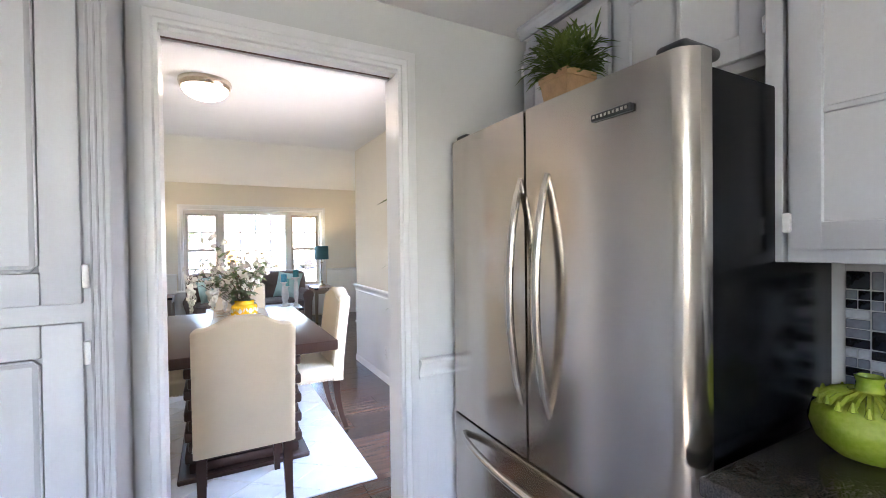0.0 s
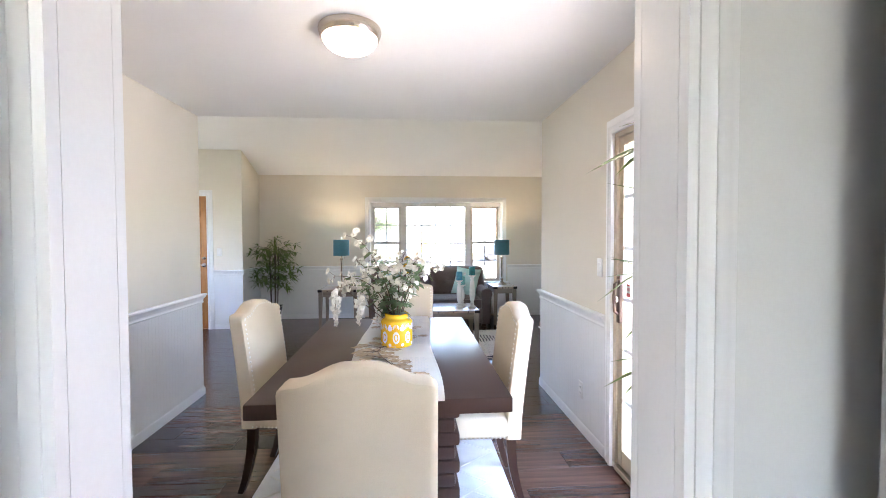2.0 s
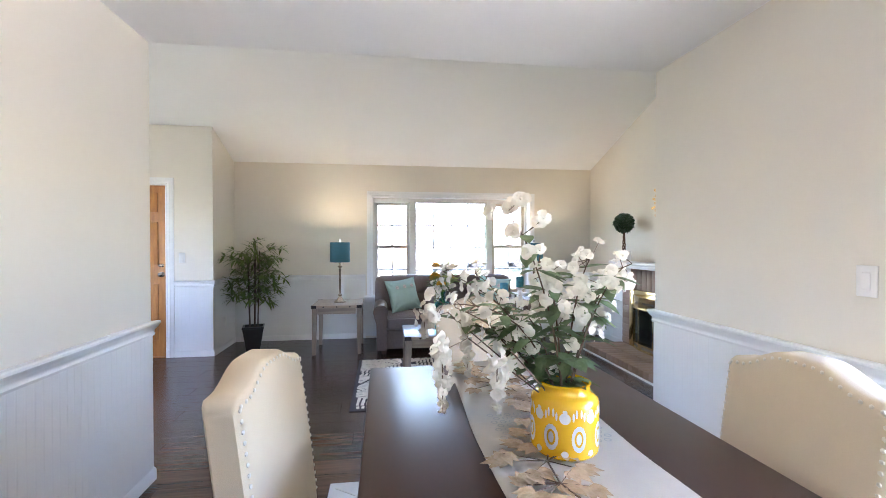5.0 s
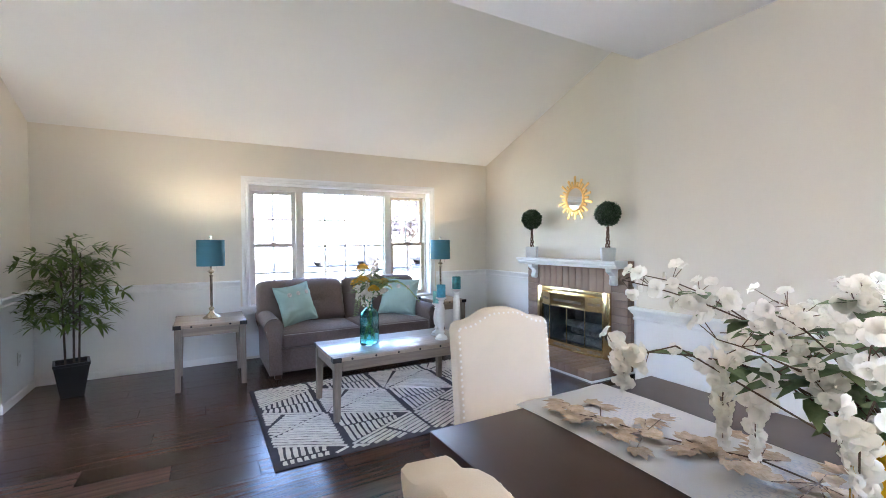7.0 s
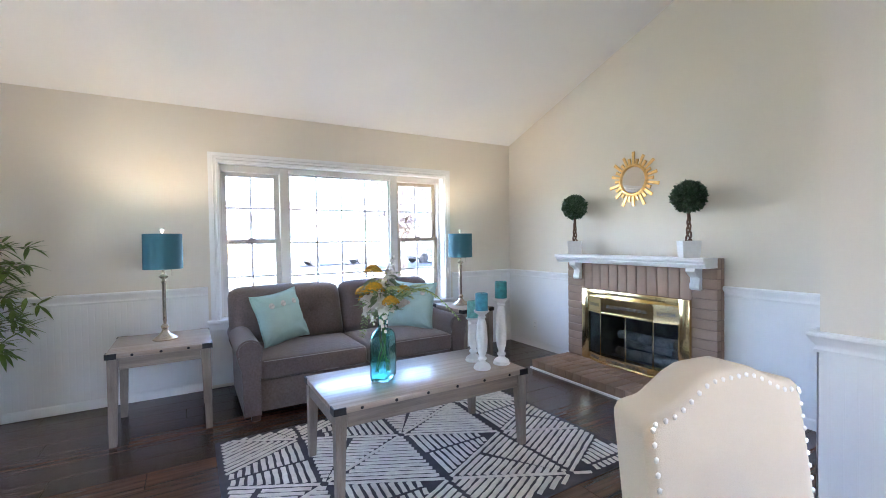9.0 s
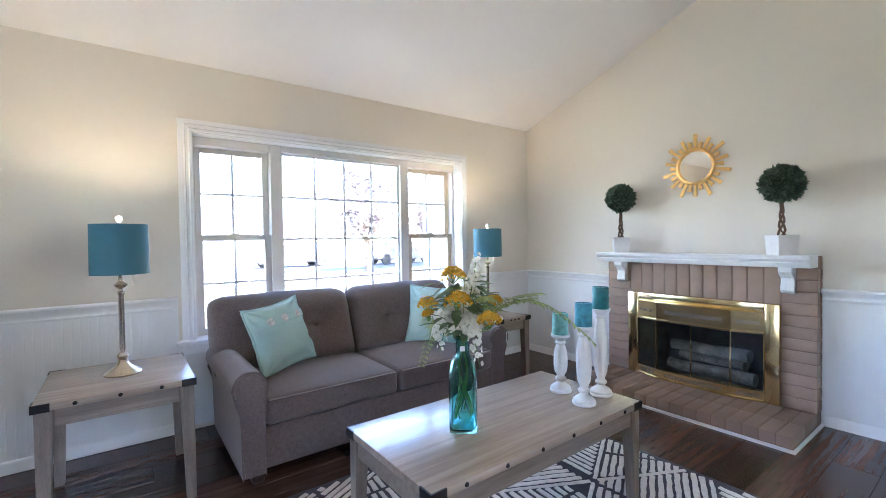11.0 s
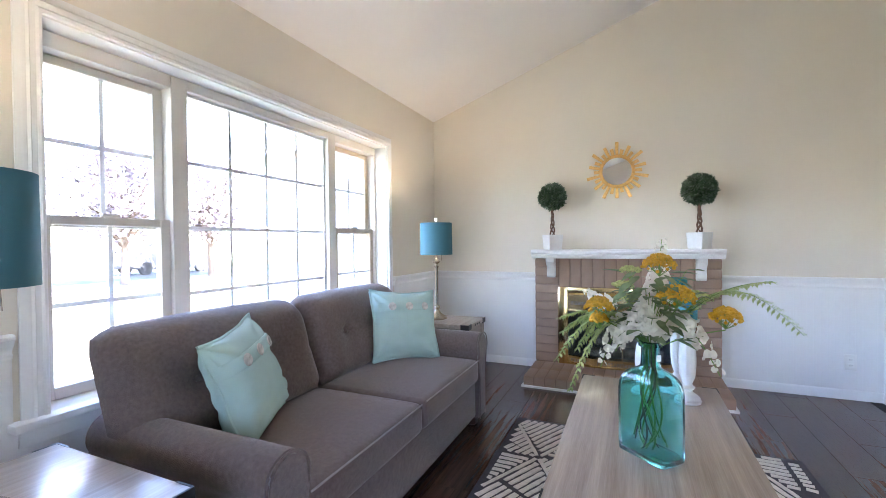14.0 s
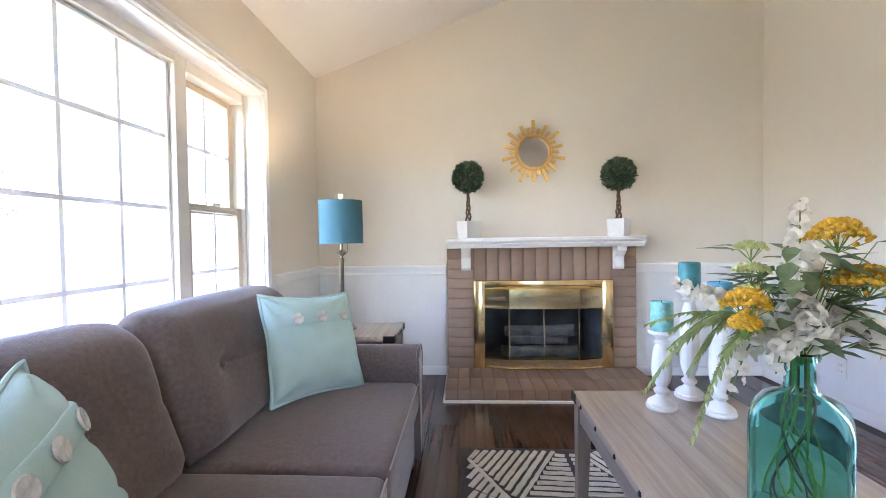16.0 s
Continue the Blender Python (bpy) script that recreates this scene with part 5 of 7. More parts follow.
# drooping clusters
for ex, ey, zt, zb in ((-0.33, -0.02, 0.25, 0.07), (-0.22, 0.21, 0.26, 0.09), (-0.20, -0.06, 0.22, 0.08), (-0.34, 0.34, 0.27, 0.18), (-0.12, 0.2, 0.2, 0.04), (0.02, 0.3, 0.26, 0.12)):
    top = Vector((ex * 0.8, ey * 0.8, zt))
    tube(br, [(0.03 * ex, 0.03 * ey, 0.05), top, Vector((ex, ey, zt - 0.03)), Vector((ex, ey, zb))], 0.0022, 0.001, 4)
    for k in range(24):
        f = k / 23
        c = Vector((ex + rnd.uniform(-.028, .028) * (1.1 - f), ey + rnd.uniform(-.028, .028) * (1.1 - f), zt - (zt - zb) * f))
        blossom(c, (rnd.uniform(-1, 1), rnd.uniform(-1, 1), -0.3), 0.020 * (1.1 - 0.5 * f))
part("branch", br, TWIG, bl, kind="stuff")
part("petal", pe, PETAL, bl, "white five-petalled blossoms", kind="stuff")
part("green_leaf", lv, GREENLEAF, bl, kind="stuff")

# ---- teal glass bottle with flowers on the coffee table ----
CT = RUGZ + 0.468
TEALGLASS = bpy.data.materials.new("teal bottle glass")
TEALGLASS.use_nodes = True
shaded(TEALGLASS, Base_Color=(0.40, 0.86, 0.85, 1), Roughness=0.0, IOR=1.45, Transmission_Weight=1.0)
bo = thing("glass_bottle", "square-shouldered teal glass bottle vase on the coffee table", "vase", pose(0.705, 6.548, CT + 0.001, 0, 0, 50) @ Matrix.Diagonal((1.2, 1.22, 1.13, 1)))
OUT = ((0.066, 0.039, 0.0, 0.25), (0.073, 0.045, 0.005, 0.25), (0.0745, 0.0465, 0.02, 0.25), (0.0745, 0.0465, 0.185, 0.25), (0.073, 0.0455, 0.204, 0.3), (0.068, 0.043, 0.222, 0.4), (0.058, 0.039, 0.237, 0.55), (0.045, 0.033, 0.247, 0.75), (0.033, 0.027, 0.2525, 0.95), (0.026, 0.0245, 0.26, 1), (0.0235, 0.0235, 0.27, 1), (0.0225, 0.0225, 0.312, 1), (0.0222, 0.0222, 0.316, 1))
INN = ((0.0195, 0.0195, 0.316, 1), (0.019, 0.019, 0.27, 1), (0.022, 0.0205, 0.258, 1), (0.041, 0.029, 0.2425, 0.75), (0.054, 0.035, 0.2325, 0.55), (0.064, 0.039, 0.2185, 0.4), (0.069, 0.0415, 0.2, 0.3), (0.0705, 0.0425, 0.184, 0.25), (0.0705, 0.0425, 0.03, 0.25), (0.068, 0.040, 0.017, 0.25), (0.05, 0.028, 0.015, 0.4), (0.02, 0.012, 0.020, 0.8))
bm = bmesh.new()
rows = []
for hx, hy, z, rr in OUT + INN:
    row = []
    for k in range(48):
        a = math.tau * (k + 0.5) / 48
        e = 2 / (2 + 8 * (1 - rr))
        c, s = math.cos(a), math.sin(a)
        row.append(bm.verts.new((hx * math.copysign(abs(c) ** e, c), hy * math.copysign(abs(s) ** e, s), z)))
    rows.append(row)
for p, q in zip(rows, rows[1:]):
    for i in range(48):
        bm.faces.new((p[i], p[(i + 1) % 48], q[(i + 1) % 48], q[i]))
bm.faces.new(rows[0][::-1])
bm.faces.new(rows[-1])
part("bottle", bm, TEALGLASS, bo).visible_shadow = False
part("lip", lathe(bmesh.new(), [(0.0197, 0.3165), (0.0285, 0.3168), (0.0305, 0.322), (0.029, 0.329), (0.0245, 0.3315), (0.0197, 0.3295), (0.0197, 0.3165)], 40), TEALGLASS, bo, "thick rounded glass lip").visible_shadow = False
part("paper_tag", boxed(-0.0275, -0.0245, -0.008, 0.008, 0.278, 0.296, 0.0008), CHALK, bo, "small pale square tag on the neck", smooth=False)

BX0, BY0, BZ0 = 0.705, 6.548, CT
fl = thing("flower_bouquet", "mustard yarrow, white stock and fern stems in the teal bottle", "flowers", pose(BX0, BY0, BZ0))
st, tw, wf, yr, li, fe, gl_ = (bmesh.new() for _ in range(7))
TOPZ = 0.375


def local(x, y, z):
    return Vector((x - BX0, y - BY0, z - BZ0))


def bowed(a, b, up, n=8):
    """A stalk from a to b that arches by up in its middle."""
    return [a.lerp(b, i / n) + Vector((0, 0, up * math.sin(math.pi * i / n))) for i in range(n + 1)]


# stems twisting down inside the bottle
def within(angle, share, z):
    """A point inside the bottle's oblong body, turned as the bottle is turned."""
    u, v = 0.078 * share * math.cos(angle), 0.045 * share * math.sin(angle)
    t = radians(50)
    return Vector((u * math.cos(t) - v * math.sin(t), u * math.sin(t) + v * math.cos(t), z))


for k in range(13):
    a = math.tau * k / 13 + rnd.uniform(-0.3, 0.3)
    turn = rnd.choice((-1, 1)) * rnd.uniform(1.2, 2.6)
    foot, low, high = within(a + turn, rnd.uniform(0.6, 0.95), rnd.uniform(0.026, 0.05)), within(a + turn * 1.5, 1.0, rnd.uniform(0.08, 0.14)), within(a - turn * 0.4, 1.0, rnd.uniform(0.17, 0.23))
    neck, rim = within(a, 0.2, 0.30), within(a, 0.2, TOPZ + 0.01)
    p = []
    for i in range(13):
        f = i / 12
        p.append(foot * (1 - f) ** 3 + low * 3 * f * (1 - f) ** 2 + high * 3 * f * f * (1 - f) + neck * f ** 3)
    tube(tw if k % 3 == 1 else st, p + [rim], 0.0022 if k % 3 == 1 else 0.003, 0.0024, 6)


def frond(bm, p, width, n=24, fat=0.30):
    """A fern frond along points p, with pointed leaflets to both sides, shorter towards the tip."""
    tube(st, p, 0.0018, 0.0008, 4)
    for k in range(n):
        f = 0.22 + 0.78 * k / n
        i = min(len(p) - 2, int(f * (len(p) - 1)))
        c = p[i].lerp(p[i + 1], f * (len(p) - 1) - i)
        d = (p[i + 1] - p[i]).normalized()
        s = d.cross(Vector((0.25, 0.1, 1)))
        s = s.normalized() if s.length > 0.05 else Vector((0, 1, 0))
        ln = width * math.sin(math.pi * (0.30 + 0.68 * (1 - f) + 0.02) ** 0.9) ** 0.8 * (1.05 - 0.55 * f) * rnd.uniform(0.8, 1.15)
        for q in (-1, 1):
            a = s * q + d * rnd.uniform(0.45, 0.75) + Vector((0, 0, rnd.uniform(-0.35, 0.1)))
            leaf(bm, c, a, (0.1, 0.1, 1), ln, ln * fat, 0.25)
            for g in (0.22, 0.48, 0.7):
                for e in (-1, 1):
                    t = a.normalized()
                    leaf(bm, c + t * ln * g, t * 0.8 + d * e, (0.1, 0.1, 1), ln * 0.42 * (1.15 - g), ln * 0.2, 0.2)


def umbel(c, r, bm, dome=0.72, seeds=150, grain=0.0056):
    """A domed head of small florets on rays that spread from one stalk."""
    for k in range(seeds):
        a, q = k * 2.39996, math.sqrt(k / seeds) * r * rnd.uniform(0.92, 1.05)
        z = dome * r * (1 - (q / r) ** 2.4) - (0.16 * r if k % 5 == 0 else 0) + rnd.uniform(-.004, .004)
        bmesh.ops.create_icosphere(bm, subdivisions=1, radius=grain * rnd.uniform(0.75, 1.2), matrix=Matrix.Translation((c.x + q * math.cos(a), c.y + q * math.sin(a), c.z + z)))
        if k % 9 == 0:
            tube(st, [c - Vector((0, 0, 0.03)), (c.x + q * math.cos(a), c.y + q * math.sin(a), c.z + z - 0.004)], 0.001, 0.001, 3)


MOUTH = Vector((0, 0, TOPZ - 0.03))
for pos, r in (((0.642, 6.524, 1.10), 0.050), ((0.629, 6.48, 1.005), 0.054), ((0.642, 6.70, 0.965), 0.044), ((0.668, 6.347, 0.945), 0.044), ((0.80, 6.46, 0.99), 0.036)):
    c = local(*pos)
    tube(st, bowed(MOUTH, c - Vector((0, 0, 0.033)), 0.01), 0.0022, 0.0018, 5)
    umbel(c, r, yr)
umbel(local(0.645, 6.70, 0.925), 0.028, yr)
for pos, r in (((0.735, 6.63, 1.03), 0.036), ((0.775, 6.606, 1.078), 0.034), ((0.721, 6.424, 1.005), 0.042), ((0.755, 6.60, 0.985), 0.03)):
    c = local(*pos)
    tube(st, bowed(MOUTH, c - Vector((0, 0, 0.03)), 0.01), 0.002, 0.0015, 5)
    umbel(c, r, li, 0.35, 80, 0.0045)
pe, lv = wf, li


def stock(p, start, size, n=24):
    """White blossoms along the end of a stalk, smaller and closed towards the tip."""
    tube(st, p, 0.0024, 0.0014, 5)
    m = len(p) - 1
    for k in range(n):
        f = start + (1 - start) * k / n
        i = min(m - 1, int(f * m))
        c = p[i].lerp(p[i + 1], f * m - i)
        a = k * 2.4
        g = 1.15 - 0.75 * k / n
        o = Vector((math.cos(a), math.sin(a), rnd.uniform(-0.1, 0.6))) * (0.024 * g)
        blossom(c + o, o, size * g, 0.07)
        if k % 4 == 0:
            leaf(gl_, c, o + Vector((0, 0, 0.01)), (0, 0, 1), 0.04 * g, 0.012, 0.3)


for pos, up, start, size in (((0.758, 6.51, 1.185), 0.0, 0.5, 0.021), ((0.60, 6.60, 0.93), 0.05, 0.35, 0.026), ((0.66, 6.58, 0.97), 0.03, 0.45, 0.026), ((0.635, 6.365, 0.78), 0.11, 0.40, 0.022), ((0.70, 6.70, 0.755), 0.12, 0.45, 0.021),
                             ((0.74, 6.47, 0.90), 0.03, 0.35, 0.025), ((0.83, 6.76, 1.0), 0.02, 0.6, 0.018), ((0.69, 6.45, 0.94), 0.03, 0.4, 0.025), ((0.70, 6.55, 1.04), 0.0, 0.55, 0.021), ((0.64, 6.53, 0.92), 0.03, 0.4, 0.024), ((0.63, 6.65, 0.83), 0.07, 0.45, 0.022), ((0.82, 6.45, 0.92), 0.03, 0.5, 0.022)):
    stock(bowed(MOUTH, local(*pos), up), start, size)
for pos, up, w in (((0.664, 6.80, 0.665), 0.17, 0.060), ((0.72, 6.78, 0.80), 0.13, 0.062), ((0.76, 6.86, 0.74), 0.14, 0.06), ((0.80, 6.78, 0.88), 0.08, 0.06), ((0.77, 6.85, 0.90), 0.07, 0.055), ((0.70, 6.83, 0.86), 0.10, 0.062), ((0.66, 6.74, 0.86), 0.07, 0.05),
                   ((0.94, 6.08, 0.86), 0.17, 0.062), ((0.80, 6.20, 1.05), 0.06, 0.062), ((0.86, 6.28, 1.02), 0.05, 0.055), ((0.93, 6.60, 0.92), 0.08, 0.055)):
    frond(fe, bowed(MOUTH, local(*pos), up, 12), w * 0.92)
for k in range(95):
    a, z = rnd.uniform(0, math.tau), rnd.uniform(TOPZ + 0.005, TOPZ + 0.17)
    r = rnd.uniform(0.012, 0.085)
    leaf(gl_, (r * math.cos(a), r * math.sin(a), z), (math.cos(a), math.sin(a), rnd.uniform(-0.3, 0.7)), (0, 0, 1), rnd.uniform(0.045, 0.08), rnd.uniform(0.024, 0.042), 0.3)
for k in range(70):
    a, z = rnd.uniform(0, math.tau), rnd.uniform(TOPZ + 0.05, TOPZ + 0.24)
    r = rnd.uniform(0.03, 0.12)
    c = Vector((r * math.cos(a), r * math.sin(a), z))
    if k % 3 == 0:
        tube(st, bowed(MOUTH, c, 0.02, 5), 0.0016, 0.001, 4)
    leaf(gl_, c, (math.cos(a), math.sin(a), rnd.uniform(-0.5, 0.6)), (0, 0, 1), rnd.uniform(0.05, 0.085), rnd.uniform(0.028, 0.045), 0.3)
part("stem", st, STEM, fl, kind="stuff")
part("dark_twig", tw, TWIG, fl, kind="stuff")
part("stock_blossom", wf, PETAL, fl, "creamy white stock blossoms", kind="stuff")
part("yarrow_head", yr, MUSTARD, fl, "domed mustard yellow yarrow heads", kind="stuff")
part("lime_head", li, LIME, fl, "lime green flower heads", kind="stuff")
part("fern_frond", fe, FERN, fl, kind="stuff")
part("green_leaf", gl_, GREENLEAF, fl, kind="stuff")


# ---- candle holders ----
WAXES = [material(n, c, 0.45, vary=0.3, scale=45, fine=160, bump=0.2) for n, c in (("aqua wax", (0.22, 0.55, 0.50)), ("blue crackled wax", (0.06, 0.30, 0.42)), ("deep teal wax", (0.02, 0.20, 0.22)))]


def candle_holder(x, y, h, label, wax):
    c = thing("candle_holder", label, "candle holder", pose(x, y, CT + 0.001), "candle holders on the coffee table")
    k = (h - 0.13) / 0.25
    prof = [(0.0, 0.0), (0.052, 0.0), (0.054, 0.008), (0.048, 0.014), (0.05, 0.02), (0.04, 0.03), (0.022, 0.042), (0.018, 0.05), (0.026, 0.058), (0.028, 0.066), (0.02, 0.074), (0.018, 0.08)]
    prof += [(0.024 + 0.012 * math.sin(math.pi * f) ** 0.8 * (1.15 - f * 0.5), 0.08 + 0.25 * k * f) for f in [i / 8 for i in range(1, 8)]]
    t = 0.08 + 0.25 * k
    prof += [(0.018, t), (0.028, t + 0.008), (0.018, t + 0.018), (0.03, t + 0.03), (0.046, t + 0.04), (0.046, t + 0.05), (0.04, t + 0.05), (0.038, t + 0.044), (0.0, t + 0.044)]
    bm = lathe(bmesh.new(), prof, 36)
    for v in bm.verts:
        if 0.09 < v.co.z < t - 0.004:
            a = math.atan2(v.co.y, v.co.x)
            s = 1 - 0.07 * (0.5 + 0.5 * math.cos(a * 12))
            v.co.x *= s
            v.co.y *= s
    part("column", bm, CHALK, c)
    bm = lathe(bmesh.new(), [(0.0, t + 0.045), (0.037, t + 0.045), (0.0385, t + 0.05), (0.0385, t + 0.15), (0.036, t + 0.155), (0.034, t + 0.15), (0.0, t + 0.146)], 28)
    cd = part("candle", bm, wax, c, "crackled pillar candle")
    part("wick", tube(bmesh.new(), [(0, 0, t + 0.146), (0.002, 0, t + 0.158)], 0.0012), IRON, cd)
    return c


candle_holder(1.342, 6.556, 0.285, "short white turned candle holder with an aqua candle", WAXES[0])
candle_holder(1.287, 6.382, 0.36, "middle white turned candle holder with a blue candle", WAXES[1])
candle_holder(1.452, 6.402, 0.42, "tall white turned candle holder with a deep teal candle", WAXES[2])

# ---- ceiling light ----
BOWL = glowing("frosted glass bowl", (1.0, 0.86, 0.66), 0.65)
cl = thing("ceiling_light", "flush frosted glass ceiling light with brushed metal ring, lit", "ceiling light", pose(0.385, 3.27, FLAT - 0.002) @ Matrix.Diagonal((0.94, 0.94, 1.3, 1)))
part("ring", lathe(bmesh.new(), [(0.0, 0.0), (0.165, 0.0), (0.168, -0.012), (0.160, -0.03), (0.152, -0.04), (0.146, -0.04), (0.146, -0.01), (0.0, -0.01)][::-1], 48), SILVER, cl)
part("bowl", lathe(bmesh.new(), [(0.145 * math.cos(t), -0.036 - 0.058 * math.sin(t)) for t in [math.pi / 2 * i / 10 for i in range(11)]], 48), BOWL, cl, "glowing frosted glass bowl")
part("finial", lathe(bmesh.new(), [(0.0, -0.101), (0.006, -0.099), (0.007, -0.096), (0.005, -0.092)], 12), SILVER, cl)

# ---- flower picture on the dining wall ----
CANVAS = material("taupe painted canvas", (0.33, 0.29, 0.235), 0.8, vary=0.2, scale=6, fine=200, bump=0.25, second=(0.42, 0.375, 0.31))
PETALP = material("painted cream petal", (0.66, 0.50, 0.32), 0.8, vary=0.2, scale=6, fine=60, bump=0.15, second=(0.86, 0.74, 0.55), tone=0.07)
EDGEP = material("painted peach petal edge", (0.60, 0.43, 0.27), 0.8, vary=0.25, scale=12, fine=120, bump=0.15, second=(0.76, 0.60, 0.42))
HEARTP = material("painted white inner petal", (0.74, 0.66, 0.58), 0.8, vary=0.2, scale=14, fine=90, bump=0.15, second=(0.88, 0.84, 0.78), tone=0.04)
BLUSHP = material("painted coral blush", (0.62, 0.32, 0.20), 0.8, vary=0.3, scale=18, second=(0.75, 0.50, 0.36))
EYEP = material("painted flower eye", (0.07, 0.03, 0.025), 0.8, vary=0.6, scale=60, second=(0.22, 0.12, 0.06))
STAMENP = material("painted stamen", (0.42, 0.26, 0.08), 0.8, vary=0.4, scale=60, second=(0.66, 0.48, 0.22))
WAVEP = material("painted pale waves", (0.44, 0.41, 0.36), 0.8, vary=0.12, scale=14, second=(0.52, 0.49, 0.44))
pic = thing("flower_picture", "square canvas picture of a cream peony on taupe", "picture", pose(DL + 0.002, 3.285, 1.67))
part("canvas", boxed(0.0, 0.03, -0.305, 0.305, -0.305, 0.305, 0.003), CANVAS, pic, smooth=False)
own = random.Random(4)
for k in range(13):
    bm = bmesh.new()
    y0, z0 = -0.30 + 0.05 * k + own.uniform(-0.012, 0.012), own.uniform(-0.1, 0.1)
    wide, lean, ph = own.uniform(0.009, 0.016), own.uniform(0.02, 0.07), own.uniform(0, 6)
    strip = []
    for i in range(25):
        z = -0.295 + 0.59 * i / 24
        y = y0 + lean * math.sin(7 * z + ph) + 0.02 * math.sin(17 * z + 2 * ph)
        w = wide * (0.35 + 0.65 * abs(math.sin(5 * z + ph)))
        strip.append([bm.verts.new((0.0313 + 0.0001 * k, max(-0.302, min(0.302, y + q * w)), z)) for q in (-1, 1)])
    for p, q in zip(strip, strip[1:]):
        bm.faces.new((p[0], p[1], q[1], q[0]))
    part("painted_wave", bm, WAVEP, pic, smooth=False)


def petal_shape(cy, cz, ang, ln, w, x, mat, under=None):
    """A broad painted petal with a ruffled outline, over a slightly larger one in the edge's tone."""
    if under:
        petal_shape(cy, cz, ang, ln + 0.005, w + 0.003, x - 0.0003, under)
    bm = bmesh.new()
    vs = []
    n = 44
    for k in range(n):
        a = math.tau * k / n
        u = ln * (0.5 + 0.5 * math.cos(a))
        v = w * math.sin(a) * (0.86 + 0.22 * math.cos(a)) * (1 + 0.05 * math.sin(3 * a + ang * 7) + 0.025 * math.sin(8 * a + ang * 3))
        u *= 1 + 0.035 * math.sin(5 * a + ang * 5)
        y, z = cy + u * math.cos(ang) - v * math.sin(ang), cz + u * math.sin(ang) + v * math.cos(ang)
        vs.append(bm.verts.new((x, max(-0.303, min(0.303, y)), max(-0.303, min(0.303, z)))))
    c = bm.verts.new((x + 0.0001, sum(v.co.y for v in vs) / n, sum(v.co.z for v in vs) / n))
    for k in range(n):
        bm.faces.new((vs[k], vs[(k + 1) % n], c))
    return part("painted_petal", bm, mat, pic)


for k, (deg, ln, w) in enumerate(((20, 0.245, 0.10), (140, 0.26, 0.12), (-20, 0.255, 0.105), (200, 0.28, 0.12), (65, 0.25, 0.12), (105, 0.235, 0.105), (235, 0.29, 0.125), (-50, 0.26, 0.115), (-90, 0.27, 0.13))):
    petal_shape(-0.03, 0.02, radians(deg), ln, w, 0.0330 + 0.0006 * k, PETALP, EDGEP)
for k, (deg, ln, w) in enumerate(((150, 0.15, 0.075), (30, 0.16, 0.075), (95, 0.14, 0.085), (-150, 0.16, 0.08), (-25, 0.16, 0.08))):
    petal_shape(-0.03, 0.02, radians(deg), ln, w, 0.0388 + 0.0006 * k, PETALP, EDGEP)
petal_shape(-0.135, 0.045, radians(2), 0.20, 0.075, 0.0422, BLUSHP)
petal_shape(-0.105, 0.06, radians(-10), 0.15, 0.058, 0.0427, EYEP)
for k in range(34):
    a, r = k * 2.39996, math.sqrt(k / 34)
    petal_shape(-0.03 + 0.058 * r * math.cos(a), 0.048 + 0.036 * r * math.sin(a), a, 0.012, 0.0035, 0.0430 + 0.00001 * k, STAMENP)
for k, deg in enumerate((188, -8, -140, -45, -92)):
    petal_shape(-0.03, 0.022, radians(deg), 0.098, 0.036, 0.0436 + 0.0005 * k, HEARTP)
for k, (deg, ln) in enumerate(((-150, 0.19), (-35, 0.18), (-95, 0.14))):
    petal_shape(-0.03, -0.01, radians(deg), ln, 0.075 if k < 2 else 0.12, 0.0462 + 0.0006 * k, PETALP, EDGEP)
petal_shape(0.0, -0.20, -1.45, 0.10, 0.008, 0.0326, EYEP)


# ---- switches, outlets, handles ----
def wall_plate(name, m, kind_, label, category):
    """A plate in the local x-z plane, facing -y."""
    p = thing(name, label, category, m)
    part("plate", boxed(-0.036, 0.036, -0.006, 0, -0.058, 0.058, 0.003, 2), PLATE, p)
    if kind_ == "switch":
        part("rocker", boxed(-0.016, 0.016, -0.0095, -0.006, -0.033, 0.033, 0.002), PLATE, p)
    else:
        for z in (-0.02, 0.02):
            s = part("socket", boxed(-0.016, 0.016, -0.008, -0.006, z - 0.014, z + 0.014, 0.003, 2), PLATE, p)
            for x in (-0.006, 0.006):
                part("slot", boxed(x - 0.0012, x + 0.0012, -0.0084, -0.0078, z - 0.004, z + 0.005), IRON, s, smooth=False)


wall_plate("light_switch", pose(DR, 3.695, 1.186, 0, 0, -90), "switch", "white light switch beside the patio door", "light switch")
wall_plate("light_switch", pose(-2.2, EY, 1.165, 0, 0, 0), "switch", "white light switch beside the front door", "light switch")
wall_plate("wall_outlet", pose(DR - 0.009, 3.97, 0.30, 0, 0, -90), "outlet", "white wall outlet in the dining beadboard", "outlet")
wall_plate("wall_outlet", pose(2.51, EDGE + 0.009, 0.275, 0, 0, 180), "outlet", "white wall outlet on the return wall", "outlet")
wall_plate("wall_outlet", pose(FP - 0.009, 5.137, 0.275, 0, 0, -90), "outlet", "white wall outlet beside the brick fireplace", "outlet")
wall_plate("wall_outlet", pose(FP - 0.009, 8.016, 0.262, 0, 0, -90), "outlet", "white wall outlet by the end table", "outlet")
wall_plate("wall_outlet", pose(RX + 0.009, 8.1, 0.35, 0, 0, 90), "outlet", "white wall outlet behind the bamboo", "outlet")

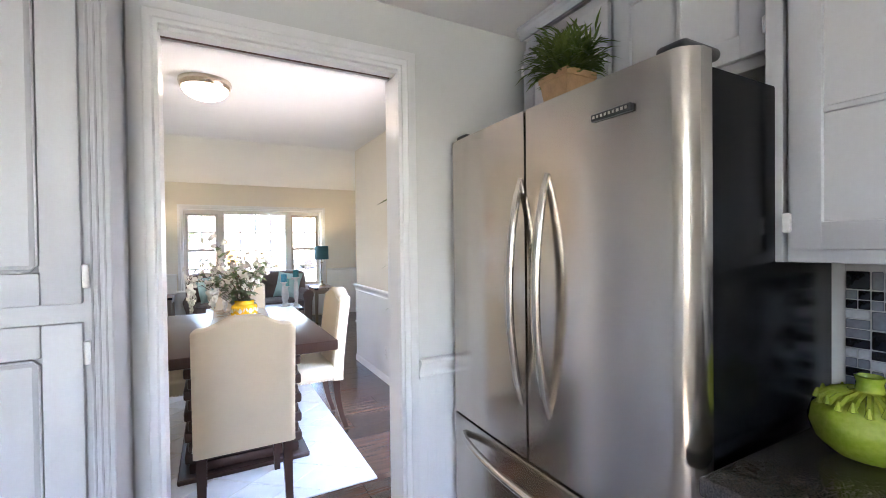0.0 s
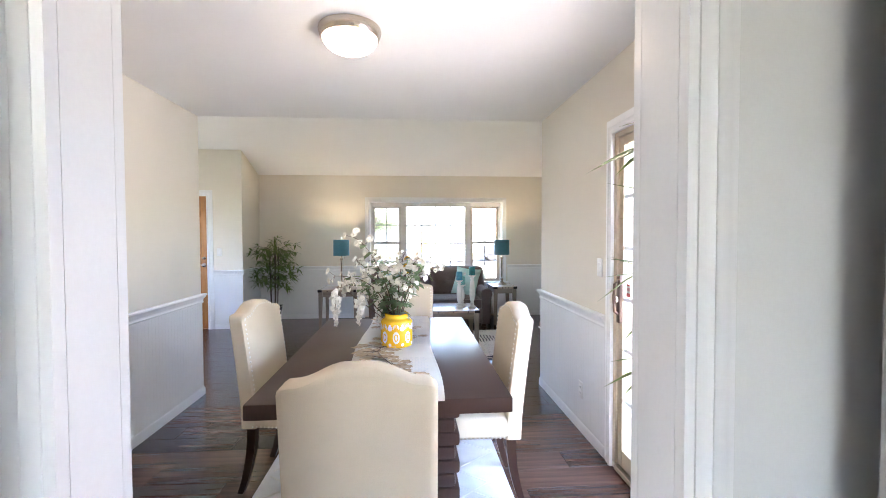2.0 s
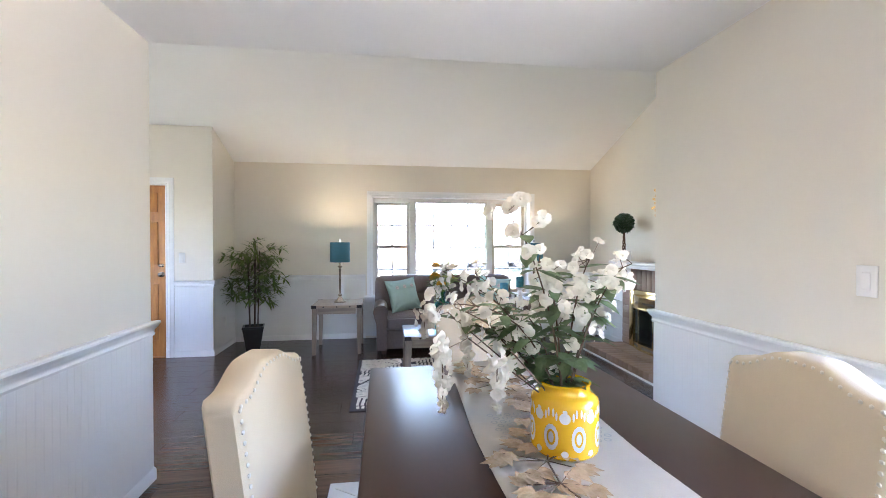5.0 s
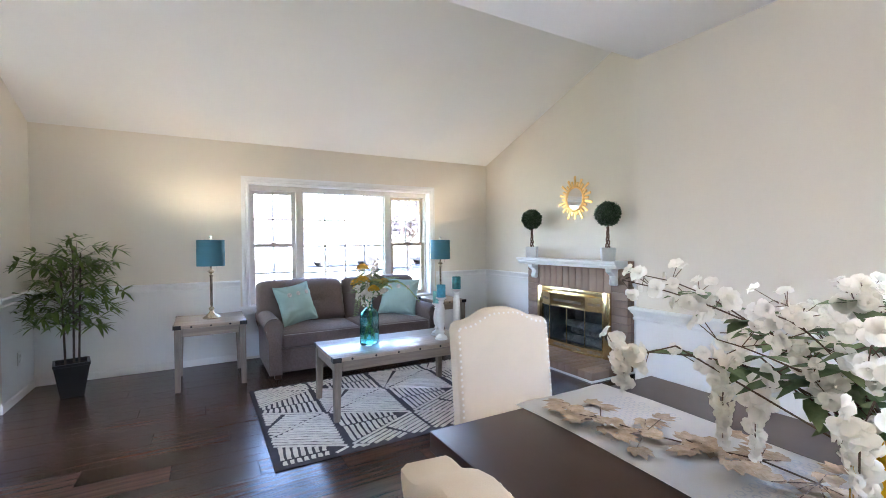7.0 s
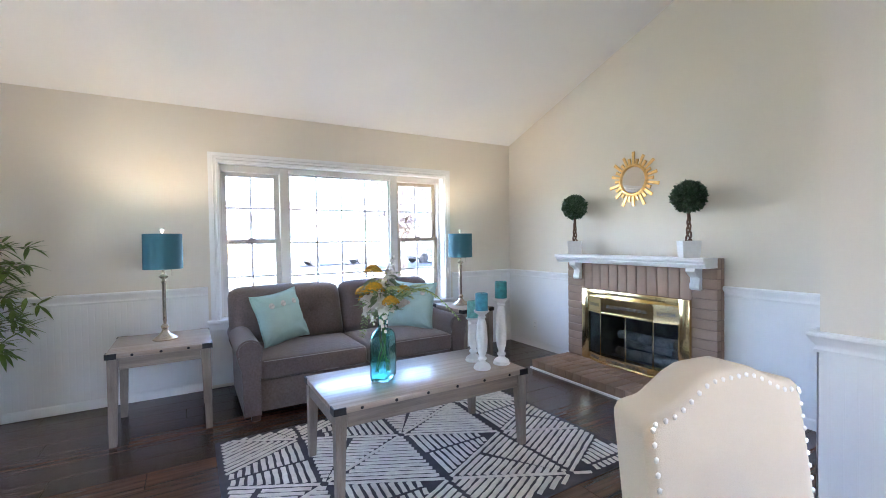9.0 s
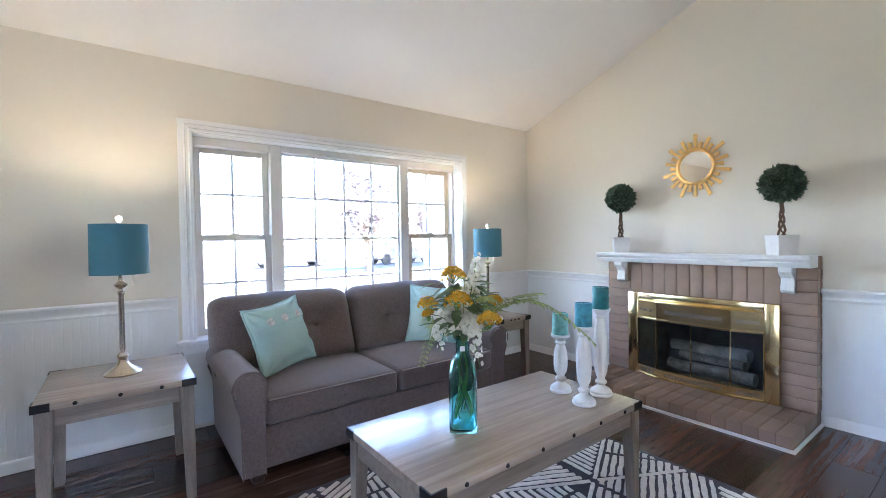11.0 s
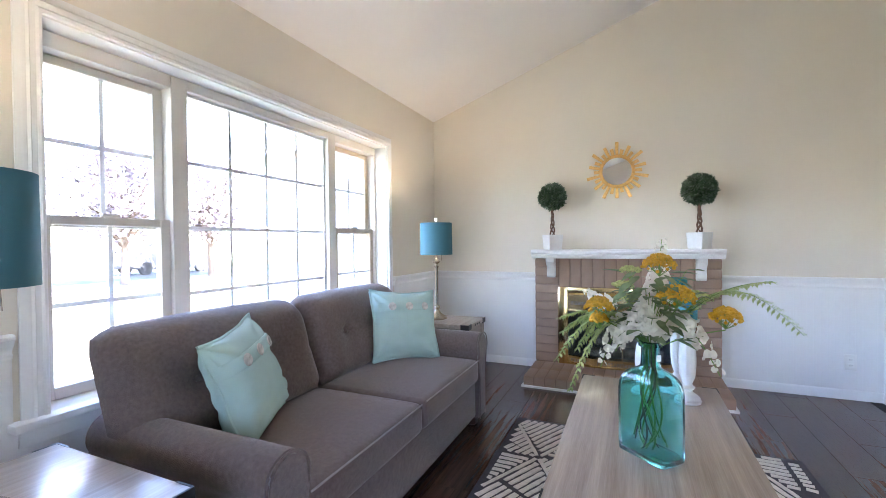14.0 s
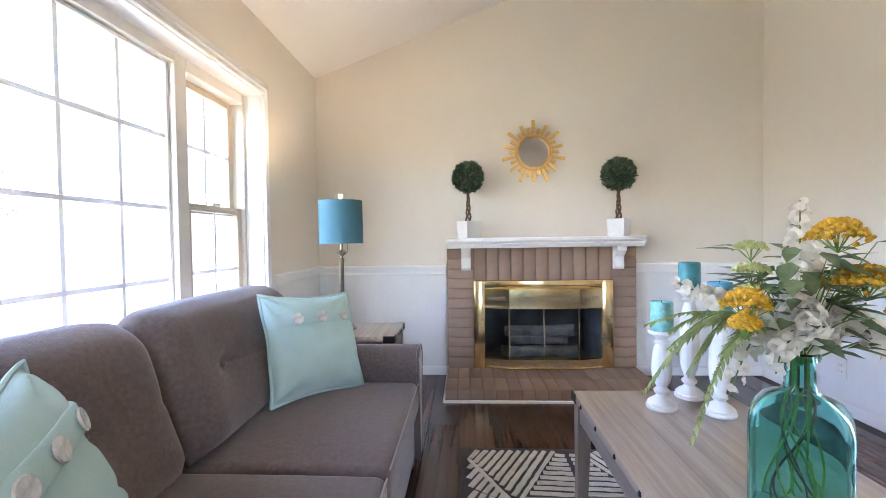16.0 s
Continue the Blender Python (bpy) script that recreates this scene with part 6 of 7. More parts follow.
HANDLE = material("dark bronze handle", (0.10, 0.055, 0.035), 0.4, 0.3)
hd = part("handle", boxed(DR - 0.008, DR + 0.014, 3.425, 3.465, 0.88, 1.16, 0.006, 2), HANDLE, moving, "dark bronze pull handle")
bm = bmesh.new()
tube(bm, [(DR - 0.006, 3.44, 0.93), (DR - 0.035, 3.43, 0.95), (DR - 0.04, 3.43, 1.03), (DR - 0.035, 3.43, 1.11), (DR - 0.006, 3.44, 1.13)], 0.008, 0.008, 8)
bm.normal_update()
part("thumb_latch", boxed(DR - 0.028, DR - 0.008, 3.43, 3.455, 1.0, 1.04, 0.004), SILVER, moving)
part("pull", bm, HANDLE, moving)
STICK = material("red sticker", (0.45, 0.05, 0.05), 0.5)
sk = thing("door_sticker", "small red and white security sticker on the glass", "sticker", pose(DR + 0.029, 3.39, 1.075) @ Matrix.Scale(0.75, 4))
part("sheet", boxed(-0.0012, 0, -0.032, 0.032, -0.05, 0.05, 0.0004), PLATE, sk, smooth=False)
bm = bmesh.new()
box(bm, -0.002, -0.0013, -0.03, 0.03, -0.048, -0.02)
box(bm, -0.002, -0.0013, -0.03, 0.03, 0.036, 0.048)
for y in (-0.024, -0.012, 0.0, 0.012):
    box(bm, -0.002, -0.0013, y, y + 0.007, -0.004, 0.022)
part("printed_bar", bm, STICK, sk, smooth=False)

# ---- front door ----
fd = tagged(new("door_front"), "honey pine panelled front door with a small curtained window", "door", kind="structure")
bm = bmesh.new()
cx = (FX0 + FX1) / 2
WXa, WXb, WZa, WZb = cx - 0.13, cx + 0.085, 1.0, 1.62
y0, y1 = EY + 0.03, EY + 0.075
box(bm, FX0 + 0.004, WXa, y0, y1, 0.01, FZ1 - 0.004)
box(bm, WXb, FX1 - 0.004, y0, y1, 0.01, FZ1 - 0.004)
box(bm, WXa, WXb, y0, y1, 0.01, WZa)
box(bm, WXa, WXb, y0, y1, WZb, FZ1 - 0.004)
part("leaf", bm, DOORWOOD, fd, smooth=False)
for x0, x1, z0, z1 in ((cx + 0.13, FX1 - 0.10, 1.08, 1.58), (cx + 0.05, FX1 - 0.10, 1.69, 1.92), (cx + 0.05, FX1 - 0.10, 0.2, 0.86), (FX0 + 0.1, cx - 0.17, 1.08, 1.58), (FX0 + 0.1, cx - 0.05, 1.69, 1.92), (FX0 + 0.1, cx - 0.05, 0.2, 0.86)):
    part("door_panel", boxed(x0, x1, y0 - 0.012, y0 - 0.001, z0, z1, 0.011, 2), DOORWOOD, fd)
p = part("door_pane", boxed(WXa, WXb, y0 + 0.02, y0 + 0.024, WZa, WZb), PANE, fd, smooth=False)
p.visible_shadow = False
bm = bmesh.new()
cols = [(WXa - 0.03 + 0.28 * i / 24, y0 - 0.016 - 0.005 * math.sin(i * 1.6)) for i in range(25)]
vs = [(bm.verts.new((x, y, WZa - 0.05)), bm.verts.new((x, y, WZb + 0.03))) for x, y in cols]
for a, b in zip(vs, vs[1:]):
    bm.faces.new((a[0], b[0], b[1], a[1]))
bmesh.ops.solidify(bm, geom=list(bm.faces), thickness=0.0012)
SHEER = shaded(material("white sheer curtain", (0.85, 0.85, 0.84), 0.8, vary=0.04, scale=30), Transmission_Weight=0.4)
part("curtain", bm, SHEER, fd, "gathered white sheer curtain")
for z, r in ((0.97, 0.03), (1.075, 0.022)):
    part("door_knob", lathe(bmesh.new(), [(0.0, 0.0), (r, 0.0), (r, 0.006), (0.012, 0.012), (0.012, 0.03), (r * 0.8, 0.04), (r * 0.85, 0.052), (r * 0.4, 0.06), (0.0, 0.061)], 18), SILVER, fd, at=pose(FX1 - 0.06, y0 - 0.001, z, 90))

part("threshold", boxed(FX0 + 0.004, FX1 - 0.004, EY + 0.004, EY + 0.13, -0.01, 0.0095, 0.003), DOORWOOD, fd)

# ---- kitchen: refrigerator ----
STEEL = material("brushed stainless steel", (0.50, 0.465, 0.42), 0.19, 1.0, vary=0.03, scale=2, fine=40, bump=0.0)
BLACKSIDE = material("black textured steel", (0.005, 0.005, 0.006), 0.22, vary=0.1, fine=300, bump=0.03, spec=0.12)
DARKPL = material("dark grey plastic", (0.03, 0.03, 0.032), 0.4)
fr = thing("refrigerator", "stainless steel french-door refrigerator with black sides", "refrigerator", Matrix.Translation((0, -0.033, 0)) @ Matrix.Diagonal((1, 1.04, 1.007, 1)))
FXF, FY0, FY1, FZT = 1.235, 0.552, 1.496, 1.735
part("body", boxed(FXF + 0.075, DR - 0.03, FY0 + 0.008, FY1 - 0.008, 0.02, 1.70, 0.006, 2), BLACKSIDE, fr)


def steel_door(y0, y1, z0, z1, tag):
    """A door with its front gently bowed and its outer edges rounded."""
    bm = bmesh.new()
    out = [(FXF + 0.07, y0 + 0.003)]
    for f in (0, 0.008, 0.018, 0.03, 0.045, 0.065, 0.085, 0.12, 0.2, 0.3, 0.4, 0.5, 0.6, 0.7, 0.8, 0.88, 0.915, 0.935, 0.955, 0.97, 0.982, 0.992, 1):
        y = y0 + 0.002 + (y1 - y0 - 0.004) * f
        e0, e1 = (y - FY0) / 0.04, (FY1 - y) / 0.04
        edge = min(e0, e1)
        x = FXF - 0.012 * (1 - ((y - 1.0185) / 0.47) ** 2) + (0.045 * (1 - min(1, max(0, edge))) ** 2.2 if edge < 1 else 0)
        out.append((x, y))
    out.append((FXF + 0.07, y1 - 0.003))
    prism(bm, out, "z", z0, z1)
    return part(tag, bm, STEEL, fr)


d1 = steel_door(1.032, FY1, 0.70, FZT - 0.005, "door")
d2 = steel_door(FY0, 1.026, 0.70, FZT - 0.005, "door")
d3 = steel_door(FY0, FY1, 0.06, 0.69, "freezer_drawer")
for y, d in ((1.05, d1), (0.938, d2)):
    z = [0.86 + 0.67 * i / 14 for i in range(15)]
    bm = tube(bmesh.new(), [(FXF - 0.008 - 0.052 * math.sin(math.pi * i / 14) ** 0.75, y, z[i]) for i in range(15)], 0.0125, 0.0125, 10)
    for v in bm.verts:
        f = math.sin(math.pi * max(0, min(1, (v.co.z - 0.86) / 0.67)))
        v.co.y = y + (v.co.y - y) * (0.55 + 0.65 * f)
    part("handle", bm, STEEL, d, "curved brushed steel handle")
bm = tube(bmesh.new(), [(FXF - 0.008 - 0.06 * math.sin(math.pi * i / 14) ** 0.6, 0.65 + 0.74 * i / 14, 0.635) for i in range(15)], 0.0125, 0.0125, 10)
part("handle", bm, STEEL, d3, "curved brushed steel handle")
for y in (FY0 + 0.06, FY1 - 0.06):
    part("hinge_cover", boxed(FXF + 0.02, FXF + 0.15, y - 0.035, y + 0.035, FZT - 0.006, FZT + 0.022, 0.012, 3), DARKPL, fr)
badge = part("badge", boxed(FXF - 0.016, FXF - 0.004, 0.676, 0.785, 1.630, 1.648, 0.002), DARKPL, d2, "small dark name badge")
bm = bmesh.new()
for k in range(9):
    box(bm, FXF - 0.018, FXF - 0.0155, 0.683 + 0.011 * k, 0.690 + 0.011 * k, 1.6355, 1.6425)
part("printed_bar", bm, STEEL, badge, smooth=False)

# plant on the refrigerator
TERRA = material("pale woven basket", (0.42, 0.26, 0.14), 0.85, vary=0.15, scale=30, fine=140, bump=0.6)
gp = thing("potted_grass", "bushy green artificial grass in a tan square pot", "plant", pose(1.441, 1.085, 1.757) @ Matrix.Diagonal((0.74, 0.74, 0.92, 1)))
bm = bmesh.new()
rows = [[bm.verts.new((x * w, y * w, z)) for x, y in ((-1, -1), (1, -1), (1, 1), (-1, 1))] for w, z in ((0.06, 0), (0.083, 0.13), (0.088, 0.13), (0.088, 0.152), (0.074, 0.152), (0.07, 0.12))]
for p, q in zip(rows, rows[1:]):
    for i in range(4):
        bm.faces.new((p[i], p[(i + 1) % 4], q[(i + 1) % 4], q[i]))
bm.faces.new(rows[0][::-1]); bm.faces.new(rows[-1])
part("pot", bm, TERRA, gp, smooth=False)
part("saucer", boxed(-0.07, 0.07, -0.07, 0.07, -0.048, 0.001, 0.006), TERRA, gp)
bm = bmesh.new()
for k in range(420):
    a = rnd.uniform(0, math.tau)
    lean = rnd.uniform(0.1, 1.3)
    r = rnd.uniform(0, 0.06)
    c = Vector((r * math.cos(a), r * math.sin(a), 0.13 + rnd.uniform(0, 0.05)))
    d = Vector((math.sin(lean) * math.cos(a), math.sin(lean) * math.sin(a), math.cos(lean)))
    tip = c + d * rnd.uniform(0.05, 0.13)
    leaf(bm, c, d, (0, 0, 1), rnd.uniform(0.08, 0.14), 0.015, 0.45)
    h = rnd.uniform(0, math.tau)
    leaf(bm, tip, d + Vector((math.cos(h), math.sin(h), -0.3)) * 0.6, (0, 0, 1), rnd.uniform(0.05, 0.09), 0.014, 0.5)
part("foliage", bm, BAMBOO, gp, kind="stuff")

# ---- kitchen cabinets ----
GREYCAB = material("grey painted cabinet", (0.475, 0.485, 0.505), 0.4, vary=0.04, scale=5, fine=140, bump=0.06)
FROST = material("pale cabinet glass", (0.55, 0.56, 0.57), 0.15, vary=0.03, bump=0.0)
GRANITE = material("dark speckled granite", (0.014, 0.013, 0.012), 0.12, vary=0.4, scale=230, fine=520, bump=0.02, second=(0.085, 0.072, 0.06))


def glass_cabinet(name, x, y0, y1, z0, z1, doors, label, rows_=2, cols_=2):
    c = thing(name, label, "cabinet", pose(0, -0.028, 0), "upper kitchen cabinets")
    part("body", boxed(x + 0.02, DR - 0.002, y0, y1, z0, z1, 0.002), GREYCAB, c, smooth=False)
    w = (y1 - y0) / doors
    for k in range(doors):
        a, b = y0 + w * k + 0.012, y0 + w * (k + 1) - 0.012
        lo, hi = z0 + 0.03, z1 - 0.05
        d = part("door", boxed(x + 0.010, x + 0.016, a + 0.05, b - 0.05, lo + 0.05, hi - 0.05), FROST, c, "pale glass cabinet door", smooth=False)
        for p, q in ((a, a + 0.06), (b - 0.06, b)):
            part("stile", boxed(x - 0.002, x + 0.0195, p, q, lo, hi, 0.004, 2), GREYCAB, d)
        for p, q in ((lo, lo + 0.06), (hi - 0.06, hi)):
            part("rail", boxed(x - 0.0022, x + 0.0193, a + 0.058, b - 0.058, p, q, 0.004, 2), GREYCAB, d)
        for i in range(1, cols_):
            s = a + 0.06 + (b - a - 0.12) * i / cols_
            part("muntin", boxed(x + 0.001, x + 0.0098, s - 0.008, s + 0.008, lo + 0.06, hi - 0.06, 0.003), GREYCAB, d)
        for i in range(1, rows_):
            s = lo + 0.06 + (hi - lo - 0.12) * i / rows_
            part("muntin", boxed(x + 0.003, x + 0.0098, a + 0.06, b - 0.06, s - 0.008, s + 0.008, 0.003), GREYCAB, d)
        he, ke = (a - 0.003, b - 0.03) if k == 0 else (b + 0.003, a + 0.03)
        for z in (lo + 0.06, hi - 0.08):
            part("hinge", boxed(x - 0.008, x + 0.0, he - 0.009, he + 0.009, z - 0.022, z + 0.022, 0.003), PLATE, d, "small white hinge")
        part("knob", lathe(bmesh.new(), [(0.0, 0.0), (0.007, 0.002), (0.006, 0.012), (0.012, 0.018), (0.011, 0.025), (0.0, 0.028)], 12), STEEL, d, at=pose(x - 0.001, ke, lo + 0.05, 0, -90, 0))
    return c


glass_cabinet("upper_cabinet", 1.60, 0.60, 1.54, 1.785, 2.22, 2, "grey cabinet with glass doors above the refrigerator", 1, 2)
glass_cabinet("upper_cabinet", 1.56, -0.45, 0.56, 1.30, 2.22, 2, "grey cabinet with glass doors above the counter", 3, 1)
bm = bmesh.new()
run(bm, [(0, 0), (0.01, 0), (0.018, 0.02), (0.03, 0.034), (0.03, 0.05), (0, 0.05)], (1.602, 1.512), (1.602, 0.532), (-1, 0), 2.22)
run(bm, [(0, 0), (0.01, 0), (0.018, 0.02), (0.03, 0.034), (0.03, 0.05), (0, 0.05)], (1.562, 0.532), (1.562, -0.478), (-1, 0), 2.22)
setting("trim_cabinet_crown", bm, GREYCAB, "grey crown moulding over the cabinets", "trim")
setting("trim_fridge_panel", boxed(1.565, DR - 0.002, 0.534, 0.570, 1.30, 2.22, 0.002), GREYCAB, "grey side panel between cabinets", "trim")

pc = thing("pantry_cabinet", "tall grey pantry cabinet with raised panel doors", "cabinet", pose(0, 0, 0))
PX1 = 0.190
part("body", boxed(-0.75, PX1, 1.335, KS - 0.002, 0.0, 2.26, 0.003), GREYCAB, pc, smooth=False)
for x0, x1 in ((-0.29, 0.136), (-0.735, -0.31)):
    for z0, z1 in ((0.1, 1.178), (1.222, 2.2)):
        bm = bmesh.new()
        y = 1.315
        for a, b in ((x0, x0 + 0.075), (x1 - 0.075, x1)):
            box(bm, a, b, y, 1.3348, z0, z1, 0.005, 2)
        box(bm, x0 + 0.075, x1 - 0.075, y, 1.3348, z0, z0 + 0.075, 0.005, 2)
        box(bm, x0 + 0.075, x1 - 0.075, y, 1.3348, z1 - 0.075, z1, 0.005, 2)
        d = part("door", bm, GREYCAB, pc)
        part("raised_panel", boxed(x0 + 0.078, x1 - 0.078, y + 0.003, 1.3348, z0 + 0.078, z1 - 0.078, 0.014, 1), GREYCAB, d)
        for z in ((z0 + 0.065, z1 - 0.07)):
            part("hinge", lathe(bmesh.new(), [(0.004, -0.028), (0.007, -0.026), (0.007, 0.026), (0.004, 0.028)], 10), PLATE, d, "white butt hinge", at=pose(x1 + 0.008 if x0 > -0.3 else x0 - 0.008, y - 0.004, z))
for k in range(3):
    x = 0.150 + 0.013 * k
    part("bead", tube(bmesh.new(), [(x, 1.333, 0.0), (x, 1.333, 2.26)], 0.004, 0.004, 6), GREYCAB, pc)

ct = thing("kitchen_counter", "dark speckled granite worktop beside the refrigerator", "worktop", pose(0, -0.02, 0))
part("slab", boxed(1.2, DR - 0.002, -1.6, 0.535, 0.872, 0.91, 0.008, 3), GRANITE, ct)
part("upstand", boxed(DR - 0.02, DR - 0.004, -1.6, -0.31, 0.911, 1.0, 0.003), GRANITE, ct)
bc = thing("base_cabinet", "grey base cabinet under the granite worktop", "cabinet", pose(0, -0.02, 0))
part("body", boxed(1.25, DR - 0.002, -1.6, 0.53, 0.0, 0.872, 0.002), GREYCAB, bc, smooth=False)
for k in range(4):
    part("door", boxed(1.232, 1.2495, -1.58 + 0.53 * k, -1.07 + 0.53 * k, 0.12, 0.84, 0.006, 2), GREYCAB, bc)

# mosaic tiles behind the counter
GROUT = material("grey grout", (0.45, 0.45, 0.44), 0.8)
TILES = [material("black mosaic glass", (0.012, 0.013, 0.018), 0.12, vary=0.3, bump=0.02), material("grey mosaic glass", (0.16, 0.17, 0.20), 0.15, vary=0.25, bump=0.02), material("pale mosaic glass", (0.42, 0.43, 0.46), 0.2, vary=0.2, bump=0.02)]
sp = tagged(new("backsplash"), "mosaic glass tile backsplash in black, grey and pale tones", "backsplash", kind="structure")
part("grout_bed", boxed(DR - 0.004, DR - 0.0005, -0.3, 0.533, 0.911, 1.30), GROUT, sp, smooth=False)
tm = [mesh_of("tile", boxed(-0.0045, 0, -0.0235, 0.0235, -0.0235, 0.0235, 0.002), t) for t in TILES]
ts = [mesh_of("tile", boxed(-0.0045, 0, -0.0110, 0.0110, -0.0235, 0.0235, 0.002), t) for t in TILES]
tiny = [mesh_of("tile", boxed(-0.0045, 0, -0.0115, 0.0115, -0.0115, 0.0115, 0.0015), t) for t in TILES]
flat = [mesh_of("tile", boxed(-0.0045, 0, -0.0240, 0.0240, -0.0115, 0.0115, 0.0015), t) for t in TILES]
for i in range(1, 13):
    for j in range(7):
        y, z = 0.557 - 0.051 * i, 0.938 + 0.051 * j
        cut_ = rnd.choice("oohhvq")
        cells = {"o": [(tm, 0, 0)], "h": [(flat, 0, -0.0127), (flat, 0, 0.0127)], "v": [(ts, -0.0127, 0), (ts, 0.0127, 0)], "q": [(tiny, a_, b_) for a_ in (-0.0127, 0.0127) for b_ in (-0.0127, 0.0127)]}[cut_]
        for kinds, u, v in cells:
            part("tile", rnd.choice((kinds[0], kinds[0], kinds[1], kinds[1], kinds[2])), None, sp, at=pose(DR - 0.004, y + u, z + v))

# green vase
LIMEG = material("lime green glazed ceramic", (0.20, 0.28, 0.015), 0.1, vary=0.25, scale=8, coat=0.5, bump=0.02, second=(0.40, 0.45, 0.07))
gv = thing("green_vase", "lime green glazed gourd vase with leaf relief on the worktop", "vase", pose(1.565, 0.385, 0.911) @ Matrix.Scale(0.92, 4))
part("body", lathe(bmesh.new(), [(0.0, 0.0), (0.05, 0.0), (0.075, 0.012), (0.098, 0.04), (0.106, 0.072), (0.098, 0.105), (0.07, 0.13), (0.038, 0.138), (0.025, 0.147), (0.023, 0.165), (0.027, 0.178), (0.022, 0.18), (0.017, 0.165), (0.016, 0.15)], 40), LIMEG, gv)
bm = bmesh.new()
for k in range(22):
    a = math.tau * k / 22
    lathe(bm, [(0.002, -0.004), (0.009, 0.0), (0.002, 0.02)], 8, (0.088 * math.cos(a), 0.088 * math.sin(a), 0.112 + 0.006 * (k % 2)))
    tube(bm, [(0.036 * math.cos(a), 0.036 * math.sin(a), 0.143), (0.066 * math.cos(a), 0.066 * math.sin(a), 0.135), (0.088 * math.cos(a), 0.088 * math.sin(a), 0.118)], 0.006, 0.007, 6)
part("leaf_relief", bm, LIMEG, gv, kind="stuff")

# ---- outdoors ----
GRASS = material("lawn grass", (0.12, 0.125, 0.08), 0.9, vary=0.3, scale=2, fine=60, bump=0.6, second=(0.20, 0.205, 0.14), depth=0.02)
ASPHALT = material("asphalt", (0.05, 0.05, 0.052), 0.9, vary=0.2, scale=2, fine=120, bump=0.4)
CONCRETE = material("concrete", (0.42, 0.40, 0.37), 0.85, vary=0.1, scale=2, fine=90, bump=0.3)
setting("ground", boxed(-400, 400, -400, 400, -0.5, -0.25), GRASS, "mown green lawn round the house", "ground")
setting("pavement", boxed(-60, 60, 21.5, 23, -0.3, -0.22), CONCRETE, "pale concrete pavement along the street", "pavement")
setting("road", boxed(-60, 60, 26, 34, -0.3, -0.24), ASPHALT, "grey asphalt street", "road")
setting("patio", boxed(DR + 0.14, 9, -3, 9, -0.3, -0.06), CONCRETE, "pale concrete patio", "patio")

FENCEWOOD = material("weathered redwood", (0.13, 0.045, 0.03), 0.8, vary=0.3, scale=3, fine=40, bump=0.4, stretch=(9, 9, 1.2), tone=0.15)
fence = thing("fence", "redwood board fence with a lattice top", "fence", pose(0, 0, 0))
bd = mesh_of("board", boxed(-0.012, 0.012, -0.068, 0.068, -0.2, 1.5, 0.004), FENCEWOOD)
for i in range(36):
    part("board", bd, FENCEWOOD, fence, at=pose(6.2 + 0.004 * (i % 3), 2.6 + 0.142 * i, 0))
for i in range(4):
    part("post", boxed(6.14, 6.235, 2.55 + 1.68 * i, 2.645 + 1.68 * i, -0.25, 1.95, 0.006), FENCEWOOD, fence)
for z in (1.5, 1.9):
    part("fence_rail", boxed(6.16, 6.24, 2.55, 7.7, z, z + 0.04, 0.004), FENCEWOOD, fence)
bm = bmesh.new()
for i in range(-4, 52):
    for s in (-1, 1):
        y = 2.6 + 0.1 * i
        a, b = (y, 1.54), (y + s * 0.36, 1.9)
        prism(bm, [(a[0] - 0.012, a[1]), (a[0] + 0.012, a[1]), (b[0] + 0.012, b[1]), (b[0] - 0.012, b[1])], "x", 6.2 + 0.006 * s, 6.206 + 0.006 * s)
part("lattice", bm, FENCEWOOD, fence, smooth=False, kind="stuff")

LEAFG = leafy(material("tree leaf green", (0.10, 0.14, 0.06), 0.7, vary=0.4, scale=2, second=(0.19, 0.24, 0.12)))
LEAFP = material("purple plum leaf", (0.22, 0.195, 0.22), 0.7, vary=0.4, scale=2, second=(0.36, 0.32, 0.355))
TRUNK = material("tree bark", (0.10, 0.075, 0.055), 0.9, vary=0.3, scale=6, fine=40, bump=0.8, depth=0.02)


def tree(m, height, spread, mat, label, clumps=70):
    t = thing("tree", label, "tree", m)
    tr, cr = bmesh.new(), bmesh.new()
    tube(tr, [(0, 0, 0), (0.05, 0.02, height * 0.2), (0.0, 0.05, height * 0.45)], 0.16, 0.1, 10)
    for k in range(clumps):
        a, f = rnd.uniform(0, math.tau), rnd.random()
        r = spread * math.sqrt(rnd.random()) * (0.45 + 0.55 * math.sin(math.pi * min(1, f * 0.85 + 0.12)))
        c = Vector((r * math.cos(a), r * math.sin(a), height * (0.38 + 0.6 * f)))
        tube(tr, [(0, 0.03, height * rnd.uniform(0.25, 0.45)), c * 0.5 + Vector((0, 0, height * 0.22)), c], 0.035, 0.01, 5)
        for q in range(46):
            o = Vector((rnd.gauss(0, 0.3), rnd.gauss(0, 0.3), rnd.gauss(0, 0.22)))
            h = rnd.uniform(0, math.tau)
            leaf(cr, c + o, (math.cos(h), math.sin(h), rnd.uniform(-0.8, 0.4)), (0, 0, 1), rnd.uniform(0.16, 0.3), rnd.uniform(0.1, 0.18), 0.2)
    part("trunk", tr, TRUNK, t)
    part("crown", cr, mat, t, kind="stuff")
    return t


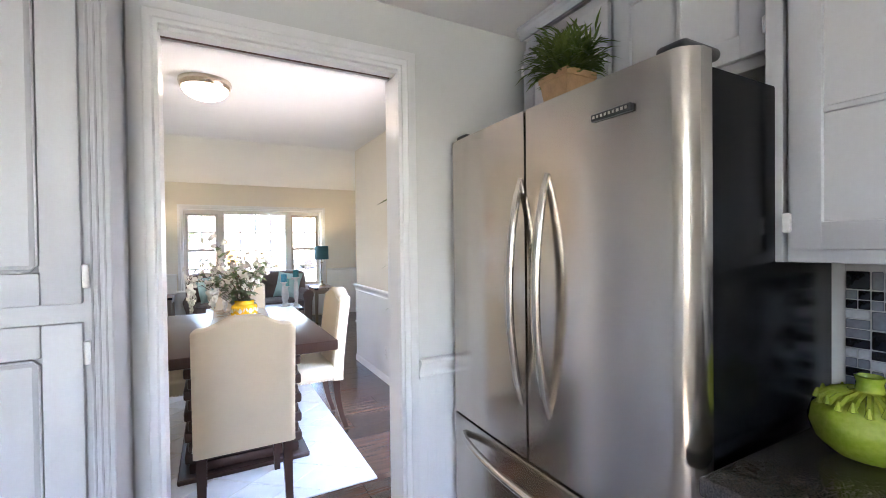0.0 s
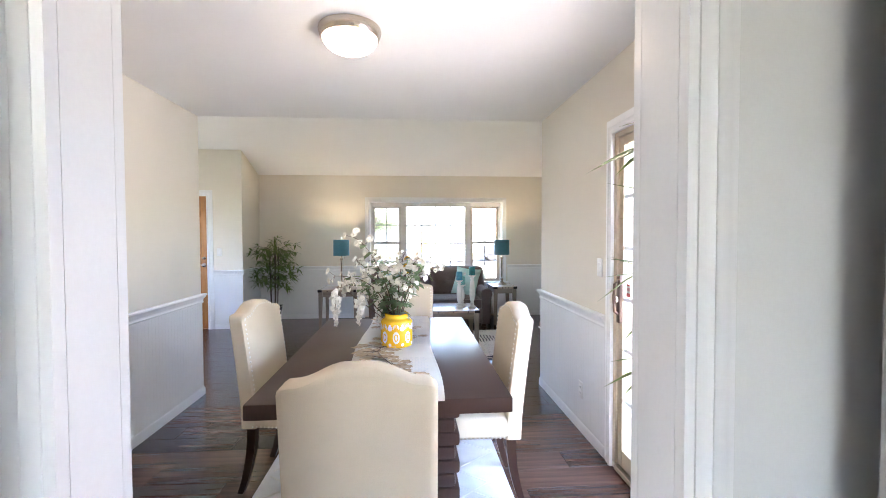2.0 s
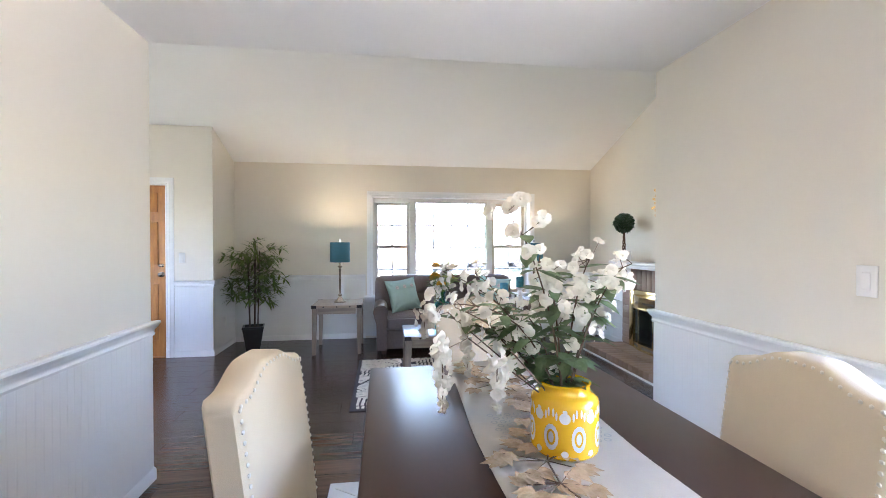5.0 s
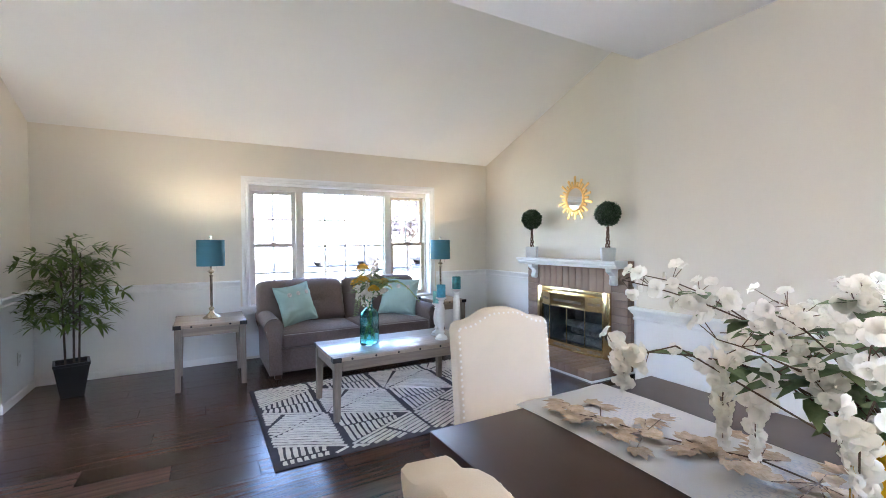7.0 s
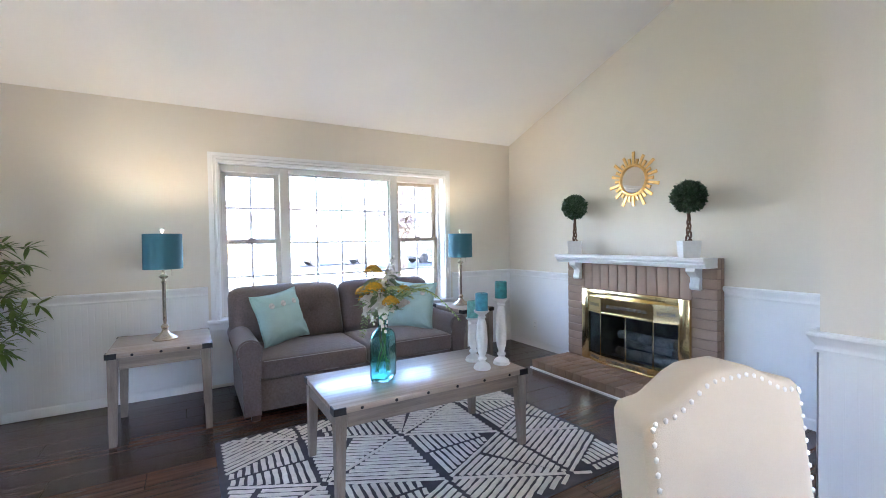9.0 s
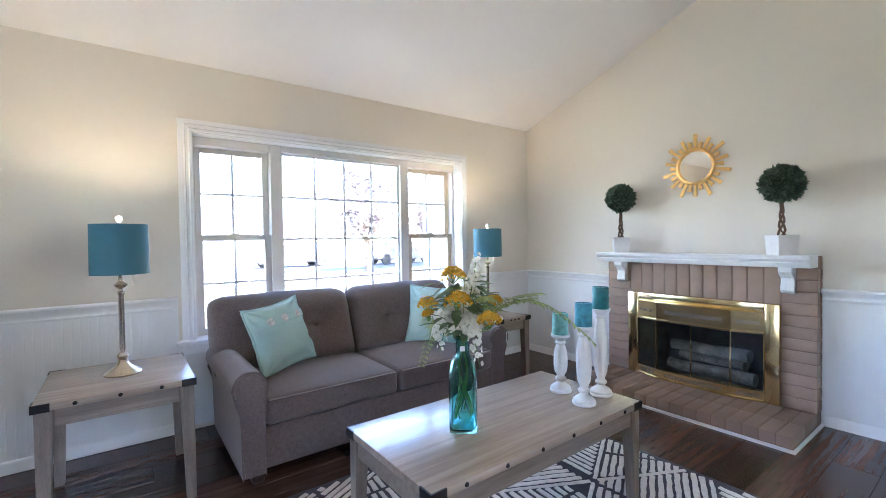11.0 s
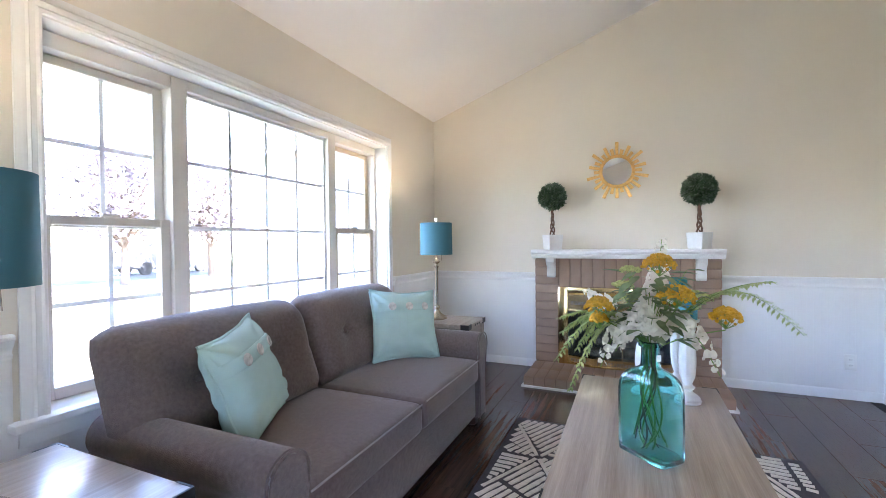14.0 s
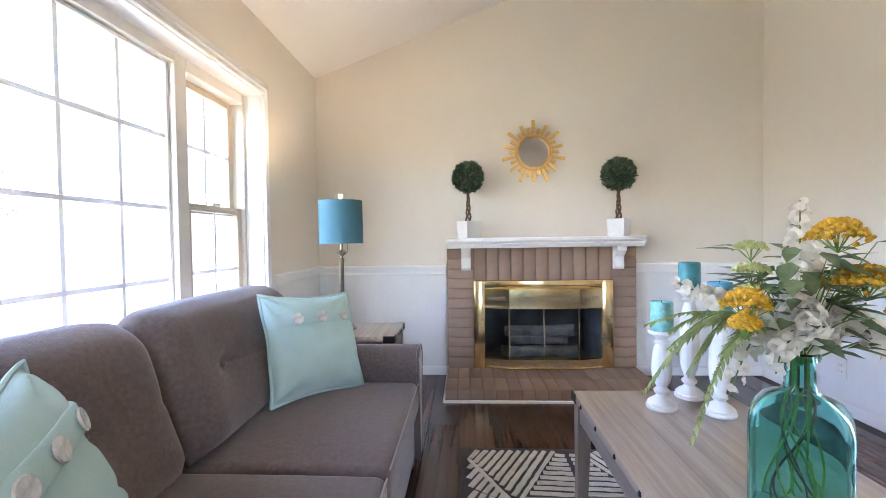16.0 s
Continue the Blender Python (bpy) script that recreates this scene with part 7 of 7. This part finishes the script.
tree(pose(9.1, 24.0, -0.25), 5.0, 2.4, LEAFP, "purple-leaved plum tree on the front lawn", 120)
tree(pose(13.2, 24.6, -0.25, 0, 0, 80), 5.2, 2.5, LEAFP, "second purple-leaved plum tree beside the street", 120)
tree(pose(-15.5, 39.5, -0.25), 6.5, 2.6, LEAFG, "green street tree across the road", 90)
tree(pose(-3.0, 41.5, -0.25, 0, 0, 40), 6.0, 3.0, LEAFG, "tall green street tree across the road", 90)
tree(pose(9.5, 4.0, -0.25, 0, 0, 40), 5.5, 2.2, LEAFG, "green tree behind the fence", 60)

# ---- parked car ----
CARPAINT = material("dark grey car paint", (0.09, 0.09, 0.10), 0.35, coat=0.1, spec=0.2, vary=0.1, bump=0.0)
TYRE = material("tyre rubber", (0.015, 0.015, 0.015), 0.8)
RIM = material("alloy rim", (0.5, 0.5, 0.52), 0.3, 0.9)
CARGLASS = material("grey reflecting glass", (0.16, 0.17, 0.18), 0.08)


def parked_car(m, label):
    c = thing("parked_car", label, "car", m)
    bm = prism(bmesh.new(), [(-2.3, 0.35), (-2.35, 0.75), (-2.2, 0.95), (-1.0, 1.02), (-0.35, 1.5), (1.2, 1.55), (1.95, 1.05), (2.3, 0.98), (2.35, 0.4), (1.9, 0.28), (-1.9, 0.28)], "y", -0.88, 0.88)
    bmesh.ops.bevel(bm, geom=list(bm.edges), offset=0.08, segments=3, affect="EDGES")
    part("body", bm, CARPAINT, c)
    for s in (-1, 1):
        part("side_window", prism(bmesh.new(), [(-0.85, 1.04), (-0.3, 1.43), (1.12, 1.46), (1.65, 1.06)], "y", s * 0.883 - 0.006, s * 0.883 + 0.006), CARGLASS, c, smooth=False)
        part("headlight", boxed(-2.36, -2.28, s * 0.62 - 0.17, s * 0.62 + 0.17, 0.68, 0.82, 0.03, 2), PLATE, c)
        for x in (-1.45, 1.45):
            w = part("wheel", lathe(bmesh.new(), [(0.0, -0.1), (0.2, -0.1), (0.2, -0.06), (0.0, -0.06)], 20), RIM, c, at=pose(x, s * 0.8, 0.33, 90 * s))
            part("tyre", lathe(bmesh.new(), [(0.2, -0.11), (0.31, -0.11), (0.335, -0.06), (0.335, 0.06), (0.31, 0.11), (0.2, 0.11)], 28), TYRE, w)
    return c


parked_car(pose(7.6, 30.8, -0.24), "dark grey car parked along the street")
parked_car(pose(14.0, 29.2, -0.24, 0, 0, 180), "dark car parked across the street")

# ---- house across the street, and the wing beside the window ----
SIDING = material("pale grey siding", (0.55, 0.56, 0.57), 0.7, vary=0.06, scale=2, fine=60, bump=0.2, stretch=(1, 1, 8))
SHINGLE = material("grey shingle roof", (0.16, 0.15, 0.15), 0.9, vary=0.25, scale=6, bump=0.6, depth=0.02)
hs = thing("house", "single-storey pale house across the street", "house", pose(0, 44, -0.25))
part("wall", boxed(-9, 9, 0, 7, 0, 2.9), SIDING, hs, smooth=False)
part("roof", prism(bmesh.new(), [(-0.7, 2.8), (3.5, 5.0), (7.7, 2.8), (7.7, 2.95), (3.5, 5.2), (-0.7, 2.95)], "x", -9.6, 9.6), SHINGLE, hs, smooth=False)
for x in (-6.5, -2.0, 5.5):
    w = part("window", boxed(x - 0.9, x + 0.9, -0.05, 0.05, 0.9, 2.2, 0.02), WHITE, hs)
    part("pane", boxed(x - 0.8, x + 0.8, -0.07, -0.05, 1.0, 2.1), CARGLASS, w, smooth=False)
part("door", boxed(1.6, 2.55, -0.05, 0.05, 0, 2.1, 0.02), DOORWOOD, hs)
wg = thing("house_wing", "pale grey wing of the house with a roof overhang", "house", pose(0, 0, 0))
part("wall", boxed(3.95, 4.1, WW + 0.25, 11.6, -0.25, 2.6), SIDING, wg, smooth=False)
part("roof", prism(bmesh.new(), [(3.45, 2.42), (3.45, 2.56), (6.5, 3.9), (6.5, 3.76)], "y", WW + 0.25, 12.0), SHINGLE, wg, smooth=False)
part("fascia", boxed(3.42, 3.449, WW + 0.25, 12.0, 2.38, 2.58), WHITE, wg, smooth=False)

# ---- floor planks, laid along x ----
tagged(floor := new("floor"), "dark walnut laminate plank floor", "floor", kind="structure")
PW, PL = 0.19, 1.22


def plank(length):
    bm = boxed(-length / 2, length / 2, -PW / 2 + 0.0008, PW / 2 - 0.0008, -0.012, 0.0, 0.0015)
    return mesh_of("plank", bm, PLANK, False)


full = plank(PL - 0.0016)
cut = {}
row = 0
y = DS - 0.06 + PW / 2
while y < WW + 0.02:
    lo, hi = (DL - 0.02, DR + 0.02) if y < EDGE else (WEST, FP)
    x = lo - (0.37 * row * PL) % PL
    while x < hi - 0.02:
        a, b = max(x, lo), min(x + PL, hi)
        if b - a > 0.03:
            key = round(b - a, 2)
            if abs(b - a - PL) < 0.001:
                me = full
            else:
                me = cut.setdefault(key, None) or plank(key - 0.0016)
                cut[key] = me
            part("plank", me, PLANK, floor, at=pose((a + b) / 2, y, 0))
        x += PL
    row += 1
    y += PW
